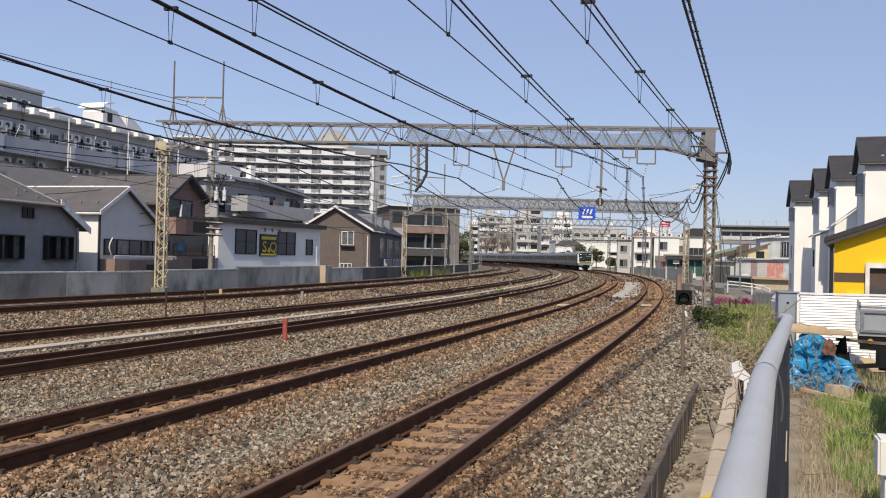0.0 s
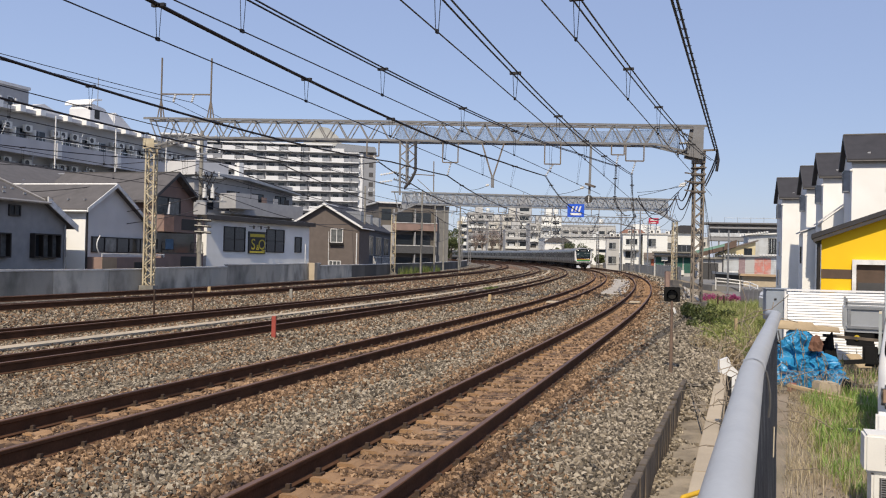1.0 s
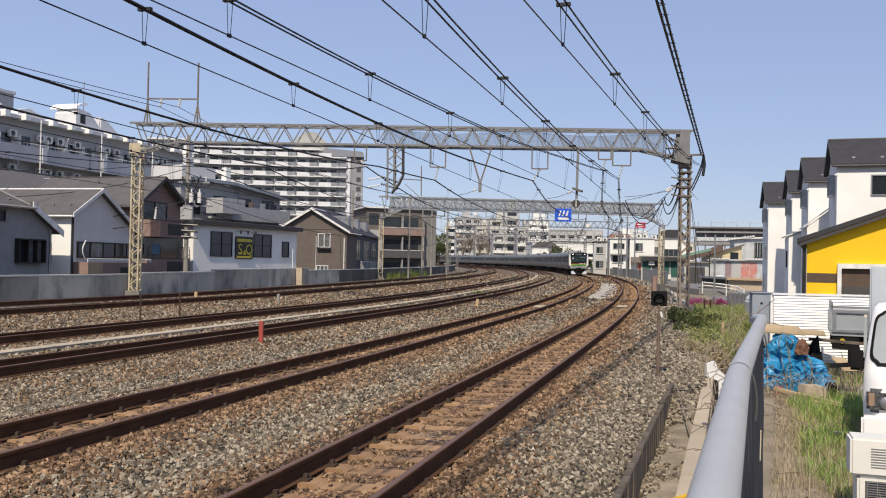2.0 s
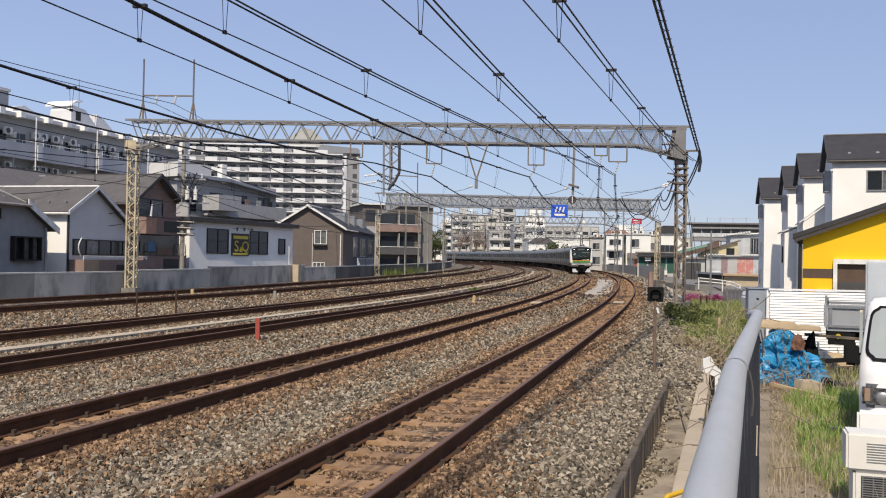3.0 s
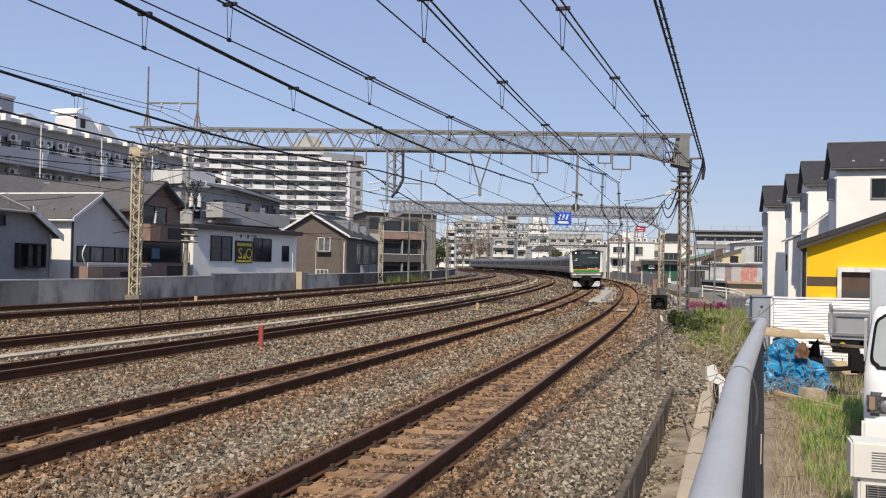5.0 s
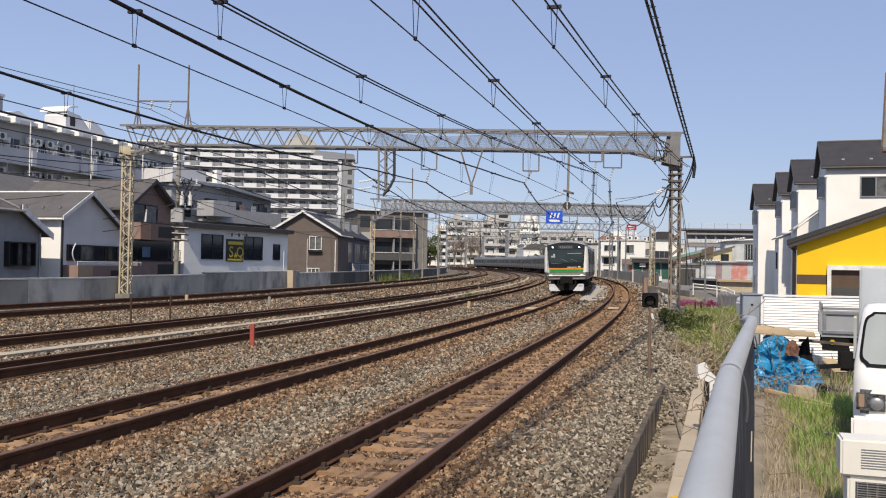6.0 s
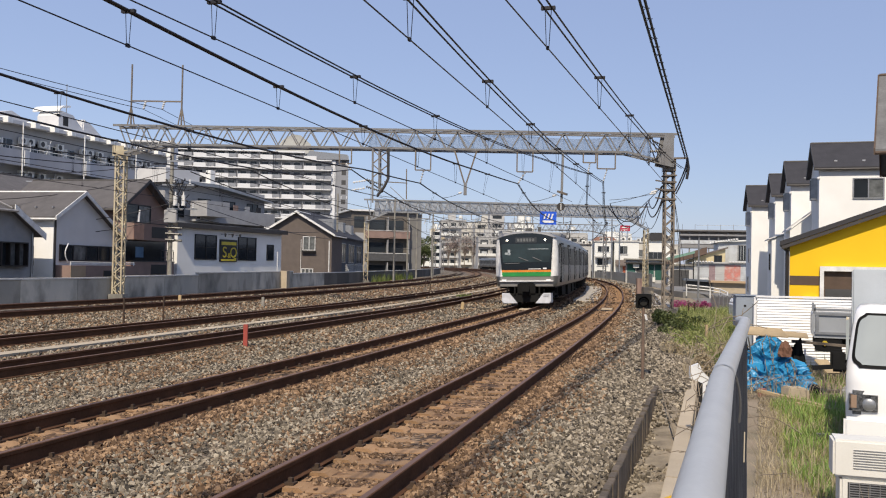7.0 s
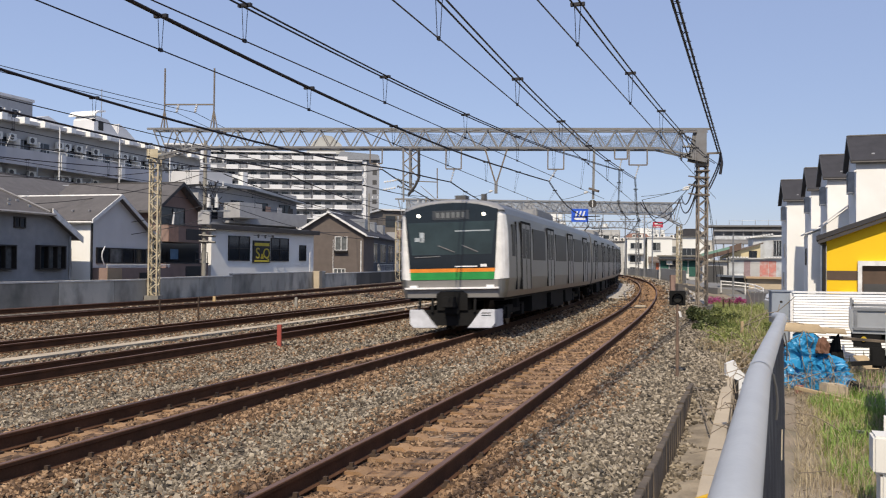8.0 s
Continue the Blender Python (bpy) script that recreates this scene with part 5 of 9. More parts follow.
    prism(bm, [(15.6, 13.6), (21.6, 13.6), (21.2, 13.9), (17.4, 15.1), (16.2, 14.8)], 4, 8)
    part("roof_house", bm, m_cold, root, "pale sloping rooftop house")
    # taller block behind
    m2 = m @ Matrix.Translation((18.4, 16, 0))
    r2 = thing("apartment_building", m2, "grey taller apartment block behind the white one", "apartment building", "apartment blocks")
    bm = bmesh.new()
    box(bm, 0, 0, -2.2, 9.6, 9, 18.8)
    part("wall", bm, m_grey, r2)
    bm = bmesh.new()
    box(bm, -0.15, -0.15, 18.8, 9.75, 9.15, 19.1)
    part("roof", bm, m_cold, r2)
    for i in range(4):
        for z in (14.0, 16.6):
            window(r2, 0.7 + i * 2, 1.5 + i * 2, z, z + 1.1, panes=1, frame_m=m_frame_wh)
            boxpart("vent_hood", (1.65 + i * 2, -0.2, z + 0.8, 1.85 + i * 2, -0.001, z + 1.0), m_frame_wh, r2)


balcony_apartments()


def tower_block():
    """A slab with white slab edges; white parapet panels alternate with rails in bays of 6.4 m."""
    m, L = span_frame((-76.7, 262.0), (-22.4, 266.0))
    root = thing("apartment_building", m, "tall white apartment slab with rows of balconies", "apartment building", "apartment blocks")
    n, h = 12, 2.9
    top = 36.3
    m_tw = mat("grey_tower_wall", (0.36, 0.365, 0.38), 0.85, var=0.08, scale=0.3, fine=4)
    m_tband = mat("white_tower_edge", (0.68, 0.69, 0.70), 0.8, var=0.08, scale=0.2, fine=3)
    # darker blue-grey: the end wall's shade is put into its colour
    m_tend = mat("shaded_end_wall", (0.27, 0.28, 0.30), 0.85, var=0.1, scale=0.3, fine=3)
    bm = bmesh.new()
    box(bm, 0, 1.9, -2.2, L, 14, top - 1.2)
    part("wall", bm, m_tw, root)
    bm = bmesh.new()
    box(bm, L - 0.1, 0.4, -2.2, L + 1.2, 3.0, top - 3.2)
    part("corner_pier", bm, m_tband, root, "white corner pier")
    bm = bmesh.new()
    box(bm, L + 1.2, 0.9, -2.2, L + 5.0, 12, top - 1.6)
    end = part("end_wall", bm, m_tend, root)
    # flat dark sheets paint the shade of the stair openings; the wall is solid
    for k in range(11):
        boxpart("stair_shade_sheet", (L + 3.0, 0.88, top - 4.6 - k * 2.9, L + 4.3, 0.898, top - 3.2 - k * 2.9), m_fan, end)
    bm = bmesh.new()
    prism(bm, [(L - 8.0, top - 3.0), (L + 5.2, top - 3.0), (L + 4.6, top - 1.4), (L - 6.6, top - 0.6)], -0.2, 12.5)
    part("roof_edge", bm, mat("blue_grey_roof", (0.24, 0.26, 0.29), 0.7), root)
    bm = bmesh.new()
    box(bm, -0.3, -0.2, top - 1.35, L - 8.0, 13, top - 0.9)
    part("roof", bm, m_tband, root)
    bm = bmesh.new()
    prism(bm, [(L - 17.5, top - 0.9), (L - 5, top - 0.9), (L - 6.5, top + 2), (L - 9.5, top + 4.6), (L - 12, top + 4.9), (L - 15, top + 3.0)], 5, 12)
    part("roof_house", bm, mat("weathered_rooftop", (0.40, 0.40, 0.37), 0.85, var=0.12, scale=0.3, fine=3), root, "grey rooftop tank house")
    meshes = {}
    for name, dims, mm in (("parapet", (0, -0.3, 0, 3.7, 0, 1.05), m_tband), ("balcony_door", (0, -0.06, 0, 1.75, 0, 2.0), m_glass), ("fin_wall", (0, 0.35, 0, 0.16, 1.9, 2.5), m_tw),
                           ("air_conditioner", (0, 1.3, 0, 0.8, 1.6, 0.6), m_acu)):
        bm = bmesh.new()
        box(bm, *dims)
        meshes[name] = mesh_of(name, bm, mm)
    bm = bmesh.new()
    box(bm, 0, -0.16, 0.1, 2.2, -0.1, 1.1)
    meshes["balcony_rail"] = mesh_of("balcony_rail", bm, mat("grey_rail_panel", (0.30, 0.31, 0.33), 0.5, 0.3, var=0.15, scale=3, fine=12))
    rng = random.Random(31)
    for f in range(n):
        z = top - 0.35 - h * (f + 1)
        bm = bmesh.new()
        box(bm, 0, -0.35, z - 0.3, L, 1.9, z)
        part("balcony_slab", bm, m_tband, root)
        for i in range(9):
            x = L - 8.2 - 6.4 * i
            if x < -1:
                continue
            bits = [("parapet", 0, 0), ("balcony_rail", 3.75, 0), ("balcony_door", 0.5, 1.88), ("balcony_door", 3.4, 1.88), ("fin_wall", -0.3, 0)]
            if rng.random() < 0.6:
                bits.append(("air_conditioner", 4.9, 0))
            for name, dx, y in bits:
                ob = new(name, meshes[name])
                ob.parent = root
                ob.matrix_basis = Matrix.Translation((x + dx, y, z))
        ob = new("balcony_rail", meshes["balcony_rail"])
        ob.parent = root
        ob.matrix_basis = Matrix.Translation((L - 2.0, 0, z))
    # nearer wing with deep white balconies and a stair strip
    m2, L2 = span_frame((-72.0, 234.0), (-62.6, 235.0))
    r2 = thing("apartment_building", m2, "white apartment wing with deep balconies beside the slab", "apartment building", "apartment blocks")
    boxpart("wall", (0, 1.8, -2.2, L2, 10, 33.0), m_tw, r2)
    boxpart("stair_strip", (L2, -0.3, -2.2, L2 + 1.3, 9, 33.6), m_tband, r2, "white stair strip")
    boxpart("roof", (-0.3, -0.4, 33.0, L2, 10.2, 33.4), m_tband, r2)
    for f in range(10):
        z = 29.2 - 2.9 * f
        boxpart("balcony_slab", (0, -0.2, z - 0.5, L2 - 0.02, 1.8, z), m_tband, r2)
        boxpart("parapet", (2.4, -0.4, z - 0.2, L2 - 0.02, -0.2, z + 0.75), m_tband, r2)
        for x in (2.7, 5.6):
            ob = new("balcony_door", meshes["balcony_door"])
            ob.parent = r2
            ob.matrix_basis = Matrix.Translation((x, 1.78, z))


tower_block()


def low_grey_apartments():
    m, L = span_frame((-20.6, 80.0), (-13.6, 92.0))
    root = thing("apartment_building", m, "grey low apartment block with laundry on its balconies", "apartment building", "apartment blocks")
    bm = bmesh.new()
    box(bm, 0, 1.2, -2.2, L, 10, 8.9)
    part("wall", bm, m_grey, root)
    bm = bmesh.new()
    prism(bm, [(-0.3, 8.9), (6.0, 8.9), (L + 0.3, 8.0), (L + 0.3, 8.2), (6.0, 9.2), (-0.3, 9.2)], 0.2, 10.2)
    part("roof", bm, m_frame_al, root)
    for f in range(3):
        z = 5.9 - 2.8 * f
        bm = bmesh.new()
        box(bm, 3.2 if f == 0 else 0, -0.1, z - 0.3, L, 1.2, z - 0.1)
        part("balcony_slab", bm, m_grey, root)
        bm = bmesh.new()
        box(bm, 3.2 if f == 0 else 0, -0.2, z - 0.35, L, -0.06, z + 0.95)
        part("parapet", bm, m_grey, root)
        for i in range(4):
            x = 0.7 + i * L / 4
            window(root, x, x + 1.7, z, z + 1.9, y=1.2, panes=2)
        for i in range(5):
            x = 4.5 + i * 1.7 + 0.3 * f
            boxpart("laundry", (x, 0.1, z + 0.5, x + 0.7, 0.13, z + 1.5), (m_white, m_frame_dk, m_redbrown, m_grey, m_frame_dk)[(i + f) % 5], root)
    bm = bmesh.new()
    box(bm, 2.2, -1.8, 6.0, 5.2, 0.2, 7.4)
    part("porch_roof", bm, m_grey, root)
    bm = bmesh.new()
    box(bm, -0.6, 0.5, 8.9, 3.6, 4, 10.2)
    part("penthouse", bm, m_cold, root)
    boxpart("chimney", (5.6, 1.0, 8.8, 6.2, 1.6, 10.6), m_white, root)


low_grey_apartments()


def utility_pole(x, y, z0, z1, label, r=0.15, arms=2, box_=False, mm=None):
    root = thing("utility_pole", Matrix.Translation((x, y, 0)), label, "pole", "poles beside the line")
    bm = bmesh.new()
    bar(bm, (0, 0, z0), (0, 0, z1), r, 10, r * 0.7)
    part("shaft", bm, mm or m_conc, root)
    for i in range(arms):
        bm = bmesh.new()
        z = z1 - 0.5 - i * 0.7
        strut(bm, (-0.9, 0, z), (0.9, 0, z), 0.08)
        arm = part("cross_arm", bm, m_frame_al, root)
        for k in (-0.8, -0.3, 0.3, 0.8):
            bm = bmesh.new()
            bar(bm, (k, 0, z + 0.04), (k, 0, z + 0.27), 0.05)
            part("insulator", bm, m_insul, arm)
    if box_:
        bm = bmesh.new()
        bar(bm, (0.35, -0.2, z1 - 3.2), (0.35, -0.2, z1 - 2.2), 0.28, 12)
        part("transformer", bm, m_grey, root)
        boxpart("cable_box", (-0.2, -0.5, z1 - 4.4, 0.35, -0.1, z1 - 3.7), m_frame_dk, root)
    return root


POLE = utility_pole(-13.47, 51.6, -2.2, 8.9, "grey concrete utility pole with transformer and wires", box_=False, arms=1)
for z, x0, x1 in ((7.56, -0.25, 1.25), (6.19, -0.5, 1.3), (4.82, -0.2, 1.5)):
    bm = bmesh.new()
    strut(bm, (x0, -0.1, z), (x1, -0.1, z), 0.09)
    arm = part("cross_arm", bm, m_frame_al, POLE)
    for k in range(4):
        x = x0 + (x1 - x0) * (k + 0.5) / 4
        bm = bmesh.new()
        insulator(bm, (x, -0.12, z + 0.05), (x, -0.12, z + 0.33), 0.07, 3)
        part("insulator", bm, m_insul if k % 2 else m_insul_dark, arm)
rng = random.Random(77)
for k in range(14):
    p, q = Vector((rng.uniform(-0.3, 0.4), -0.2, rng.uniform(5.0, 6.6))), Vector((rng.uniform(0.4, 1.6), -0.3, rng.uniform(4.9, 6.6)))
    bm = bmesh.new()
    wire_mesh(bm, span_points(p, q, rng.uniform(0.1, 0.45), 8), 0.022, 5)
    part("jumper_wire", bm, m_wire, POLE)
for x in (0.3, 0.75):
    bm = bmesh.new()
    bar(bm, (x, -0.25, 5.0), (x, -0.25, 5.6), 0.13, 10)
    bar(bm, (x, -0.25, 5.6), (x, -0.25, 5.8), 0.05, 8)
    part("cutout_switch", bm, m_insul, POLE, "white porcelain cut-out switch")
boxpart("cable_box", (-0.28, -0.45, 4.0, 0.42, -0.12, 4.75), m_grey, POLE, "grey steel cable box", bevel=0.03)
for z in (3.75, 3.4, 3.05):
    bm = bmesh.new()
    bar(bm, (-0.25, -0.15, z), (0.7, -0.2, z - 0.05), 0.07, 8)
    part("cable_splice", bm, m_insul_dark, POLE, "black cable splice")
for (x, y), h in (((-1.05, 86), 8.3), ((0.25, 96), 8.6), ((3.4, 110), 8.9), ((1.4, 108), 9.0), ((-6.31, 82.5), 8.4)):
    utility_pole(x, y, -0.3, h, "slim grey pole beside the wall", r=0.11, arms=1)
# service wires between the poles and houses
for (p, q, sag) in (((-22, 46, 3.6), (-13.2, 50, 5.0), 0.5), ((-22, 46, 2.9), (-13.2, 50, 4.2), 0.4), ((-24, 44, 4.6), (-13.2, 50, 6.8), 0.6), ((-13.2, 50, 4.6), (-6.31, 82.5, 5.0), 0.6),
                    ((-13.2, 50, 5.6), (-1.05, 86, 4.6), 1.2), ((-13.2, 50, 6.6), (-1.05, 86, 6.2), 0.9), ((-1.05, 86, 3.6), (3.4, 110, 5.6), 0.8), ((-13.2, 50, 7.3), (-26, 47, 6.5), 0.5)):
    bm = bmesh.new()
    wire_mesh(bm, span_points(p, q, sag, 16), 0.02)
    tagged(part("service_wire", bm, m_wire), "thin black service wire between poles and houses", "wire", "service wires")


# ---------------------------------------------------------------- the near side: edging, fence, yard
m_board = mat("old_sleeper_timber", (0.17, 0.135, 0.10), 0.9, var=0.3, scale=3, fine=40, bump=0.6, color2=(0.05, 0.04, 0.032), rnd=0.25)
m_pipe = mat("galvanised_pipe", (0.46, 0.475, 0.475), 0.5, 0.25, var=0.08, scale=6, fine=80, color2=(0.40, 0.415, 0.42))
# the pale upright stain streaks paint glossy highlights onto the sheeting
m_net = mat("black_fence_sheet", (0.022, 0.025, 0.033), 0.6, var=0.4, scale=5, fine=70, bump=0.5, color2=(0.05, 0.055, 0.07), stain=(0.16, 0.17, 0.18), stain_scale=9.0, stain_amt=0.45, streak=0.12)
m_net.node_tree.nodes["Principled BSDF"].inputs["Specular IOR Level"].default_value = 0.06
m_sand = mat("sandy_path", (0.36, 0.305, 0.23), 0.96, var=0.3, scale=2.5, fine=45, bump=0.8, color2=(0.22, 0.185, 0.14), stain=(0.08, 0.065, 0.05), stain_scale=3.0, stain_amt=0.6)
m_slat = mat("white_metal_slat", (0.80, 0.80, 0.79), 0.45, 0.1, var=0.03)
m_bluebox = mat("blue_grey_steel", (0.29, 0.33, 0.38), 0.5, 0.2, var=0.06)
m_yellow = mat("yellow_render", (0.80, 0.50, 0.01), 0.8, var=0.04, scale=1, fine=40)
m_kraft = mat("yellow_brown_band", (0.10, 0.065, 0.045), 0.8)
m_timber = mat("raw_timber", (0.48, 0.36, 0.21), 0.85, var=0.2, scale=2, fine=30, streak=4.0)

PX, PY = 0.332, 0.943          # direction of the edging and kerb


def edge_pt(p, d):
    return Vector((p[0] + PX * d, p[1] + PY * d, 0))


def edging():
    root = thing("edging", Matrix.Identity(4), "dark old upright timber boards that hold back the ballast", "edging")
    rng = random.Random(4)
    d = -9.0
    bm = bmesh.new()
    box(bm, 0, -0.035, -0.62, 0.235, 0.035, -0.12)
    me = mesh_of("board", bm, m_board, bevel=0.006)
    while d < 7.8:
        p = Vector((1.654 + 0.3295 * d, 7.3 + 0.944 * d, rng.uniform(-0.015, 0.015)))
        ob = new("board", me)
        ob.parent = root
        ob.matrix_basis = Matrix.Translation(p) @ Matrix.Rotation(math.atan2(0.944, 0.3295) + rng.uniform(-0.02, 0.02), 4, "Z") @ Matrix.Rotation(rng.uniform(-0.02, 0.02), 4, "X")
        d += 0.24


edging()


def path_strip():
    """Sunk path between the edging and the kerb, then the kerb."""
    bm = bmesh.new()
    n = 40
    rows_ = []
    for i in range(n + 1):
        d = -12 + i * 24 / n
        a_, b_ = Vector((1.68 + 0.3295 * d, 7.3 + 0.944 * d, 0)), edge_pt((2.38, 7.6), d)
        up = max(0, d - 5.0) * 0.09
        rows_.append([bm.verts.new((a_.x, a_.y, -0.52 + min(up, 0.28))), bm.verts.new(((a_.x + b_.x) / 2, (a_.y + b_.y) / 2, -0.49 + min(up, 0.26))), bm.verts.new((b_.x + 0.1, b_.y, -0.5 + min(up, 0.26)))])
    for r, q in zip(rows_[:-1], rows_[1:]):
        for k in (0, 1):
            bm.faces.new((r[k], r[k + 1], q[k + 1], q[k]))
    tagged(part("path", bm, m_sand), "narrow sandy path between edging boards and kerb", "path", kind="structure")
    root = thing("kerb", Matrix.Identity(4), "pale concrete kerb beams along the path", "kerb")
    for i in range(9):
        a_, b_ = edge_pt((2.32, 7.6), -8 + i * 3.0), edge_pt((2.32, 7.6), -5.02 + i * 3.0)
        boxpart("beam", (0, -0.09, -0.7, 2.98, 0.09, -0.22), m_trough, root, at=span_frame((a_.x, a_.y), (b_.x, b_.y))[0], bevel=0.01)


path_strip()

# yard under and to the right of the camera
bm = bmesh.new()
grid = []
for j in range(60):
    y = -14 + j * 0.6
    row = []
    for i in range(40):
        x = 0.02 + 0.352 * (y - 1.2) + (0.1 if y < 7 else 0.35) + (i / 39) ** 1.4 * 34
        z = -0.36 + noise.noise((x * 0.6, y * 0.6, 5.0)) * 0.05
        row.append(bm.verts.new((x, y, z)))
    grid.append(row)
for r, q in zip(grid[:-1], grid[1:]):
    for k in range(39):
        bm.faces.new((r[k], r[k + 1], q[k + 1], q[k]))
tagged(part("yard", bm, m_soil), "bare earth and grass yard behind the fence", "ground", kind="structure")

# the pipe's line: near end, slight bend, far elbow, end post
FENCE = [Vector((-0.293, -0.603, 1.443)), Vector((1.001, 2.750, 1.443)), Vector((2.259, 5.800, 1.443))]
FENCE_END = Vector((2.490, 6.500, 1.412))


def fence_at(d):
    """Place on the pipe d metres from the bend (towards the far end), and its direction."""
    a_, k_, b_ = FENCE
    v = (b_ - k_).normalized() if d >= 0 else (k_ - a_).normalized()
    return k_ + v * d, v


def pipe_fence():
    root = thing("fence", Matrix.Identity(4), "grey pipe-topped fence with black sheeting", "fence")
    end = (FENCE[2] - FENCE[1]).length
    near = -(FENCE[1] - FENCE[0]).length
    far = FENCE[2]
    bm = bmesh.new()
    k_ = FENCE[1]
    wire_mesh(bm, [FENCE[0], fence_at(-0.5)[0], fence_at(-0.12)[0], fence_at(0.12)[0], fence_at(1.5)[0], far, far.lerp(FENCE_END, 0.3), far.lerp(FENCE_END, 0.65), FENCE_END], 0.036, 24)
    part("top_pipe", bm, m_pipe, root, smooth=True)
    for d in (0.0, 1.9):
        c, v = fence_at(d)
        right = Vector((v.y, -v.x, 0))
        bm = bmesh.new()
        wire_mesh(bm, [c - v * 0.012, c + v * 0.012], 0.041, 24)
        clamp = part("clamp", bm, m_pipe, root, "thin pipe clamp")
        bm = bmesh.new()
        prev = c + right * 0.042
        for k in range(1, 5):
            cur = c + right * (0.043 + 0.012 * math.sin(k * 0.6)) - Vector((0, 0, 0.035 * k))
            bar(bm, prev, cur, 0.004, 6)
            prev = cur
        part("tie", bm, m_under2, clamp)
    # black sheeting hangs below the pipe with slight folds
    bm = bmesh.new()
    cols = []
    for i in range(70):
        d = near + (end - near) * i / 69
        base, v = fence_at(d)
        col = []
        for k in range(15):
            off = 0.0016 * k + 0.011 * math.sin(d * 16.0 + k * 0.25) + 0.006 * noise.noise((d * 3, k * 0.5, 1.0))
            col.append(bm.verts.new((base.x + v.y * off, base.y - v.x * off, max(base.z - 0.02 - k * 0.135, -0.38))))
        cols.append(col)
    for a_, b_ in zip(cols[:-1], cols[1:]):
        for k in range(14):
            bm.faces.new((a_[k], b_[k], b_[k + 1], a_[k + 1]))
    sh = part("sheeting", bm, m_net, root, "black plastic sheeting", smooth=True)
    so = sh.modifiers.new("thickness", "SOLIDIFY")
    so.thickness = 0.006
    for d in (-2.2, -0.6, 1.0, 2.6):
        c, v = fence_at(d)
        bm = bmesh.new()
        bar(bm, (c.x - 0.022, c.y + 0.009, -0.5), (c.x - 0.022, c.y + 0.009, c.z - 0.03), 0.016, 10)
        part("fence_post", bm, m_under2, root)
    bm = bmesh.new()
    bar(bm, (FENCE_END.x, FENCE_END.y, -0.5), FENCE_END, 0.03, 10)
    part("fence_post", bm, m_pipe, root)
    # dry creepers on the sheet and the end post
    rng = random.Random(5)
    bm = bmesh.new()
    for k in range(80):
        p = FENCE_END + Vector((rng.uniform(-0.3, 0.03), rng.uniform(-0.4, 0.4), rng.uniform(-1.1, -0.05)))
        v = Vector((rng.uniform(-0.12, 0.12), rng.uniform(-0.12, 0.12), rng.uniform(-0.1, 0.2)))
        for j in range(5):
            q = p + v * 0.35
            bar(bm, p, q, 0.003, 4)
            v = (v + Vector((rng.uniform(-0.2, 0.2), rng.uniform(-0.2, 0.2), rng.uniform(-0.2, 0.15)))) * 0.85
            p = q
    tagged(part("creeper", bm, mat("dry_twig", (0.27, 0.22, 0.16), 0.9)), "dry tangled creeper on the fence end", "creeper", kind="stuff")
    bm = bmesh.new()
    for k, (d, zz_, L_) in enumerate(((0.8, 0.62, 0.16), (1.9, 0.8, 0.14))):
        p, v = fence_at(d)
        p = p + Vector((v.y, -v.x, -p.z / 0.03)) * 0.03
        bar(bm, p + Vector((0, 0, zz_)), p + v * L_ * 0.6 + Vector((0, 0, zz_ + L_)), 0.003, 4)
    tagged(part("dry_stalk", bm, mat("dry_straw", (0.5, 0.44, 0.33), 0.9)), "dry pale stalks stuck to the sheeting", "grass", kind="stuff")


pipe_fence()


def dwarf_signal():
    m = Matrix.Translation((4.27, 15.7, 0)) @ Matrix.Rotation(radians(-14), 4, "Z")
    root = thing("signal", m, "black round-faced dwarf signal on a rusty post", "signal")
    bm = bmesh.new()
    bar(bm, (0, 0, -0.3), (0, 0, 0.55), 0.03, 10)
    bar(bm, (0, 0, 0.55), (0, 0, 1.12), 0.024, 10)
    part("post", bm, mat("rusty_post", (0.22, 0.15, 0.11), 0.8, 0.2, var=0.25, scale=4), root)
    bm = bmesh.new()
    box(bm, -0.14, -0.02, 1.1, 0.14, 0.14, 1.36)
    h = part("head", bm, m_under, root, "black square signal head", bevel=0.012)
    bm = bmesh.new()
    n = 20
    for i in range(n):
        w0, w1 = 2 * math.pi * i / n, 2 * math.pi * (i + 1) / n
        if math.sin((w0 + w1) / 2) < -0.6:
            continue
        for r0 in (0.095,):
            v = [bm.verts.new((r0 * math.cos(w), y, 1.225 + r0 * math.sin(w))) for w, y in ((w0, -0.02), (w1, -0.02), (w1, -0.13), (w0, -0.13))]
            bm.faces.new(v)
    part("hood", bm, m_under, h)
    bm = bmesh.new()
    bmesh.ops.create_cone(bm, cap_ends=True, segments=18, radius1=0.085, radius2=0.075, depth=0.03, matrix=Matrix.Translation((0, -0.03, 1.225)) @ Matrix.Rotation(radians(90), 4, "X"))
    part("lens", bm, mat("dark_lens", (0.03, 0.03, 0.028), 0.1), h)
    bm = bmesh.new()
    strut(bm, (0.03, -0.02, 1.0), (0.06, -0.03, 0.9), 0.03)
    part("label_tag", bm, m_frame_wh, root)


dwarf_signal()


def marker(name, p, h, w, material, label, lean=0.0):
    root = thing(name, Matrix.Translation((p[0], p[1], p[2])) @ Matrix.Rotation(lean, 4, "Y"), label, "marker post", "trackside marker posts")
    bm = bmesh.new()
    box(bm, -w / 2, -w / 2, -0.2, w / 2, w / 2, h)
    part("post", bm, material, root, bevel=w * 0.08)
    return root


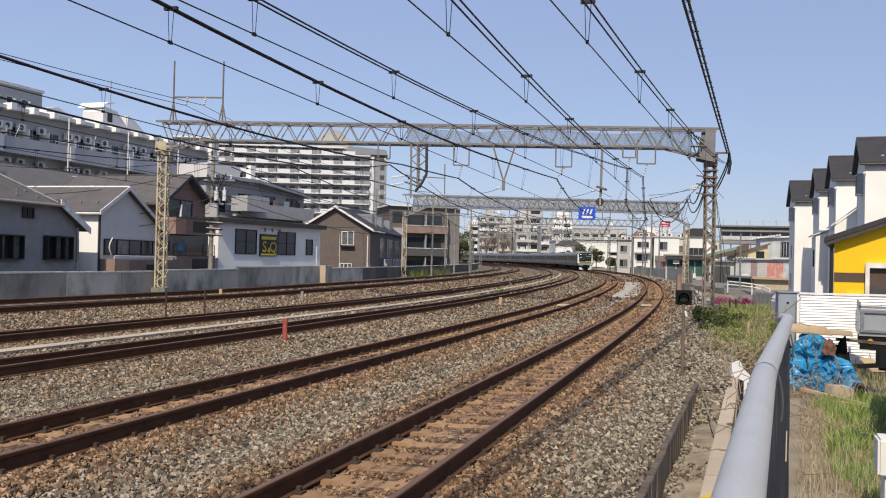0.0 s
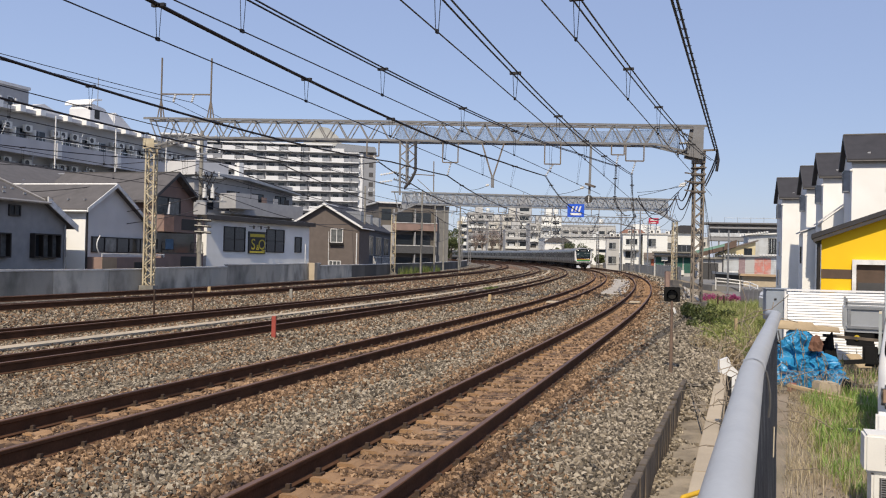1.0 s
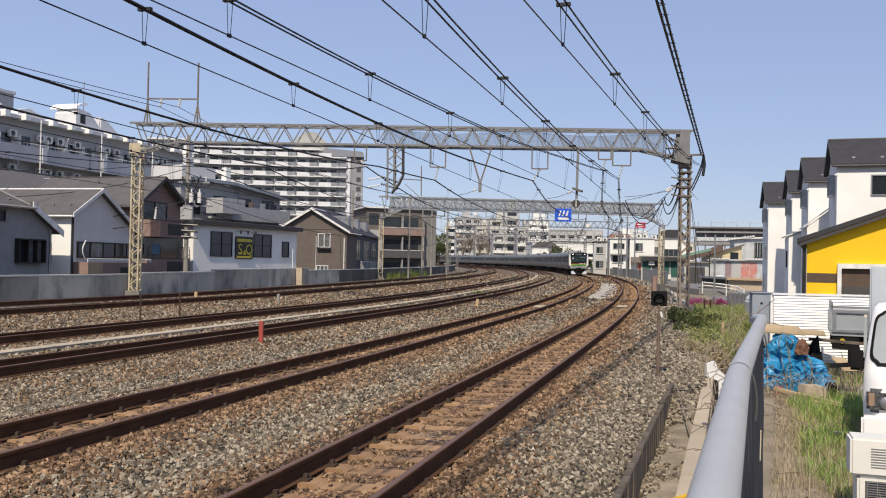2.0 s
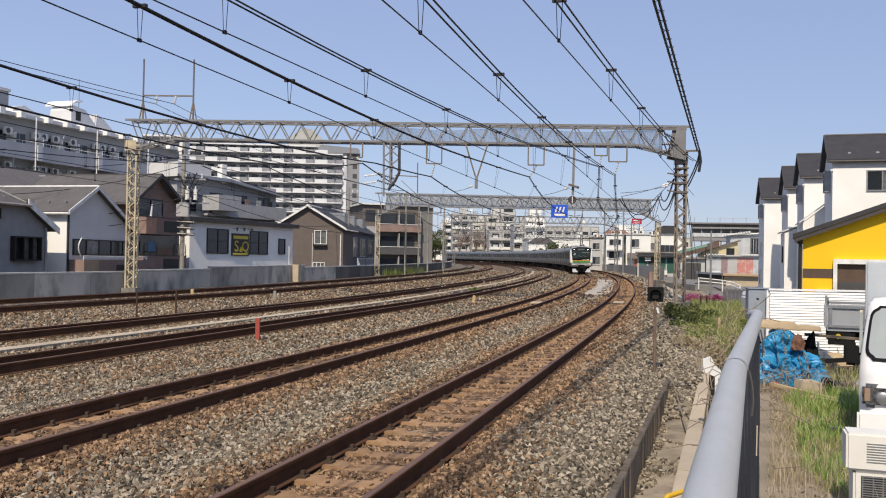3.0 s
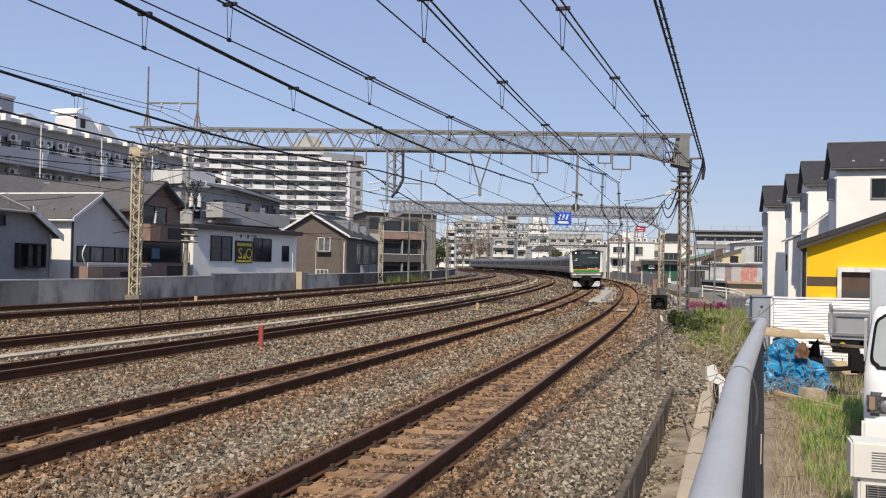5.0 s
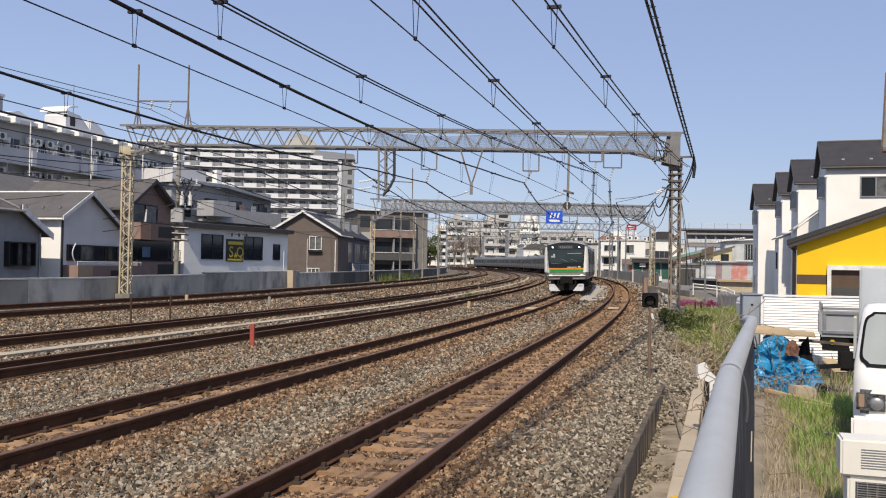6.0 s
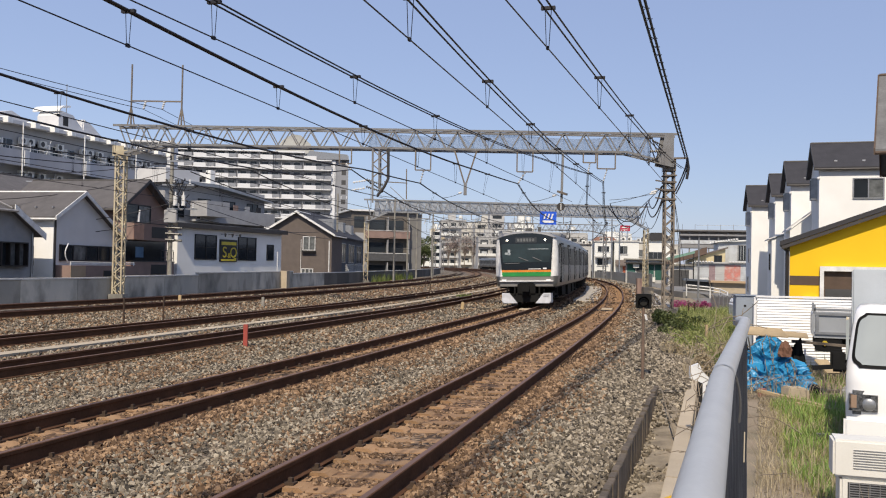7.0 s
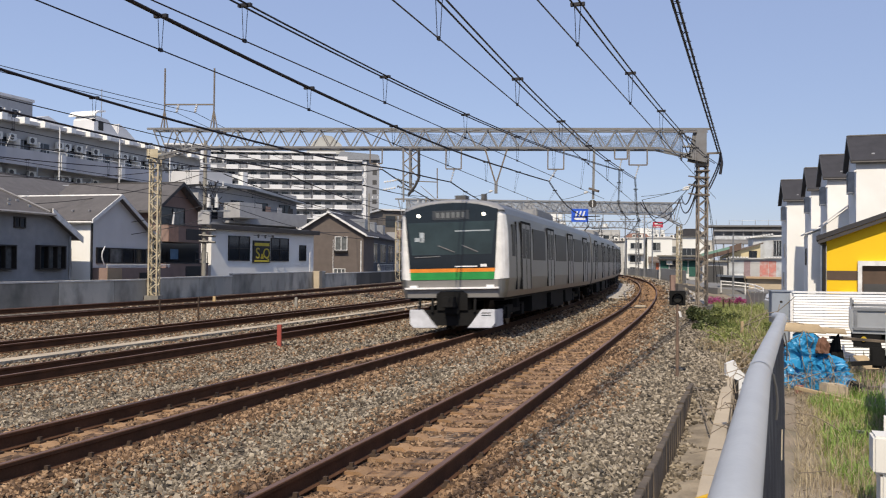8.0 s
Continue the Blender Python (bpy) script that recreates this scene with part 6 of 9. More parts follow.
m_rusty_iron = mat("rusty_iron", (0.06, 0.035, 0.022), 0.9, var=0.25, scale=6, fine=40)
m_redpost = mat("faded_red_paint", (0.36, 0.065, 0.045), 0.7, var=0.12, scale=8, fine=50)
m_peg = mat("faded_yellow_peg", (0.5, 0.36, 0.19), 0.8, var=0.15, scale=8)
marker("marker_post", (-3.72, 21.2, -0.22), 0.55, 0.1, m_redpost, "faded red square marker post in the ballast")
marker("marker_post", (2.7, 41.5, -0.25), 0.42, 0.13, m_peg, "faded yellow leaning peg between the tracks", 0.12)
marker("marker_post", (-6.35, 40.4, -0.15), 0.42, 0.12, m_conc, "grey stone boundary peg in the ballast")
marker("marker_post", (-10.0, 40.2, -0.1), 0.4, 0.13, m_peg, "pale yellow peg beside the raised track")
for x, y in ((-8.8, 28.4), (-8.1, 30.4)):
    marker("marker_post", (x, y, -0.1), 0.72, 0.05, m_rusty_iron, "thin rusty iron stake between the tracks")
marker("marker_post", (8.43, 24.44, -0.36), 0.67, 0.07, m_timber, "pale wooden stake in the weeds")
for x, y in ((12.78, 39.46), (13.09, 39.58)):
    marker("marker_post", (x, y, -0.36), 0.75, 0.06, m_rusty_iron, "thin dark stake in the grass")
for s, off in ((95, 5.9), (99, 5.9), (108, 6.2), (60, 14.3), (62, 14.3), (88, 9.9), (91, 10.2)):
    p, _ = on_line(s, off)
    marker("marker_post", (p.x, p.y, p.z - 0.3), 0.95, 0.06, m_rusty_iron, "thin rusty iron stake between the tracks")
p, _ = on_line(58.5, 14.0)
marker("marker_post", (p.x, p.y, -0.2), 0.45, 0.25, m_dark_steel, "low rusty trackside box on a stem")
for s, off in ((34.5, 3.629), (37, 0.0)):
    p, th = on_line(s, off, -0.17)
    r = thing("track_magnet", Matrix.Translation(p) @ Matrix.Rotation(-th, 4, "Z"), "flat pale train-control beacon between the rails", "beacon", "beacons")
    boxpart("plate", (-0.25, -0.5, 0, 0.25, 0.5, 0.07), m_trough, r, bevel=0.01)
# cable run across the ballast
for s0 in (36.2,):
    bm = bmesh.new()
    pts = []
    for i in range(30):
        u_ = 7.2 - i * 0.34
        p, _ = on_line(s0 + 1.2 * math.sin(i * 0.35) * 0.3, u_, bed_z(-u_) + 0.04 if u_ > -2.3 else -0.15)
        pts.append(p)
    wire_mesh(bm, pts, 0.03, 6)
    tagged(part("signal_cable", bm, m_wire), "black cable laid across the ballast", "cable")


def white_tag_post():
    root = thing("cable_marker", Matrix.Translation((3.62, 10.7, -0.3)), "white angled cable marker on the kerb", "marker")
    bm = bmesh.new()
    box(bm, -0.03, -0.03, 0, 0.03, 0.03, 0.75)
    part("stem", bm, m_frame_dk, root)
    bm = bmesh.new()
    prism(bm, [(-0.13, 0.78), (-0.13, 0.92), (-0.03, 0.96), (0.02, 0.86), (0.13, 0.76), (0.13, 0.5), (0.02, 0.5), (0.02, 0.72)], -0.04, 0.03)
    p_ = part("plate", bm, m_frame_wh, root, "white folded plate")
    boxpart("mark", (0.06, -0.045, 0.62, 0.08, -0.0405, 0.7), m_frame_dk, p_)


white_tag_post()
bm = bmesh.new()
pts = [Vector((1.95, 7.0, -0.45)), Vector((1.98, 7.1, -0.2)), Vector((2.08, 7.2, -0.12)), Vector((2.25, 7.3, -0.1)), Vector((2.6, 7.5, -0.1))]
wire_mesh(bm, pts, 0.022, 8)
tagged(part("conduit", bm, mat("yellow_conduit", (0.6, 0.36, 0.02), 0.5), smooth=True), "bent yellow plastic conduit by the kerb", "conduit")
bm = bmesh.new()
for p, q in (((3.75, 11.2, -0.42), (4.2, 14.9, 0.02)), ((3.6, 11.6, -0.4), (4.3, 14.7, -0.15)), ((3.25, 13.8, -0.3), (3.7, 12.0, 0.1)), ((1.75, 7.9, -0.3), (1.4, 8.2, 0.15))):
    bar(bm, p, q, 0.012, 5, 0.004)
tagged(part("dead_branch", bm, mat("dry_twig", (0.27, 0.22, 0.16), 0.9)), "dry fallen branches across the path", "branch", kind="stuff")
boxpart("orange_cap", (4.27, 14.6, -0.34, 4.35, 14.67, -0.22), mat("orange_plastic", (0.55, 0.15, 0.07), 0.5), None, bevel=0.02)
tagged(bpy.data.objects["orange_cap"], "small orange plastic cap on the edging", "cap")


# ---------------------------------------------------------------- yard things
def louver_fence():
    m, L = span_frame((7.75, 19.3), (16.5, 18.2))
    root = thing("louver_fence", m, "white horizontal louver fence behind the rubbish", "fence")
    bm = bmesh.new()
    prism(bm, [(0, 0), (2.14, 0), (2.14, 0.056), (0, 0.056)], -0.008, 0.008)
    bmesh.ops.rotate(bm, verts=bm.verts[:], cent=(0, 0, 0.03), matrix=Matrix.Rotation(radians(-20), 3, "X"))
    slat = mesh_of("slat", bm, m_slat)
    for k in range(4):
        boxpart("fence_post", (k * 2.2 - 0.03, 0.03, -0.4, k * 2.2 + 0.03, 0.09, 1.24), m_slat, root)
        for i in range(24):
            ob = new("slat", slat)
            ob.parent = root
            ob.matrix_basis = Matrix.Translation((k * 2.2 + 0.03, 0, -0.22 + i * 0.0605))
        boxpart("top_rail", (k * 2.2, -0.03, 1.24, k * 2.2 + 2.19, 0.06, 1.28), m_slat, root)


louver_fence()


def steel_cabinet():
    m, _ = span_frame((7.42, 19.6), (7.92, 19.5))
    root = thing("cabinet", m, "blue-grey steel cabinet on a stand", "cabinet")
    boxpart("body", (0, 0, 0.58, 0.5, 0.4, 1.26), m_bluebox, root, bevel=0.012)
    boxpart("stand", (0.22, 0.1, -0.4, 0.5, 0.35, 0.58), m_bluebox, root)
    boxpart("latch", (0.17, -0.012, 1.02, 0.22, -0.001, 1.06), m_frame_dk, root)
    boxpart("lid", (-0.02, -0.03, 1.26, 0.52, 0.42, 1.28), m_bluebox, root)


steel_cabinet()


def crumpled(name, center, size, seed, material, rough=0.35, seg=40):
    """A heap under a sheet: a dome with sharp folds, resting on the ground."""
    bm = bmesh.new()
    bmesh.ops.create_uvsphere(bm, u_segments=seg, v_segments=seg // 2, radius=1.0)
    for v in bm.verts:
        d = v.co.copy()
        a_ = noise.turbulence(d * 1.7 + Vector((seed, 0, 0)), 4, True, noise_basis="PERLIN_ORIGINAL")
        b_ = abs(noise.noise(d * 5.0 + Vector((0, seed, 0)))) * 0.35 + abs(noise.noise(d * 11.0 + Vector((seed, 0, 3)))) * 0.16
        k = 0.75 + rough * a_ - b_ * 0.6
        v.co = Vector((d.x * k * size[0], d.y * k * size[1], max(d.z * k * size[2], -0.05)))
    ob = part(name, bm, material, at=Matrix.Translation(center))
    return ob


m_tarp = mat("blue_tarpaulin", (0.012, 0.18, 0.37), 0.4, var=0.15, scale=4, fine=60, color2=(0.02, 0.26, 0.49))


def tarp(center, size, seed):
    """A slumped sheet over a heap, crumpled into folds of a hand's to an arm's length."""
    bm = bmesh.new()
    nu, nv = 170, 60
    rows_ = []
    off = Vector((seed, seed * 0.37, 0))
    for j in range(nv + 1):
        v = j / nv
        row = []
        for i in range(nu):
            a_ = 2 * math.pi * i / nu
            c_, s_ = math.cos(a_), math.sin(a_)
            lobe = 1 + 0.14 * math.sin(a_ * 2 + seed) + 0.1 * math.sin(a_ * 3 + seed * 2.3)
            p = Vector((c_ * v ** 0.8 * lobe * size[0], s_ * v ** 0.8 * lobe * size[1], (1 - v ** 1.7) * size[2]))
            warp = noise.noise_vector(p * 4.0 + off) * 0.12
            q = p + warp
            fold = abs(noise.noise(q * 4.5 + off)) * 0.2 + abs(noise.noise(q * 9.5 + off * 2)) * 0.12 + abs(noise.noise(q * 21.0 + off)) * 0.045
            out = Vector((c_, s_, 0.35)) * min(1, 0.3 + v * 2)
            p = p + out * (0.09 - fold)
            row.append(bm.verts.new((p.x + size[0] * 0.2 * (v - 0.4), p.y, max(p.z, -0.04))))
        rows_.append(row)
    for r_, q in zip(rows_[:-1], rows_[1:]):
        for i in range(nu):
            bm.faces.new((r_[i], r_[(i + 1) % nu], q[(i + 1) % nu], q[i]))
    lines = [[rows_[j][(i0 + int(j * drift)) % nu].co + Vector((0, -0.012, 0.012)) for j in range(3, nv + 1, 2)] for i0, drift in ((95, 0.4), (118, 0.1), (140, -0.5))]
    hem = [v.co + Vector((0, -0.006, 0.01)) for v in rows_[-2]]
    ob = part("tarpaulin", bm, m_tarp, at=Matrix.Translation(center))
    for pts in lines:
        bm = bmesh.new()
        for p, q in zip(pts[:-1], pts[1:]):
            bar(bm, p, q, 0.007, 5)
        part("rope", bm, mat("dry_twig", (0.27, 0.22, 0.16), 0.9), ob, "thin pale rope")
    bm = bmesh.new()
    for p, q in zip(hem, hem[1:] + hem[:1]):
        bar(bm, p, q, 0.009, 5)
    part("hem", bm, m_tarp, ob)
    return ob


tagged(tarp((6.58, 15.75, -0.34), (0.46, 0.4, 1.0), 3.1), "crumpled bright blue tarpaulin over a rubbish heap", "tarpaulin")
tagged(tarp((6.88, 15.5, -0.35), (0.36, 0.32, 0.62), 8.4), "crumpled blue tarpaulin end on the ground", "tarpaulin")
tagged(crumpled("rubbish_sack", (6.72, 15.42, 0.36), (0.14, 0.12, 0.25), 5.0, mat("rusty_sack", (0.16, 0.075, 0.045), 0.8), 0.4, 24), "small rusty brown bundle on the tarpaulin", "sack")
tagged(crumpled("rubbish_sack", (7.25, 16.1, -0.32), (0.24, 0.22, 0.95), 2.0, m_under, 0.3, 24), "tall black rubbish sack behind the tarpaulin", "sack")
tagged(crumpled("rubbish_sack", (7.1, 15.05, -0.34), (0.16, 0.14, 0.26), 6.0, m_under, 0.3, 24), "black rubbish bag in front of the tarpaulin", "sack")
tagged(crumpled("rubbish_sack", (6.3, 16.2, -0.32), (0.4, 0.3, 0.85), 4.0, mat("dark_rubbish", (0.05, 0.042, 0.035), 0.9, var=0.3), 0.4, 32), "dark rubbish sack under the plywood sheets", "sack")
rng = random.Random(12)
bm = bmesh.new()
for k in range(45):
    p = Vector((rng.uniform(5.9, 7.5), rng.uniform(14.7, 15.5), rng.uniform(-0.32, 0.05)))
    a0 = rng.uniform(0, 6.28)
    v = Vector((math.cos(a0), math.sin(a0) * 0.5, rng.uniform(-0.1, 0.5))).normalized() * rng.uniform(0.03, 0.08)
    for j in range(6):
        q = p + v
        bar(bm, p, q, 0.004, 4)
        v = v + Vector((rng.uniform(-0.02, 0.02), rng.uniform(-0.02, 0.02), -0.018))
        p = q
tagged(part("dry_twigs", bm, mat("dry_twig", (0.27, 0.22, 0.16), 0.9)), "dry bent twigs round the tarpaulin", "twigs", kind="stuff")
for i, (x, y, z, L_, w, rz, rx) in enumerate(((6.18, 16.0, 0.72, 0.75, 0.5, -8, 14), (6.62, 16.1, 0.68, 0.75, 0.4, -20, 8), (7.45, 15.6, 0.12, 0.42, 0.34, 35, 40))):
    r = thing("plywood_sheet", pose(x, y, z, rx, 3, rz), "loose pale plywood sheet on the rubbish heap", "plywood", "plywood sheets")
    boxpart("sheet", (0, -w / 2, 0, L_, w / 2, 0.02), m_timber, r)
for i, (x, y, z, L_, rz, ry) in enumerate(((6.05, 14.9, -0.25, 1.25, -62, 4), (6.2, 13.8, -0.3, 0.6, -50, 3), (7.2, 16.2, 0.5, 1.0, -4, 4), (7.3, 15.0, -0.26, 1.3, 6, 0), (7.9, 15.4, -0.14, 1.3, 2, 0), (8.3, 15.0, -0.26, 1.2, -12, 0))):
    r = thing("plank", pose(x, y, z, 0, ry, rz), "weathered loose timber plank on the ground", "plank", "loose planks")
    boxpart("timber", (0, -0.05, 0, L_, 0.05, 0.05), m_timber if i < 2 else m_board, r, bevel=0.004)
for x, y, sx, sz, mm, lb in ((6.6, 14.7, 0.2, 0.2, m_trough, "pale concrete block in the grass"), (7.9, 14.9, 0.4, 0.14, m_conc, "grey concrete block in the grass"), (8.5, 15.4, 0.3, 0.2, m_board, "dark timber offcut in the grass"),
                            (5.5, 11.2, 0.22, 0.08, m_conc, "grey stone on the bare earth"), (9.3, 16.4, 0.3, 0.22, m_frame_wh, "white plastic crate in the grass"), (6.18, 15.1, 0.08, 0.12, mat("faded_pink_bag", (0.42, 0.17, 0.13), 0.7), "faded pink bag beside the tarpaulin")):
    bm = bmesh.new()
    box(bm, -sx, -sx * 0.6, -0.1, sx, sx * 0.6, sz)
    for v in bm.verts:
        v.co += Vector((random.uniform(-0.04, 0.04), random.uniform(-0.04, 0.04), random.uniform(-0.03, 0.03)))
    tagged(part("block", bm, mm, at=pose(x, y, -0.33, 0, 0, random.uniform(-40, 40)), bevel=0.02), lb, "rubble", "rubble in the yard")


def big_ac_unit():
    m, _ = span_frame((3.70, 7.5), (4.50, 7.21), -0.08)
    root = thing("air_conditioner", m, "white discarded air conditioner units stacked on the ground", "air conditioner")
    bm = bmesh.new()
    box(bm, 0, 0, 0.12, 0.85, 0.32, 0.44)
    a_ = part("casing", bm, m_acu, root, "white upper casing", bevel=0.02)
    for i in range(8):
        boxpart("louver", (0.16, -0.006, 0.2 + i * 0.022, 0.8, 0.004, 0.207 + i * 0.022), m_frame_al, a_)
    bm = bmesh.new()
    box(bm, 0.06, 0.02, -0.4, 0.9, 0.34, 0.12)
    b_ = part("casing", bm, m_acu, root, "white lower casing with grille", bevel=0.02)
    bm = bmesh.new()
    for i in range(22):
        box(bm, 0.13, 0.008, -0.35 + i * 0.02, 0.85, 0.018, -0.344 + i * 0.02)
    for i in range(10):
        box(bm, 0.13 + i * 0.08, 0.006, -0.36, 0.136 + i * 0.08, 0.018, 0.08)
    part("grille", bm, m_frame_al, b_)
    boxpart("grille_back", (0.12, 0.0185, -0.36, 0.86, 0.0195, 0.08), m_fan, b_)


big_ac_unit()
m_truck = mat("white_truck_paint", (0.80, 0.80, 0.79), 0.25, var=0.02)
# pale base colour paints the reflected sky into the vehicle windows
m_truckglass = mat("sky_pale_vehicle_glass", (0.40, 0.44, 0.44), 0.05, var=0.2, scale=2, fine=4)
m_bed = mat("grey_truck_bed", (0.33, 0.35, 0.37), 0.5, 0.25, var=0.06)


def wheel(root, x, y, z, r=0.27, w=0.16):
    bm = bmesh.new()
    bar(bm, (x - w / 2, y, z), (x + w / 2, y, z), r, 24)
    t_ = part("wheel", bm, m_under, root, "black tyre")
    bm = bmesh.new()
    bar(bm, (x - w / 2 - 0.006, y, z), (x + w / 2 + 0.006, y, z), r * 0.6, 16)
    part("rim", bm, m_bed, t_)


def kei_truck():
    """A small white truck, its cab towards the camera; x across, y back."""
    m = Matrix.Translation((5.05, 9.95, -0.36)) @ Matrix.Rotation(radians(-27), 4, "Z")
    root = thing("truck", m, "small white cab-over truck with a box body", "truck", "parked trucks")
    w = 1.42
    levels = [(0.28, 0.03, 0.69), (0.36, 0.0, 0.705), (0.62, 0.0, 0.712), (0.9, 0.012, 0.712), (1.0, 0.035, 0.708), (1.08, 0.085, 0.70), (1.3, 0.20, 0.672), (1.5, 0.305, 0.645), (1.66, 0.39, 0.62), (1.72, 0.45, 0.60), (1.765, 0.56, 0.56), (1.78, 0.72, 0.5)]

    def front(z):
        for (z0, f0, w0), (z1, f1, w1) in zip(levels[:-1], levels[1:]):
            if z0 <= z <= z1:
                k = (z - z0) / (z1 - z0)
                return f0 + (f1 - f0) * k, w0 + (w1 - w0) * k
        return levels[-1][1:]

    bm = bmesh.new()
    rings = []
    across = [-1, -0.985, -0.95, -0.88, -0.75, -0.5, 0, 0.5, 0.75, 0.88, 0.95, 0.985, 1]
    for z, f, hw in levels:
        ring = [bm.verts.new((w / 2 + a_ * hw, f + 0.17 * abs(a_) ** 9, z)) for a_ in across]
        ring += [bm.verts.new((w / 2 + hw, 0.8, z)), bm.verts.new((w / 2 + hw * 0.99, 1.3, z)), bm.verts.new((w / 2 - hw * 0.99, 1.3, z)), bm.verts.new((w / 2 - hw, 0.8, z))]
        rings.append(ring)
    for r0, r1 in zip(rings[:-1], rings[1:]):
        n = len(r0)
        for i in range(n):
            bm.faces.new((r0[i], r0[(i + 1) % n], r1[(i + 1) % n], r1[i]))
    bm.faces.new(rings[0][::-1])
    bm.faces.new(rings[-1])
    body = part("cab", bm, m_truck, root, smooth=True)
    # windscreen with rounded corners laid on the sloping front
    for name, z0, z1, u_, mm, lift in (("windscreen_seal", 1.065, 1.685, 0.95, m_under, 0.008), ("windscreen", 1.1, 1.655, 0.905, m_truckglass, 0.014)):
        bm = bmesh.new()
        rows_ = []
        for j in range(25):
            v = j / 24
            z = z0 + (z1 - z0) * v
            f, hw = front(z)
            half = u_ * max(0.0, 1 - abs(2 * v - 1) ** 7) ** (1 / 7) if 0 < j < 24 else u_ * 0.86
            rows_.append([bm.verts.new((w / 2 + half * (k / 10 - 1) * hw, f + 0.17 * abs(half * (k / 10 - 1)) ** 9 - lift, z + lift * 0.5)) for k in range(21)])
        for r0, r1 in zip(rows_[:-1], rows_[1:]):
            for k in range(20):
                bm.faces.new((r0[k], r0[k + 1], r1[k + 1], r1[k]))
        part(name, bm, mm, body, smooth=True)
    for x in (0.2, w - 0.2):
        bm = bmesh.new()
        box(bm, x - 0.17, -0.02, 0.55, x + 0.17, 0.16, 0.82)
        hl = part("headlight", bm, mat("headlight_lens", (0.22, 0.225, 0.23), 0.06, 0.3, var=0.5, scale=25, fine=90), root, "clear headlight", bevel=0.04)
        bm = bmesh.new()
        bmesh.ops.create_uvsphere(bm, u_segments=16, v_segments=8, radius=0.075, matrix=Matrix.Translation((x + 0.04, -0.015, 0.67)) @ Matrix.Diagonal((1, 0.35, 1, 1)))
        part("reflector", bm, m_frame_al, hl, smooth=True)
        boxpart("indicator", (x - 0.15, -0.026, 0.62, x - 0.08, -0.012, 0.78), mat("amber_lens", (0.35, 0.24, 0.17), 0.15), hl, bevel=0.01)
    boxpart("bumper", (-0.02, -0.06, 0.26, w + 0.02, 0.06, 0.52), m_truck, root, bevel=0.03)
    boxpart("grille", (0.45, -0.012, 0.62, w - 0.45, 0.01, 0.74), m_under, root)
    bm = bmesh.new()
    box(bm, -0.17, 0.16, 1.0, -0.01, 0.24, 1.26)
    mir = part("mirror", bm, m_under, root, "black door mirror", bevel=0.03)
    bm = bmesh.new()
    strut(bm, (-0.06, 0.2, 1.05), (0.06, 0.4, 1.0), 0.035)
    strut(bm, (-0.36, 0.2, 1.03), (-0.1, 0.2, 1.06), 0.05)
    part("mirror_arm", bm, m_under, mir)
    boxpart("door_window", (-0.004, 0.5, 1.12, 0.03, 1.2, 1.6), m_truckglass, root)
    boxpart("box_body", (0.06, 1.38, 0.62, w + 0.02, 3.3, 2.2), mat("pale_blue_grey_box", (0.46, 0.5, 0.53), 0.5, 0.1, var=0.05), root, "pale grey cargo box", bevel=0.02)
    boxpart("chassis", (0.2, 1.3, 0.4, w - 0.2, 3.2, 0.62), m_under, root)
    for x, y in ((0.12, 0.75), (w - 0.12, 0.75), (0.12, 2.7), (w - 0.12, 2.7)):
        wheel(root, x, y, 0.27)


kei_truck()


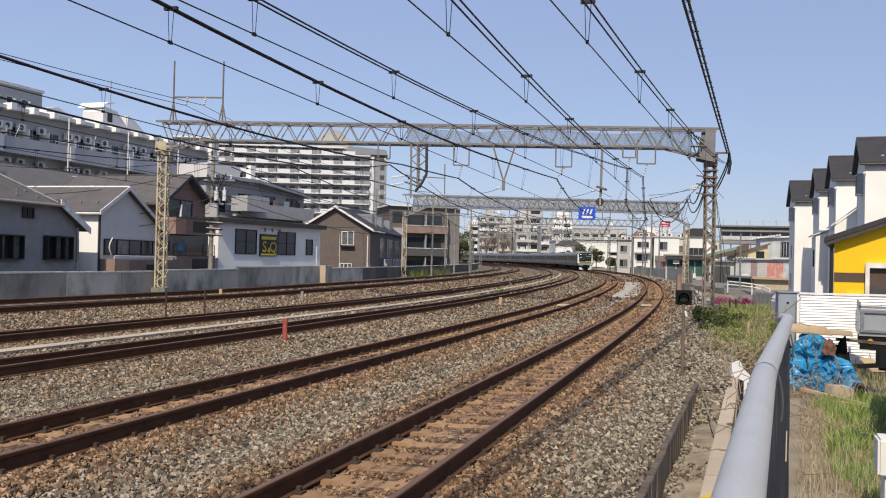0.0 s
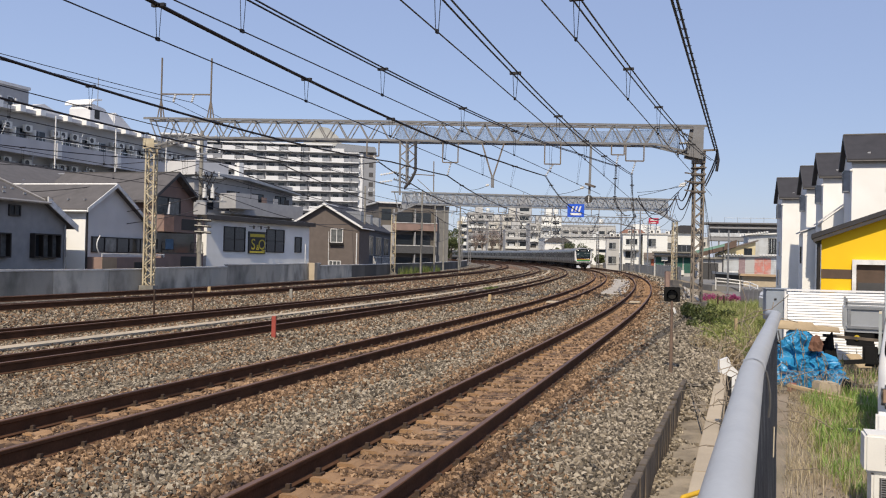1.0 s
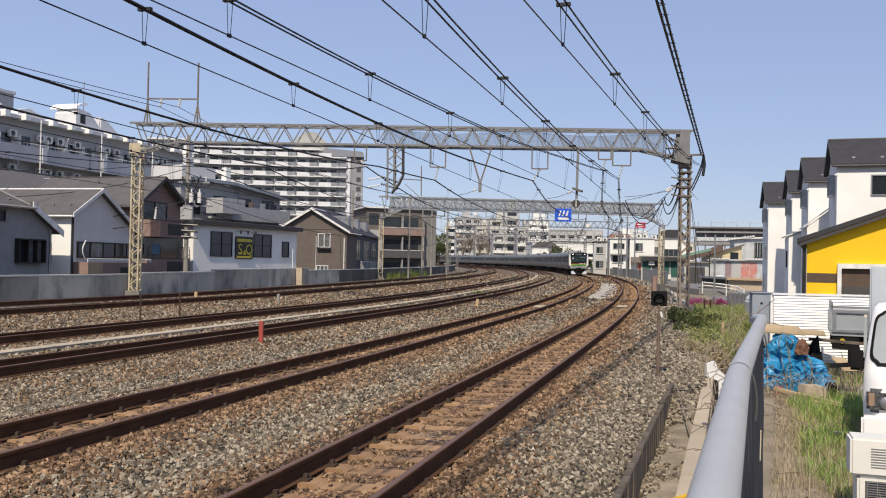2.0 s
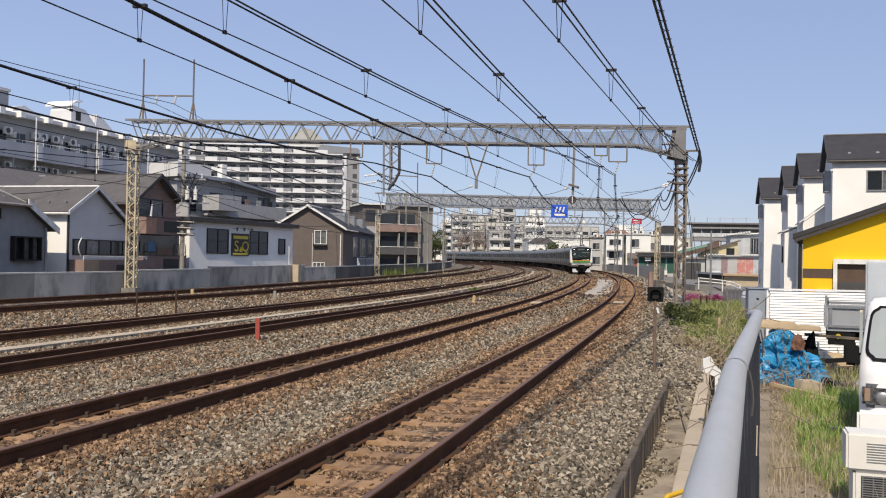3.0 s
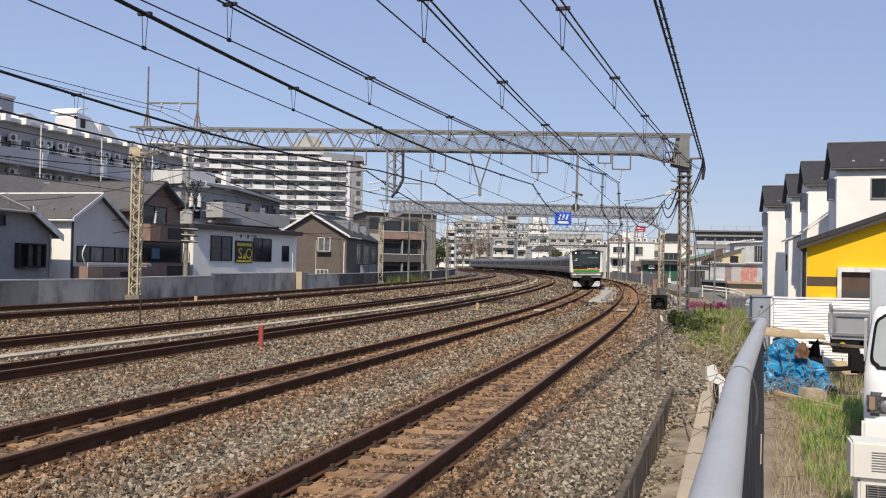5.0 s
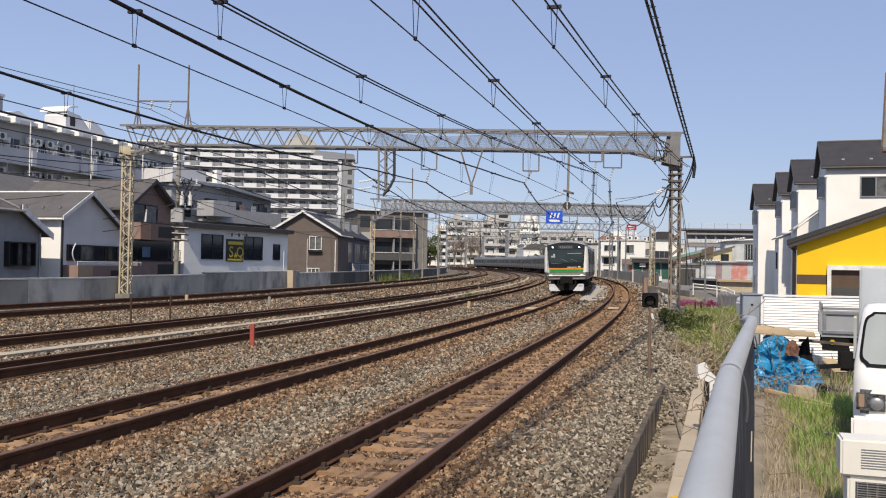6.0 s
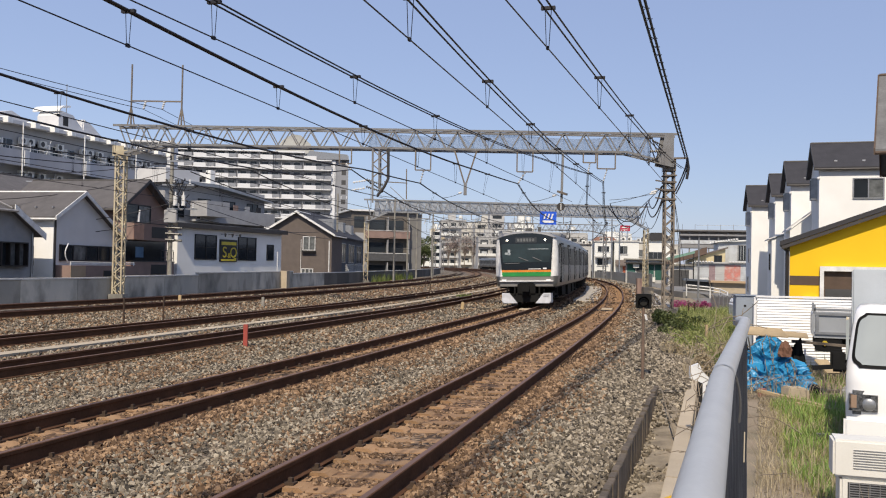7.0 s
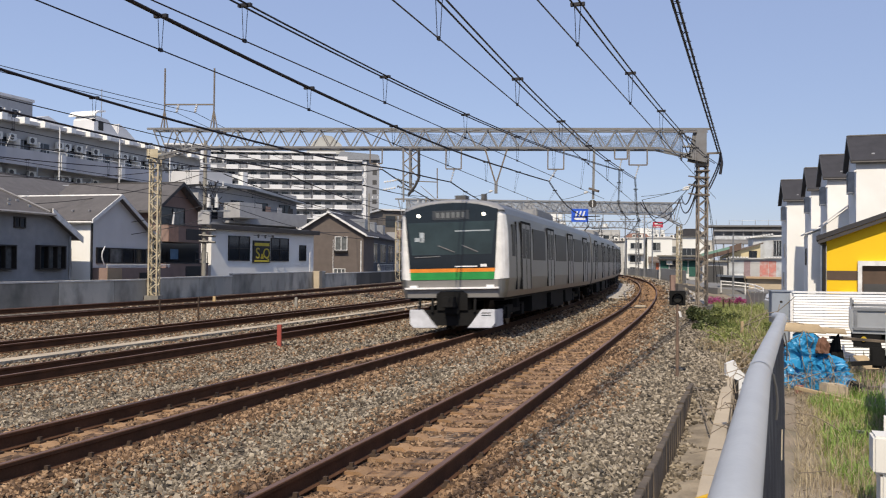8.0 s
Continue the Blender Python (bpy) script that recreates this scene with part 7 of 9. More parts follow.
def flatbed_truck():
    """A small drop-side truck parked along the fence, tail to the left; y runs forward, the near side is at x = w."""
    m = Matrix.Translation((8.56, 18.3, -0.14)) @ Matrix.Rotation(radians(-114), 4, "Z")
    root = thing("truck", m, "grey drop-side truck parked along the white fence", "truck", "parked trucks")
    w = 1.45
    boxpart("bed", (0, 0, 0.68, w, 2.0, 0.76), m_bed, root)
    for x, nm in ((0, "side_gate"), (w - 0.04, "side_gate")):
        sg = boxpart(nm, (x, 0.02, 0.76, x + 0.04, 1.98, 1.14), m_bed, root, "grey ribbed drop side")
        if x:
            for z in (0.75, 1.12):
                boxpart("rail", (w, 0.02, z, w + 0.035, 1.98, z + 0.05), m_frame_al, sg)
            for y in (0.03, 0.62, 1.25, 1.9):
                boxpart("rib", (w, y, 0.8, w + 0.03, y + 0.06, 1.12), m_frame_al, sg)
            for y in (0.72, 0.95):
                boxpart("mark", (w + 0.001, y, 0.88, w + 0.006, y + 0.14, 1.04), m_frame_dk, sg, "dark lettering block")
    boxpart("tailgate", (0.02, -0.04, 0.74, w - 0.02, 0.0, 1.14), m_bed, root)
    for x in (0.05, w - 0.1):
        boxpart("stake", (x, -0.02, 1.14, x + 0.05, 0.03, 1.32), m_frame_al, root)
    boxpart("bed_rail", (w - 0.1, 0.0, 1.2, w - 0.05, 1.95, 1.25), m_frame_al, root)
    boxpart("chassis", (0.25, 0.0, 0.5, w - 0.25, 3.2, 0.68), m_under, root)
    boxpart("mud_guard", (w - 0.22, 0.02, 0.42, w - 0.02, 0.5, 0.66), m_under, root)
    bm = bmesh.new()
    box(bm, 0.03, 2.1, 0.35, w - 0.03, 3.3, 1.75)
    cab_ = part("cab", bm, m_bed, root, bevel=0.1)
    boxpart("side_window", (w - 0.035, 2.4, 1.15, w - 0.024, 3.0, 1.58), m_truckglass, cab_)
    bm = bmesh.new()
    bmesh.ops.create_cone(bm, cap_ends=True, segments=14, radius1=0.05, radius2=0.05, depth=0.03, matrix=Matrix.Translation((w - 0.0, 0.2, 0.58)) @ Matrix.Rotation(radians(90), 4, "Y"))
    part("side_lamp", bm, mat("yellow_lens", (0.6, 0.42, 0.04), 0.3), root, "round yellow lamp")
    for x, y in ((0.12, 0.85), (w - 0.12, 0.85), (0.12, 2.75), (w - 0.12, 2.75)):
        wheel(root, x, y, 0.08, 0.3)


flatbed_truck()


# ---------------------------------------------------------------- houses on the near side
m_ochre = mat("ochre_render", (0.36, 0.26, 0.11), 0.85, var=0.06)


def white_house(x, y, z0, ez, rz_, label, w=7.5, dep=4.6, wins=True):
    m = Matrix.Translation((x, y, 0)) @ Matrix.Rotation(radians(5.0) - math.atan2(x, y), 4, "Z")
    root = thing("house", m, label, "house", "white row houses")
    at = Matrix.Translation((0, dep, 0)) @ Matrix.Rotation(radians(-90), 4, "Z")   # gable towards -x
    gable_block(root, dep, w, z0, ez, ez, rz_, dep / 2, m_white, m_roof_blk, over=0.22, at=at, trim=m_trim_dk)
    gw = Matrix.Rotation(radians(-90), 4, "Z")
    side = lambda yy: Matrix.Translation((-0.0, yy, 0)) @ gw
    window(root, 0, 0.95, ez - 1.55, ez - 0.45, at=side(1.9), panes=1, frame_m=m_frame_al, d=0.3)
    window(root, 0, 0.7, ez - 4.4, ez - 3.3, at=side(1.9), panes=1, frame_m=m_frame_al)
    window(root, 0, 0.7, z0 + 0.8, z0 + 2.0, at=side(2.6), panes=1, frame_m=m_frame_al)
    if wins:
        window(root, 1.55, 3.0, ez - 1.6, ez - 0.55, panes=2, frame_m=m_frame_al, glass=(m_glass, m_curtain))
        window(root, 1.55, 3.0, ez - 4.5, ez - 3.3, panes=2, frame_m=m_frame_al, glass=(m_glass, m_curtain))
    # grey band that paints the shade under the eaves onto the wall
    boxpart("eaves_shade_band", (-0.02, -0.015, ez - 0.42, w, 0.0, ez - 0.06), m_cold, root)
    guards(root, [(0.8 + i * 1.3, 0.35, ez + 0.32) for i in range(5)])
    bm = bmesh.new()
    bmesh.ops.create_uvsphere(bm, u_segments=8, v_segments=6, radius=0.08, matrix=Matrix.Translation((-0.05, -0.05, ez - 0.55)))
    part("vent_cap", bm, m_frame_wh, root)
    return root


white_house(20.95, 44.2, -0.5, 7.2, 8.6, "white three-storey house with dark slate gable roof")
white_house(22.95, 52.0, -0.5, 7.15, 8.6, "white three-storey row house with side bay window", wins=False)
white_house(24.95, 59.0, -0.5, 7.1, 8.6, "white three-storey row house with wall-hung air conditioner", wins=False)
white_house(26.5, 67.0, -0.5, 7.0, 8.55, "white three-storey house at the row's end", wins=False)


def annex(x, y, w, dep, h0, h1):
    m = Matrix.Translation((x, y, 0)) @ Matrix.Rotation(radians(4.0) - math.atan2(x, y), 4, "Z")
    root = thing("house_annex", m, "white lean-to annex between the row houses", "annex", "white annexes")
    bm = bmesh.new()
    prism(bm, [(0, -0.5), (w, -0.5), (w, h1), (0, h0)], 0, dep)
    part("wall", bm, m_white, root)
    bm = bmesh.new()
    prism(bm, [(-0.2, h0 - 0.02), (w, h1 + 0.05), (w, h1 + 0.13), (-0.2, h0 + 0.06)], -0.12, dep + 0.2)
    part("roof", bm, m_cold, root)
    window(root, 0, 0.5, h0 - 2.0, h0 - 0.9, at=Matrix.Translation((0, 1.5, 0)) @ Matrix.Rotation(radians(-90), 4, "Z"), panes=1)


annex(23.9, 57.0, 2.5, 3.5, 4.0, 4.9)
annex(21.4, 48.6, 2.2, 3.0, 4.2, 6.0)


def yellow_building():
    m, L = span_frame((11.32, 26.0), (17.5, 23.15), 0.27)
    root = thing("building", m, "bright yellow single-storey building with brown eaves", "building")
    z0, sl = 2.42, 0.37
    bm = bmesh.new()
    prism(bm, [(0.12, -0.8), (L, -0.8), (L, z0 + sl * L), (0.12, z0 + sl * 0.12)], 0, 8)
    part("wall", bm, m_yellow, root)
    bm = bmesh.new()
    prism(bm, [(-0.15, z0 - 0.1), (L + 0.2, z0 + sl * (L + 0.35) - 0.1), (L + 0.2, z0 + sl * (L + 0.35) + 0.04), (-0.15, z0 + 0.04)], -0.3, 8.2)
    r = part("roof", bm, m_roof_blk, root, "dark roof slab")
    bm = bmesh.new()
    prism(bm, [(-0.1, z0 - 0.2), (L + 0.2, z0 + sl * (L + 0.3) - 0.2), (L + 0.2, z0 + sl * (L + 0.3) - 0.1), (-0.1, z0 - 0.1)], -0.28, -0.24)
    part("soffit_board", bm, m_trim_dk, r, "dark brown soffit board")
    boxpart("band", (0.125, -0.012, 1.18, 1.02, 0, 1.45), m_kraft, root, "brown wall band")
    # brown sheet paints the shade inside the trim frame; the wall is flat
    boxpart("reveal_shade", (1.05, -0.02, -0.8, L - 0.2, 0.0, 1.6), m_kraft, root, "flat brown sheet that paints the shaded wall inside the trim")
    bm = bmesh.new()
    box(bm, 0.95, -0.16, 1.6, L, -0.001, 1.74)
    box(bm, 0.95, -0.16, 0.72, 1.06, -0.021, 1.6)
    box(bm, 0.5, -0.16, 0.72, 0.95, -0.001, 0.84)
    part("trim_frame", bm, m_trim, root, "white trim frame")
    # dark sheet paints the unlit doorway onto the wall
    boxpart("shutter", (1.1, -0.05, -0.8, 2.3, -0.021, 1.08), m_fan, root, "flat dark sheet that paints the unlit doorway")
    boxpart("jamb", (2.3, -0.06, -0.8, 2.5, -0.021, 1.1), m_yellow, root)
    bm = bmesh.new()
    bar(bm, (0.05, -0.06, -0.8), (0.05, -0.06, z0 - 0.2), 0.05)
    part("downpipe", bm, m_frame_dk, root)


yellow_building()


def ochre_house():
    m = Matrix.Translation((15.1, 26.9, 0)) @ Matrix.Rotation(radians(-30), 4, "Z")
    root = thing("house", m, "ochre house with grey shingle roof behind the yellow building", "house")
    at = Matrix.Translation((0, 6.0, 0)) @ Matrix.Rotation(radians(-90), 4, "Z")
    gable_block(root, 6.0, 9.0, -0.5, 5.95, 5.95, 8.5, 3.0, m_ochre, mat("grey_shingle", (0.16, 0.16, 0.16), 0.85, var=0.2, scale=2, fine=12, bump=0.5), over=0.5, at=at, trim=m_kraft)
    bm = bmesh.new()
    bar(bm, (0.1, -0.08, -0.5), (0.1, -0.08, 5.8), 0.05)
    part("downpipe", bm, m_frame_dk, root)


ochre_house()


# ---------------------------------------------------------------- town beyond the curve
m_beige = mat("beige_render", (0.54, 0.525, 0.48), 0.88, var=0.08, scale=0.3, fine=3)
m_palegrey = mat("pale_grey_concrete", (0.46, 0.46, 0.45), 0.88, var=0.08, scale=0.3, fine=3)
m_offwhite = mat("off_white_cladding", (0.70, 0.71, 0.68), 0.8, var=0.05, scale=0.3, fine=3)
m_tile_red = mat("brown_tile_roof", (0.30, 0.16, 0.12), 0.85, var=0.15, scale=1, fine=8)
m_greenroof = mat("green_metal_roof", (0.16, 0.30, 0.24), 0.6, var=0.15, scale=1, fine=8)
m_corr = mat("grey_corrugated", (0.52, 0.55, 0.57), 0.6, 0.2, var=0.1, scale=1, fine=10, stain=(0.2, 0.15, 0.1), stain_scale=1.0, stain_amt=0.3)


def far_building(x, y, w, d, z1, material, floors, cols, label, z0=-2.2, rot=0.0, balcony=True, roof_box=True, win_h=1.3, far=1.0):
    x, y, w, d, z1, win_h = x * far, y * far, w * far, d * far, 1.77 + (z1 - 1.77) * far, win_h * far
    m = Matrix.Translation((x, y, 0)) @ Matrix.Rotation(radians(rot), 4, "Z")
    root = thing("building", m, label, "building", "town buildings beyond the line")
    bm = bmesh.new()
    box(bm, 0, 0, z0, w, d, z1)
    part("wall", bm, material, root)
    bm = bmesh.new()
    box(bm, -0.15, -0.15, z1, w + 0.15, d + 0.15, z1 + 0.3)
    part("roof", bm, m_palegrey, root)
    fh = (z1 - max(z0, -0.5)) / floors
    cw = w / cols
    bm = bmesh.new()
    box(bm, 0, -0.06, 0, cw * 0.62, 0.0, win_h)
    me = mesh_of("window", bm, m_glass)
    for f in range(floors):
        z = z1 - fh * (f + 1) + 0.7
        for c in range(cols):
            ob = new("window", me)
            ob.parent = root
            ob.matrix_basis = Matrix.Translation((c * cw + cw * 0.19, 0, z))
        if balcony:
            boxpart("balcony", (0.1, -1.1, z - 0.9, w - 0.1, -0.07, z + 0.12), m_offwhite if f % 2 else material, root)
        if balcony:
            for c in range(cols + 1):
                boxpart("balcony_divider", (min(c * cw, w - 0.2), -1.05, z - 0.9, min(c * cw, w - 0.2) + 0.18, -0.07, z + fh - 1.0), m_palegrey, root)
            for c in range(0, cols, 2):
                boxpart("laundry", (c * cw + cw * 0.3, -0.9, z - 0.2, c * cw + cw * 0.7, -0.85, z + 0.9), (m_offwhite, m_corr, m_trim_dk)[(f + c) % 3], root)
        else:
            for c in range(cols):
                boxpart("window_hood", (c * cw + cw * 0.1, -0.5, z + win_h + 0.1, c * cw + cw * 0.9, -0.001, z + win_h + 0.3), m_palegrey, root)
                if (f + c) % 2:
                    boxpart("air_conditioner", (c * cw + cw * 0.3, -0.7, z - 0.8, c * cw + cw * 0.6, -0.001, z - 0.1), m_acu, root)
    for k in range(3):
        x_ = w * (0.12 + 0.33 * k)
        bm = bmesh.new()
        bar(bm, (x_, d * 0.4, z1 + 0.3), (x_, d * 0.4, z1 + 2.0 + 1.4 * ((k * 7 + floors) % 3)), 0.09)
        bar(bm, (x_ - 0.9, d * 0.4, z1 + 1.9), (x_ + 0.9, d * 0.4, z1 + 1.9), 0.07)
        part("antenna", bm, m_frame_al, root)
    bm = bmesh.new()
    bar(bm, (w * 0.8, d * 0.3, z1 + 0.9), (w * 0.8, d * 0.3, z1 + 2.6), 0.9, 12)
    for k in (-0.6, 0.6):
        bar(bm, (w * 0.8 + k, d * 0.3, z1 + 0.3), (w * 0.8 + k, d * 0.3, z1 + 0.9), 0.1)
    part("water_tank", bm, m_offwhite, root, "pale rooftop water tank")
    bm = bmesh.new()
    for k in range(round(w / 1.2) + 1):
        bar(bm, (min(k * 1.2, w), 0, z1 + 0.3), (min(k * 1.2, w), 0, z1 + 1.3), 0.05, 4)
    bar(bm, (0, 0, z1 + 1.3), (w, 0, z1 + 1.3), 0.06, 4)
    part("roof_railing", bm, m_frame_al, root)
    if roof_box:
        boxpart("roof_house", (w * 0.3, d * 0.3, z1 + 0.3, w * 0.6, d * 0.7, z1 + 3.0), material, root)
    return root


far_building(13.4, 335, 9.5, 12, 19.5, m_palegrey, 7, 3, "grey concrete apartment block far along the line", far=1.22)
far_building(24.0, 305, 8.4, 12, 17.5, m_beige, 6, 2, "cream apartment block far along the line", balcony=False, far=1.15)
far_building(28.5, 300, 5.0, 6, 21.0, m_palegrey, 7, 1, "grey lift tower far along the line", balcony=False, far=1.12)
far_building(31.2, 285, 8.0, 10, 13.8, m_palegrey, 5, 3, "grey balcony block far along the line", far=1.06)
far_building(17.5, 280, 6.5, 10, 14.0, m_beige, 5, 2, "pinkish beige block far along the line", far=1.32)
far_building(20.5, 250, 7.0, 8, 10.5, m_palegrey, 4, 2, "low grey block behind the tracks", far=1.32)
far_building(36.5, 300, 7.0, 10, 17.0, m_offwhite, 5, 2, "white block with roof sign far along the line")
far_building(42.0, 310, 22.0, 12, 14.5, m_palegrey, 4, 7, "wide grey office block far along the line", roof_box=False)
far_building(66.0, 300, 14.0, 12, 12.0, m_offwhite, 4, 5, "pale office block beyond the station")
far_building(29.5, 232, 17.5, 14, 7.8, m_offwhite, 2, 4, "large white warehouse beyond the curve", balcony=False, roof_box=False, win_h=0.7, far=1.20)
far_building(10.0, 360, 5.0, 8, 17.0, m_offwhite, 6, 1, "slim white block far along the line", balcony=False, far=1.28)
far_building(3.5, 330, 6.5, 8, 10.0, m_offwhite, 3, 2, "low white block behind the wall", balcony=False, far=1.42)
far_building(-14.0, 300, 14.0, 10, 11.0, m_palegrey, 4, 4, "grey block behind the brown houses", balcony=False)
far_building(52.0, 240, 10.0, 9, 9.5, m_offwhite, 3, 3, "white block beside the station road")
far_building(61.0, 225, 9.0, 9, 8.5, m_beige, 3, 3, "beige block beside the station road")


def town_house(x, y, w, d, z1, label, roof=None, rot=-8, upper=m_offwhite, lower=m_palegrey):
    m = Matrix.Translation((x, y, 0)) @ Matrix.Rotation(radians(rot), 4, "Z")
    root = thing("house", m, label, "house", "houses by the curve")
    boxpart("wall", (0, 0, -0.5, w, d, 3.0), lower, root)
    boxpart("upper_wall", (-0.02, -0.02, 3.0, w + 0.02, d, z1), upper, root)
    boxpart("balcony", (0.2, -1.2, 2.9, w * 0.85, -0.02, 3.9), upper, root)
    window(root, w * 0.15, w * 0.7, 4.1, 5.6, y=-0.02, panes=3, frame_m=m_frame_al)
    window(root, w * 0.15, w * 0.4, 0.8, 2.3, panes=2, frame_m=m_frame_al)
    window(root, w * 0.55, w * 0.85, 0.6, 2.4, panes=2, frame_m=m_frame_al)
    bm = bmesh.new()
    if roof:
        prism(bm, [(-0.4, z1), (w + 0.4, z1), (w * 0.75, z1 + 1.5), (w * 0.25, z1 + 1.5)], -0.5, d + 0.4)
        part("roof", bm, roof, root)
    else:
        box(bm, -0.2, -0.3, z1, w + 0.2, d + 0.2, z1 + 0.25)
        part("roof", bm, m_palegrey, root)


town_house(39.9, 190, 6.2, 9, 7.5, "house with a brown tiled hip roof", roof=m_tile_red)
town_house(47.4, 174, 4.9, 8, 7.9, "white house with dark roof behind the lattice post", roof=m_roof_blk)


def flat_house(x, y, w, d, z1, label, wall, wins, balcony=None, awning=None, curtain=None, rot=-10, roof_m=m_palegrey):
    """A narrow flat-roofed house; wins: (x0, x1, z0, z1, panes) on the front."""
    root = thing("house", Matrix.Translation((x, y, 0)) @ Matrix.Rotation(radians(rot), 4, "Z"), label, "house", "houses by the curve")
    boxpart("wall", (0, 0, -0.5, w, d, z1), wall, root)
    boxpart("roof", (-0.15, -0.2, z1, w + 0.15, d + 0.15, z1 + 0.22), roof_m, root)
    boxpart("plinth", (-0.03, -0.03, -0.5, w + 0.03, 0, 0.4), m_conc, root)
    for x0, x1, za, zb, n in wins:
        window(root, x0, x1, za, zb, panes=n, frame_m=m_frame_al, glass=(m_glass, m_curtain), d=0.1)
        boxpart("sill", (x0 - 0.1, -0.16, za - 0.1, x1 + 0.1, -0.001, za - 0.02), m_frame_wh, root)
    if balcony:
        x0, x1, za, zb = balcony
        boxpart("balcony_slab", (x0, -1.1, za - 0.15, x1, -0.001, za), m_palegrey, root)
        boxpart("balcony", (x0, -1.15, za, x1, -1.05, zb), m_offwhite, root)
        bm = bmesh.new()
        bar(bm, (x0, -1.1, zb + 0.15), (x1, -1.1, zb + 0.15), 0.03)
        part("handrail", bm, m_frame_al, root)
    if awning:
        x0, x1, za, zb = awning
        bm = bmesh.new()
        a_ = [bm.verts.new(v) for v in ((x0, -1.1, za), (x1, -1.1, za), (x1, -0.001, zb), (x0, -0.001, zb), (x0, -1.1, za - 0.25), (x1, -1.1, za - 0.25), (x1, -0.001, za - 0.25), (x0, -0.001, za - 0.25))]
        for q in ((0, 1, 2, 3), (4, 5, 1, 0), (7, 6, 5, 4), (3, 2, 6, 7), (0, 3, 7, 4), (2, 1, 5, 6)):
            bm.faces.new([a_[k] for k in q])
        part("awning", bm, m_brown, root, "dark brown shop awning")
    if curtain:
        x0, x1, za, zb = curtain
        bm = bmesh.new()
        for k in range(6):
            u0, u1 = x0 + (x1 - x0) * k / 6, x0 + (x1 - x0) * (k + 1) / 6
            prism(bm, [(u0, za), (u1 - 0.02, za), (u1 - 0.02, zb), (u0, zb)], -0.3 - 0.05 * (k % 2), -0.24)
        part("shop_curtain", bm, mat("faded_orange_cloth", (0.45, 0.13, 0.07), 0.85, var=0.15, scale=2), root, "hanging orange shop curtain")
    for k in range(2):
        ac_unit(root, Matrix.Translation((w * 0.3 + k * 1.1, 0.6, z1 + 0.22)))
    return root


flat_house(33.0, 168, 2.4, 7, 6.5, "narrow grey house with dark roof by the curve", m_palegrey, ((0.5, 1.8, 4.4, 5.6, 2), (0.4, 1.9, 1.6, 3.0, 2)), roof_m=m_roof)
flat_house(35.45, 165, 3.2, 8, 7.1, "white three-storey house with a deep white balcony", m_offwhite, ((0.6, 2.7, 5.2, 6.3, 3), (0.5, 2.5, 2.7, 4.0, 2), (0.5, 1.5, 0.6, 1.8, 1)), balcony=(0.1, 3.1, 4.3, 5.0))
flat_house(39.2, 165, 4.5, 8, 7.2, "white flat-roofed shop house with an orange curtain", m_offwhite, ((0.9, 2.4, 4.9, 6.4, 2), (3.3, 4.2, 0.8, 2.4, 1)), awning=(0.2, 3.5, 2.9, 3.8), curtain=(1.6, 2.9, 0.4, 2.6))
flat_house(44.6, 172, 2.4, 7, 7.3, "slim cream house behind the lattice post", m_beige, ((0.5, 1.8, 4.6, 5.9, 2), (0.5, 1.8, 1.8, 3.0, 2)))
town_house(34.5, 272, 7.9, 9, 7.7, "small white house behind the track curve", roof=m_roof)

# red roof sign, blue board on the second gantry
r = thing("roof_sign", Matrix.Translation((46.1, 189, 0)), "red roof-top sign board with pale lettering bars", "sign")
boxpart("board", (0, -0.1, 10.3, 2.1, 0.1, 11.5), mat("sign_red", (0.45, 0.02, 0.05), 0.5), r)
boxpart("bar", (0.3, -0.12, 10.95, 1.8, -0.101, 11.2), m_frame_wh, r)
boxpart("bar", (0.5, -0.12, 10.5, 1.6, -0.101, 10.62), m_frame_wh, r)
for x in (0.4, 1.6):
    boxpart("support", (x, 0, 7.5, x + 0.15, 0.15, 10.3), m_frame_al, r)
r = thing("sign_board", Matrix.Translation((13.37, 88.1, 6.23)), "blue advertising board with white shapes hung from the gantry", "sign")
boxpart("board", (0, -0.05, 0, 1.66, 0.05, 1.3), mat("sign_blue", (0.015, 0.10, 0.62), 0.4), r)
boxpart("bar", (0.28, -0.06, 0.18, 1.38, -0.051, 0.4), m_frame_wh, r)
bm = bmesh.new()
for k in range(3):
    prism(bm, [(0.34 + k * 0.36, 0.55), (0.5 + k * 0.36, 0.55), (0.66 + k * 0.36, 1.08), (0.5 + k * 0.36, 1.08)], -0.06, -0.051)
part("mark", bm, m_frame_wh, r, "white slanted shapes")
for x in (0.2, 1.4):
    boxpart("support", (x, 0.05, 0.3, x + 0.06, 0.12, 2.15), m_frame_al, r)


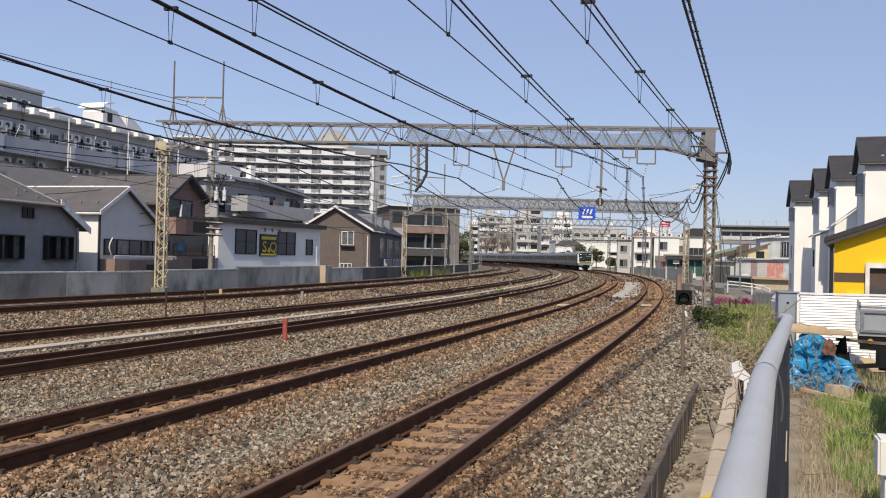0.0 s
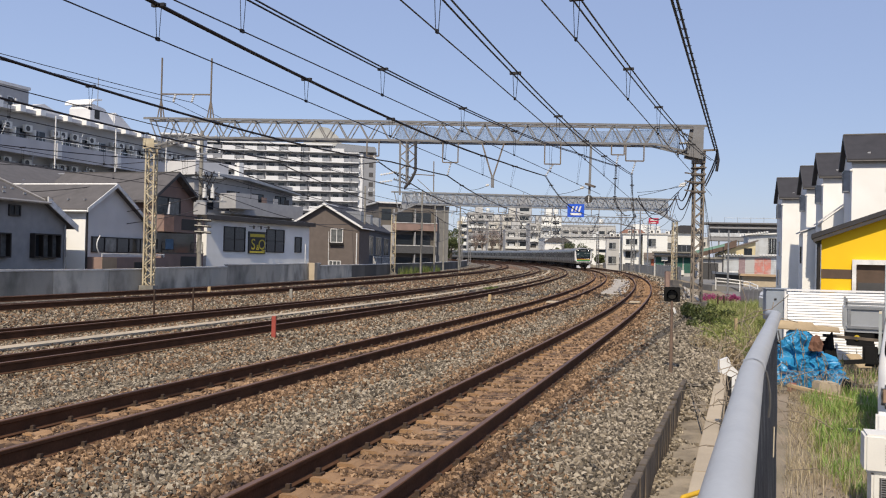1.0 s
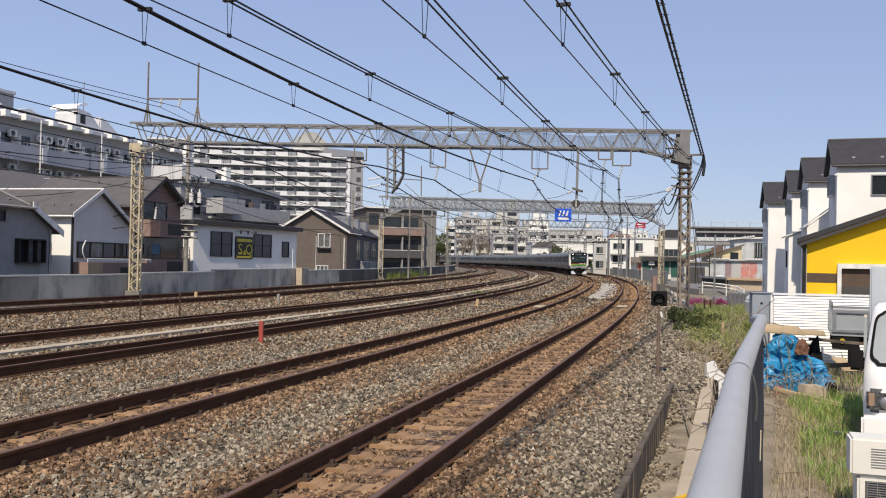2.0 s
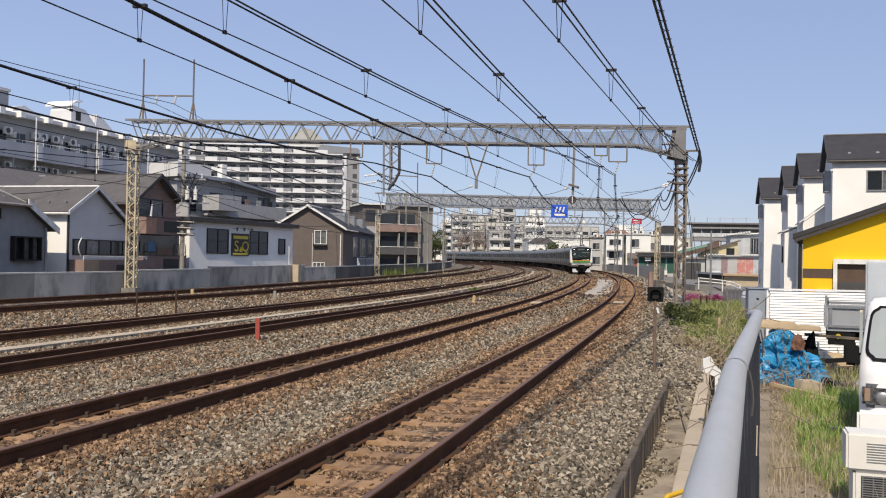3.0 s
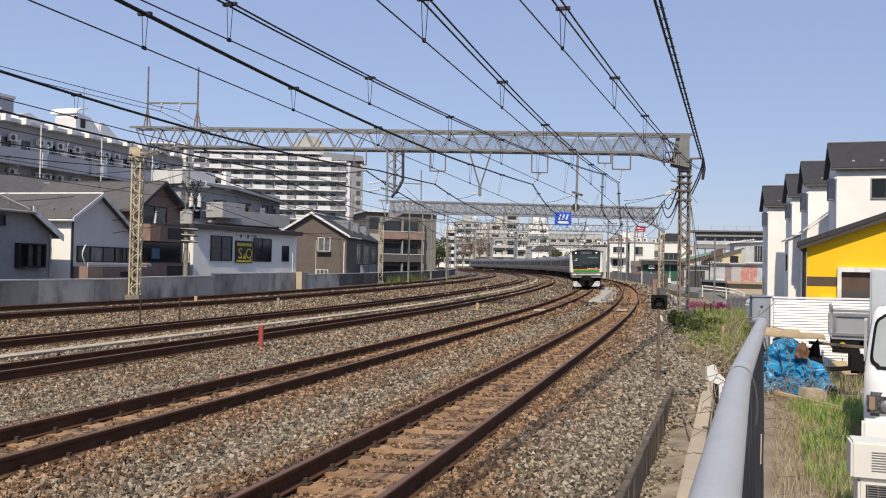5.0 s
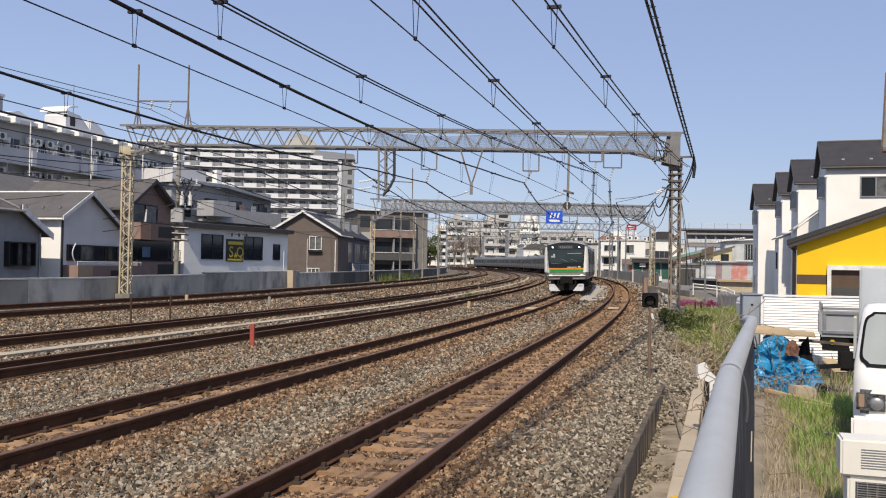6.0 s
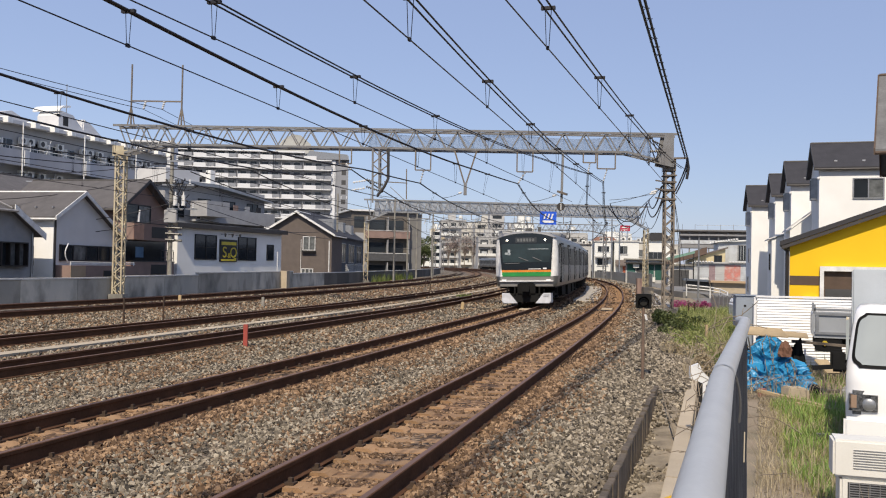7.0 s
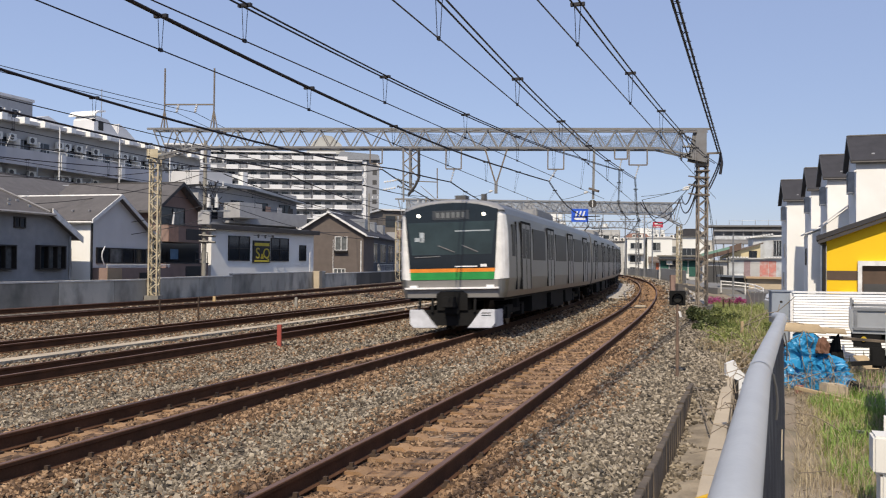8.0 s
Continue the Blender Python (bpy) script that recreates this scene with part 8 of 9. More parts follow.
def elevated_station():
    m, L = span_frame((82.0, 262), (104.0, 258))
    m_via = mat("viaduct_grey", (0.25, 0.25, 0.255), 0.85, var=0.12, scale=0.3, fine=4)
    root = thing("station_platform", m, "long elevated grey station platform with a flat roof", "station")
    boxpart("deck", (0, 0, 9.0, L, 8, 10.2), m_via, root)
    boxpart("roof", (-2, -0.5, 13.95, L, 8, 14.4), mat("dark_station_roof", (0.16, 0.16, 0.165), 0.7), root)
    boxpart("sign_band", (0, -0.3, 12.6, L, -0.1, 13.1), m_via, root)
    bm = bmesh.new()
    for k in range(6):
        bar(bm, (1 + k * L / 6, 3, 14.4), (1 + k * L / 6, 3, 16.2), 0.06)
    bar(bm, (5, 3, 15.9), (L - 3, 3, 15.9), 0.05)
    part("antenna_frame", bm, m_frame_al, root)
    boxpart("parapet", (0, -0.2, 10.2, L, 0.0, 11.3), m_corr, root)
    boxpart("back_wall", (0, 2.5, 10.2, L, 2.8, 13.95), m_via, root)
    for i in range(9):
        boxpart("column", (i * L / 8 - 0.2, 0.3, -0.5, i * L / 8 + 0.2, 0.7, 13.6), m_via, root)


elevated_station()


def shed(x, y, w, d, z0, zl, zr, wall, roof, label, rot=-10):
    m = Matrix.Translation((x, y, 0)) @ Matrix.Rotation(radians(rot), 4, "Z")
    root = thing("shed", m, label, "shed", "sheds beside the road")
    bm = bmesh.new()
    prism(bm, [(0, z0), (w, z0), (w, zr), (0, zl)], 0, d)
    part("wall", bm, wall, root)
    bm = bmesh.new()
    prism(bm, [(-0.3, zl), (w + 0.3, zr), (w + 0.3, zr + 0.18), (-0.3, zl + 0.18)], -0.4, d + 0.3)
    part("roof", bm, roof, root)
    return root


r = shed(41.4, 116, 4.4, 6, -0.5, 5.75, 6.0, m_corr, m_offwhite, "tall grey corrugated workshop beside the road", rot=-14)
bm = bmesh.new()
for i in range(1, 14):
    box(bm, i * 0.32, -0.03, 0.0, i * 0.32 + 0.05, 0.0, 5.7)
part("corrugation", bm, m_corr, r, "upright sheet ribs")
for i in range(11):
    boxpart("eaves_cap", (-1.1 + i * 0.33, -0.55, 5.62 + i * 0.05, -0.88 + i * 0.33, -0.42, 5.82 + i * 0.05), m_frame_wh, r)
window(r, 2.5, 3.6, 3.4, 5.4, panes=2)


def lean_to():
    """Beige workshop under a brown roof that falls towards the line."""
    root = shed(36.8, 114, 4.6, 6, -0.5, 3.3, 4.9, mat("yellow_beige_wall", (0.55, 0.47, 0.29), 0.85, var=0.1, scale=1), m_brown, "beige lean-to workshop with a rusty brown roof", rot=-14)
    bm = bmesh.new()
    prism(bm, [(-3.0, 2.55), (2.2, 4.15), (2.2, 5.0), (-3.0, 3.3)], -1.4, -0.5)
    part("canopy", bm, mat("rusty_sheet_roof", (0.13, 0.085, 0.065), 0.85, var=0.2, scale=1), root, "rusty brown canopy")
    window(root, 3.2, 4.2, 3.1, 4.0, panes=2)


lean_to()
r = shed(36.1, 110, 6.6, 4, 0.3, 2.85, 2.95, m_corr, m_palegrey, "low row of grey and faded red shutters", rot=-14)
for x, w, mm in ((0.25, 1.65, m_corr), (1.95, 0.75, mat("faded_plum_shutter", (0.33, 0.24, 0.25), 0.8)), (2.75, 1.0, m_palegrey), (3.8, 1.0, mat("faded_red_shutter", (0.62, 0.24, 0.20), 0.8, var=0.25, scale=1.5, stain=(0.6, 0.5, 0.46), stain_scale=1.5, stain_amt=0.7)), (4.85, 0.85, mat("faded_red_shutter", (0.50, 0.17, 0.14), 0.8)), (5.75, 0.75, m_corr)):
    sh = boxpart("shutter", (x, -0.05, 0.5, x + w, -0.002, 2.7), mm, r)
    bm = bmesh.new()
    for k in range(7):
        box(bm, x, -0.075, 0.7 + k * 0.28, x + w, -0.05, 0.74 + k * 0.28)
    part("slat", bm, mm, sh)
for i in range(18):
    if 6 < i < 12:
        continue
    boxpart("eaves_cap", (i * 0.36, -0.55, 3.05, i * 0.36 + 0.22, -0.42, 3.2), m_frame_wh, r)
# green-edged roof; below it a dark sheet paints the bay's shade on the wall
r = shed(31.8, 106, 2.9, 5, -0.5, 2.5, 2.5, m_palegrey, m_conc, "grey open bay under a green-edged roof", rot=-14)
boxpart("opening", (0.3, -0.02, -0.3, 2.4, -0.002, 2.0), m_fan, r, "flat dark sheet that paints the bay's inner shade")
bm = bmesh.new()
prism(bm, [(-0.6, 3.0), (3.0, 4.0), (3.0, 4.3), (-0.6, 3.35)], -1.0, 4)
part("awning", bm, m_greenroof, r, "pale green sheet roof")
for x in (-0.4, 1.2, 2.8):
    boxpart("awning_post", (x, -0.95, -0.5, x + 0.12, -0.83, 3.1 + (x + 0.4) * 0.27), m_frame_dk, r)
# shop with dark green screens behind the white houses' foot
r = shed(30.6, 122, 5.2, 5, -0.5, 3.3, 3.3, m_palegrey, m_conc, "small shop with dark green screens by the track", rot=-14)
m_screen = mat("green_screen", (0.02, 0.11, 0.085), 0.7, var=0.2, scale=1)
for k in range(4):
    boxpart("screen", (0.2 + k * 1.25, -0.05, 0.6, 1.3 + k * 1.25, -0.002, 2.7), m_screen if k != 1 else m_fan, r)
boxpart("awning", (-0.2, -0.9, 2.85, 5.4, -0.002, 3.0), m_trim_dk, r, "dark shop awning")
boxpart("vent_box", (1.0, -0.4, 2.2, 1.8, -0.06, 2.8), m_acu, r)
boxpart("vent_box", (3.2, -0.4, 0.3, 4.0, -0.06, 0.95), m_acu, r)
# low canopy, ramp wall
r = shed(27.3, 85, 3.4, 3, -0.5, 0.95, 0.75, m_fan, mat("slate_blue_sheet", (0.10, 0.12, 0.15), 0.6), "low slate-blue canopy beside the ramp", rot=-16)
boxpart("fold", (1.2, -0.3, 1.14, 2.0, 0.2, 1.22), m_frame_wh, r, "white folded sheet")
r = shed(28.2, 80, 5.5, 3, -0.5, 0.85, 0.8, m_trough, m_tan, "pale concrete ramp wall with a brown coping", rot=-16)
bm = bmesh.new()
prism(bm, [(21.0, -0.5), (30.5, -0.5), (30.5, -0.3), (25.0, -0.1), (21.0, 0.27)], 66.2, 79)
tagged(part("ramp", bm, m_asph), "grey asphalt ramp up towards the crossing", "ramp", kind="structure")


def guard_rail(pts, label):
    root = thing("guard_rail", Matrix.Identity(4), label, "guard rail", "roadside rails")
    for i, (p, q) in enumerate(zip(pts[:-1], pts[1:])):
        p, q = Vector(p), Vector(q)
        for dz in (0.32, 0.55):
            bm = bmesh.new()
            bar(bm, p + Vector((0, 0, dz)), q + Vector((0, 0, dz)), 0.045, 6)
            part("rail", bm, m_trim, root)
        bm = bmesh.new()
        bar(bm, p - Vector((0, 0, 0.3)), p + Vector((0, 0, 0.6)), 0.05, 6)
        part("rail_post", bm, m_trim, root)


guard_rail([(21.2, 66, 0.25), (22.1, 66, 0.18), (22.9, 65.7, 0.1), (23.4, 65, -0.02), (23.3, 63.2, -0.2), (22.5, 61, -0.38)], "white curved pipe guard rail on the ramp")
utility_pole(18.75, 56, -0.4, 3.95, "thin grey lamp pole beside the road", r=0.07, arms=0, mm=m_frame_al)


def panel_fence(p, q, h, n, material, label):
    root = thing("panel_fence", Matrix.Identity(4), label, "fence", "grey fences")
    p, q = Vector(p), Vector(q)
    for i in range(n):
        a_, b_ = p.lerp(q, i / n), p.lerp(q, (i + 0.93) / n)
        m, L = span_frame(a_, b_, a_.z)
        boxpart("panel", (0, -0.02, 0.05, L, 0.02, h), material, root, at=m)
        boxpart("fence_post", (L, -0.04, 0, L + 0.07, 0.04, h + 0.08), m_frame_al, root, at=m)


panel_fence((17.75, 50.8, -0.36), (18.9, 48.0, -0.36), 0.75, 9, m_frame_al, "grey slatted fence beside the azaleas")
m_meshpanel = mat("grey_mesh_panel", (0.30, 0.31, 0.31), 0.6, 0.3)
for s0, s1, o0, o1, n, h in ((84, 118, -4.2, -4.6, 14, 1.5), (118, 150, -4.6, -5.0, 13, 1.3), (150, 190, -5.0, -5.4, 14, 1.2)):
    a_, _ = on_line(s0, o0, -0.3)
    b_, _ = on_line(s1, o1, -0.3)
    panel_fence(a_, b_, h, n, m_meshpanel, "grey trackside mesh fence round the curve")
r = thing("equipment_case", Matrix.Translation((13.6, 50, -0.35)), "white relay case on a stand by the track", "relay case")
boxpart("case", (0, 0, 0.4, 0.6, 0.5, 1.22), m_trough, r, bevel=0.02)
boxpart("stand", (0.06, 0.1, 0, 0.54, 0.4, 0.4), m_conc, r)
r = thing("equipment_case", Matrix.Translation((16.4, 62, -0.35)), "rusty red steel equipment case by the track", "relay case")
boxpart("case", (0, 0, 0.1, 0.34, 0.4, 1.6), m_redbrown, r, bevel=0.02)
boxpart("stand", (0.02, 0.02, 0, 0.34, 0.38, 0.1), m_conc, r)


def parked_van():
    m = Matrix.Translation((13.75, 36.6, -0.46)) @ Matrix.Rotation(radians(-12), 4, "Z")
    root = thing("car", m, "white parked car beside the grey fence", "car")
    bm = bmesh.new()
    prism(bm, [(0, 0.25), (3.0, 0.25), (3.0, 0.75), (2.6, 0.85), (2.1, 1.17), (0.12, 1.19), (0, 0.95)], 0, 1.35)
    part("body", bm, m_truck, root, bevel=0.06)
    boxpart("side_window", (0.25, -0.004, 0.8, 2.0, 0.02, 1.08), m_truckglass, root)
    for x in (0.55, 2.4):
        bm = bmesh.new()
        bar(bm, (x, -0.02, 0.26), (x, 0.15, 0.26), 0.26, 16)
        part("wheel", bm, m_under, root)


parked_van()
for x, y, h in ((30.0, 128, 9.5), (36.5, 150, 9.0), (31.9, 150, 11.0)):
    utility_pole(x, y, -0.4, h, "grey steel pole beside the curve", r=0.14, arms=2, mm=m_frame_al)
for (p, q, sag) in (((30, 128, 8.8), (31.9, 150, 10.0), 0.5), ((30, 128, 8.8), (36.5, 150, 8.4), 0.8), ((12.9, 43.7, 6.2), (31.9, 150, 9.6), 1.6), ((12.9, 43.7, 5.8), (24.9, 91, 6.8), 1.2), ((24.9, 91, 6.9), (30, 128, 7.6), 1.2)):
    bm = bmesh.new()
    wire_mesh(bm, span_points(p, q, sag, 16), 0.022)
    tagged(part("service_wire", bm, m_wire), "thin black service wire between poles", "wire", "service wires")


# ---------------------------------------------------------------- plants
def leaf_mat(name, a_, b_, rough=0.6):
    m = bpy.data.materials.new(name)
    m.use_nodes = True
    nt = m.node_tree
    N, L = nt.nodes.new, nt.links.new
    geo = N("ShaderNodeNewGeometry")
    ramp = N("ShaderNodeValToRGB")
    ramp.color_ramp.elements[0].color, ramp.color_ramp.elements[1].color = (*a_, 1), (*b_, 1)
    L(geo.outputs["Random Per Island"], ramp.inputs[0])
    bs = nt.nodes["Principled BSDF"]
    L(ramp.outputs[0], bs.inputs["Base Color"])
    bs.inputs["Roughness"].default_value = rough
    tr = N("ShaderNodeBsdfTranslucent")
    L(ramp.outputs[0], tr.inputs["Color"])
    mix = N("ShaderNodeMixShader")
    mix.inputs[0].default_value = 0.35
    L(bs.outputs[0], mix.inputs[1])
    L(tr.outputs[0], mix.inputs[2])
    out = nt.nodes["Material Output"]
    L(mix.outputs[0], out.inputs["Surface"])
    return m


def blades(name, label, spots, h0, h1, width, material, seed, lean=0.45, category="grass"):
    """Bent grass blades at the spots (x, y, z)."""
    rng = np.random.default_rng(seed)
    n = len(spots)
    ang = rng.uniform(0, 2 * np.pi, n)
    h = rng.uniform(h0, h1, n)
    ld = rng.uniform(0.05, lean, n) * h
    side = np.stack([np.cos(ang + 1.6), np.sin(ang + 1.6), np.zeros(n)], 1) * (width * rng.uniform(0.6, 1.3, n))[:, None]
    fw = np.stack([np.cos(ang), np.sin(ang), np.zeros(n)], 1)
    up = np.array([0, 0, 1.0])
    b = spots
    m1 = b + fw * (ld * 0.25)[:, None] + up * (h * 0.55)[:, None]
    tip = b + fw * ld[:, None] + up * h[:, None]
    V = np.stack([b - side, b + side, m1 - side * 0.75, m1 + side * 0.75, tip], 1).reshape(-1, 3)
    k = 5 * np.arange(n)[:, None, None]
    F = (np.array([(0, 1, 3), (0, 3, 2), (2, 3, 4)])[None] + k).reshape(-1, 3)
    ob = new(name, np_mesh(name, V, F, material))
    tagged(ob, label, category, kind="stuff")


def leaves(bm_pts, n, size, material, name, label, seed, category, parent=None):
    """A crown of small leaves round the clump centres (x, y, z, r)."""
    rng = np.random.default_rng(seed)
    c = np.array(bm_pts)[rng.integers(0, len(bm_pts), n)]
    d = rng.normal(size=(n, 3))
    d /= np.linalg.norm(d, axis=1, keepdims=True)
    p = c[:, :3] + d * (c[:, 3] * rng.uniform(0.35, 1.05, n) ** 0.6)[:, None]
    a_ = rng.normal(size=(n, 3))
    a_ /= np.linalg.norm(a_, axis=1, keepdims=True)
    b_ = np.cross(a_, rng.normal(size=(n, 3)))
    b_ /= np.linalg.norm(b_, axis=1, keepdims=True)
    s = (size * rng.uniform(0.6, 1.4, n))[:, None]
    V = np.stack([p - a_ * s, p + b_ * s * 0.5, p + a_ * s, p - b_ * s * 0.5], 1).reshape(-1, 3)
    F = np.array([(0, 1, 2), (0, 2, 3)])[None] + 4 * np.arange(n)[:, None, None]
    ob = new(name, np_mesh(name, V, F.reshape(-1, 3), material))
    if parent is not None:
        ob.parent = parent
        return ob
    tagged(ob, label, category)
    return ob


m_grass = leaf_mat("fresh_grass", (0.13, 0.24, 0.035), (0.33, 0.47, 0.12))
m_weed = leaf_mat("weed_green", (0.06, 0.10, 0.018), (0.19, 0.22, 0.06))
m_straw = leaf_mat("dry_straw_blades", (0.30, 0.24, 0.15), (0.54, 0.45, 0.30))
m_leaf = leaf_mat("dark_leaf", (0.04, 0.06, 0.018), (0.13, 0.155, 0.05))
m_pink = leaf_mat("azalea_pink", (0.30, 0.03, 0.13), (0.48, 0.12, 0.28))

m_pink2 = leaf_mat("azalea_and_leaf", (0.05, 0.07, 0.02), (0.5, 0.08, 0.26))


def patch(n, x0, x1, y0, y1, seed, keep=0.0, scale=0.9, z=-0.37, clear=0.0):
    rng = np.random.default_rng(seed)
    out = []
    while len(out) < n:
        x, y = rng.uniform(x0, x1), rng.uniform(y0, y1)
        if x < 0.36 + 0.4125 * (y - 1.2) + 0.06 + clear * (1 + 0.5 * noise.noise((y * 0.9, 2.0, 1.0))):
            continue
        if noise.noise((x * scale, y * scale, seed)) > keep + rng.uniform(-0.25, 0.25):
            out.append((x, y, z + noise.noise((x * 0.6, y * 0.6, 5.0)) * 0.05))
    return np.array(out)


m_grass2 = leaf_mat("yellow_grass", (0.22, 0.25, 0.06), (0.46, 0.46, 0.18))
blades("grass", "fresh green grass in the yard", patch(9000, 4.0, 8.6, 7.4, 14.4, 1, 0.0, clear=0.33), 0.05, 0.24, 0.007, m_grass, 3, 0.8)
blades("grass", "yellow-green grass among the fresh blades", patch(7000, 3.9, 8.6, 7.4, 14.4, 6, 0.0, clear=0.22), 0.04, 0.2, 0.006, m_grass2, 13, 1.0)
blades("grass", "fresh green grass tufts among the rubble", patch(2500, 6.6, 11, 13.6, 18.0, 2, 0.1), 0.05, 0.22, 0.009, m_grass, 4, 0.8)
blades("dry_grass", "dry straw-coloured grass along the fence", patch(14000, 1.8, 6.2, 5.0, 15.0, 3, -0.1), 0.02, 0.18, 0.004, m_straw, 5, 1.6)
rng_y = np.random.default_rng(44)
ys = rng_y.uniform(5.5, 15.0, 1500)
stones("yard_stones", "small stones and crumbs on the bare yard strip", stone_mat("yard_stone", (0.10, 0.085, 0.065), (0.22, 0.18, 0.13), (0.4, 0.35, 0.27)), np.stack([0.4 + 0.4125 * (ys - 1.2) + rng_y.uniform(0, 1, 1500) ** 1.6 * 1.3, ys, np.full(1500, -0.35), rng_y.uniform(0.006, 0.022, 1500)], 1), 9)
blades("dry_grass", "dry stems beside the fence foot", patch(700, 2.7, 5.2, 5.8, 10.0, 4, -0.3), 0.15, 0.5, 0.003, m_straw, 6, 0.8)


def strip_spots(n, s0, s1, u0, u1, seed, keep=0.0, scale=0.5):
    rng = np.random.default_rng(seed)
    out = []
    while len(out) < n:
        s, u_ = rng.uniform(s0, s1), rng.uniform(u0, u1)
        p, _ = on_line(s, -u_, -0.34)
        if noise.noise((p.x * scale, p.y * scale, seed)) > keep + rng.uniform(-0.2, 0.2):
            out.append((p.x, p.y, p.z))
    return np.array(out)


m_weed2 = leaf_mat("bright_weed", (0.15, 0.19, 0.045), (0.42, 0.44, 0.17))
blades("weeds", "yellow-green weeds between track and road", strip_spots(13000, 15, 40, 3.5, 6.4, 11, -0.1), 0.08, 0.55, 0.011, m_weed2, 7, 0.9, "weeds")
blades("weeds", "darker weeds between track and road", strip_spots(5000, 14, 40, 3.2, 6.4, 15, 0.1), 0.08, 0.45, 0.013, m_weed, 17, 0.7, "weeds")
blades("weeds", "low weeds on the ballast shoulder", strip_spots(1500, 14, 36, 2.9, 3.6, 12, 0.15), 0.06, 0.25, 0.012, m_weed, 8, 0.9, "weeds")
blades("dry_grass", "dry stems among the weeds", strip_spots(5000, 9, 34, 3.0, 6.2, 13, -0.05), 0.05, 0.5, 0.006, m_straw, 9, 1.2)
for i, (x, y, k, mm) in enumerate(((7.6, 23.0, 5, m_weed2), (8.3, 25.5, 6, m_weed2), (9.4, 27.0, 6, m_weed), (10.6, 32.0, 7, m_weed2), (7.0, 20.4, 5, m_straw), (6.2, 18.2, 4, m_straw), (11.4, 36.0, 7, m_weed))):
    rng = random.Random(60 + i)
    leaves([(x + rng.uniform(-0.6, 0.6), y + rng.uniform(-0.8, 0.8), -0.3 + rng.uniform(0.05, 0.3), rng.uniform(0.12, 0.3)) for _ in range(k)], 1500, 0.035, mm, "weeds", "leafy weed clump beside the track", 70 + i, "weeds")
blades("grass", "green weeds at the foot of the wall", np.array([tuple(on_line(s_, 22.9 + 0.3 * math.sin(s_ * 7), -0.1)[0]) for s_ in np.linspace(78, 100, 500)]), 0.2, 1.0, 0.03, m_weed, 10, 0.5)
blades("grass", "small green tuft between the tracks", np.array([tuple(on_line(49 + 1.2 * math.sin(k * 1.7), 9.4 + 0.25 * math.cos(k * 2.3), -0.2)[0]) for k in range(260)]), 0.08, 0.25, 0.02, m_weed, 11, 0.9)


def shrub(name, x, y, z, clumps, n, size, material, label, seed, category="shrub"):
    rng = random.Random(seed)
    root = thing(name, Matrix.Translation((x, y, z)), label, category, "shrubs beside the line")
    bm = bmesh.new()
    for cx, cy, cz, r_ in clumps:
        bar(bm, (0, 0, -0.1), (cx, cy, cz), 0.03, 5, 0.01)
    part("stem", bm, mat("bark", (0.09, 0.07, 0.05), 0.9), root)
    leaves(clumps, n, size, material, "foliage", "", seed, category, root)


def ring_clumps(k, rx, ry, rz, r_, seed):
    rng = random.Random(seed)
    return [(rng.uniform(-rx, rx), rng.uniform(-ry, ry), rng.uniform(0.25, 1) * rz, r_ * rng.uniform(0.6, 1.2)) for _ in range(k)]


shrub("shrub", 9.9, 31.5, -0.36, ring_clumps(9, 0.8, 0.7, 0.55, 0.3, 1), 2600, 0.05, m_leaf, "low dark green shrub on the ballast edge", 21)
shrub("shrub", 8.7, 28.2, -0.36, ring_clumps(6, 0.55, 0.5, 0.4, 0.25, 2), 1600, 0.045, m_leaf, "low dark green shrub on the ballast edge", 22)
for i in range(4):
    shrub("azalea", 15.75 + i * 0.5, 50.9 - i * 0.1, -0.36, ring_clumps(8, 0.4, 0.3, 0.34, 0.2, 30 + i), 800, 0.04, m_pink if i != 2 else m_pink2, "azalea hedge in pink bloom", 31 + i)
for i, (x, y) in enumerate(((12.6, 44.5), (13.2, 46))):
    bm = bmesh.new()
    bar(bm, (0, 0, 0), (0.08, 0, 1.1), 0.025, 6, 0.01)
    bar(bm, (0.03, 0, 0.5), (-0.2, 0.1, 1.0), 0.015, 6, 0.006)
    tagged(part("dead_stem", bm, mat("bark", (0.09, 0.07, 0.05), 0.9), at=Matrix.Translation((x, y, -0.4))), "bare dark stem beside the azaleas", "stem", "bare stems")


def tree(x, y, z, h, r_, seed, label):
    rng = random.Random(seed)
    root = thing("tree", Matrix.Translation((x, y, z)), label, "tree", "trees by the curve")
    bm = bmesh.new()
    bar(bm, (0, 0, 0), (0.1, 0, h * 0.55), 0.16, 8, 0.1)
    cl = []
    for k in range(12):
        a_ = rng.uniform(0, 6.28)
        q = (math.cos(a_) * r_ * rng.uniform(0.2, 0.85), math.sin(a_) * r_ * rng.uniform(0.2, 0.85), h * rng.uniform(0.45, 0.95))
        bar(bm, (0.05, 0, h * rng.uniform(0.3, 0.5)), q, 0.06, 5, 0.02)
        cl.append((*q, r_ * rng.uniform(0.25, 0.5)))
    part("trunk", bm, mat("bark", (0.09, 0.07, 0.05), 0.9), root)
    leaves(cl, 2600, 0.16, m_leaf, "crown", "", seed, "tree", root)


m_bud = leaf_mat("pinkish_bud", (0.26, 0.18, 0.16), (0.55, 0.45, 0.40))


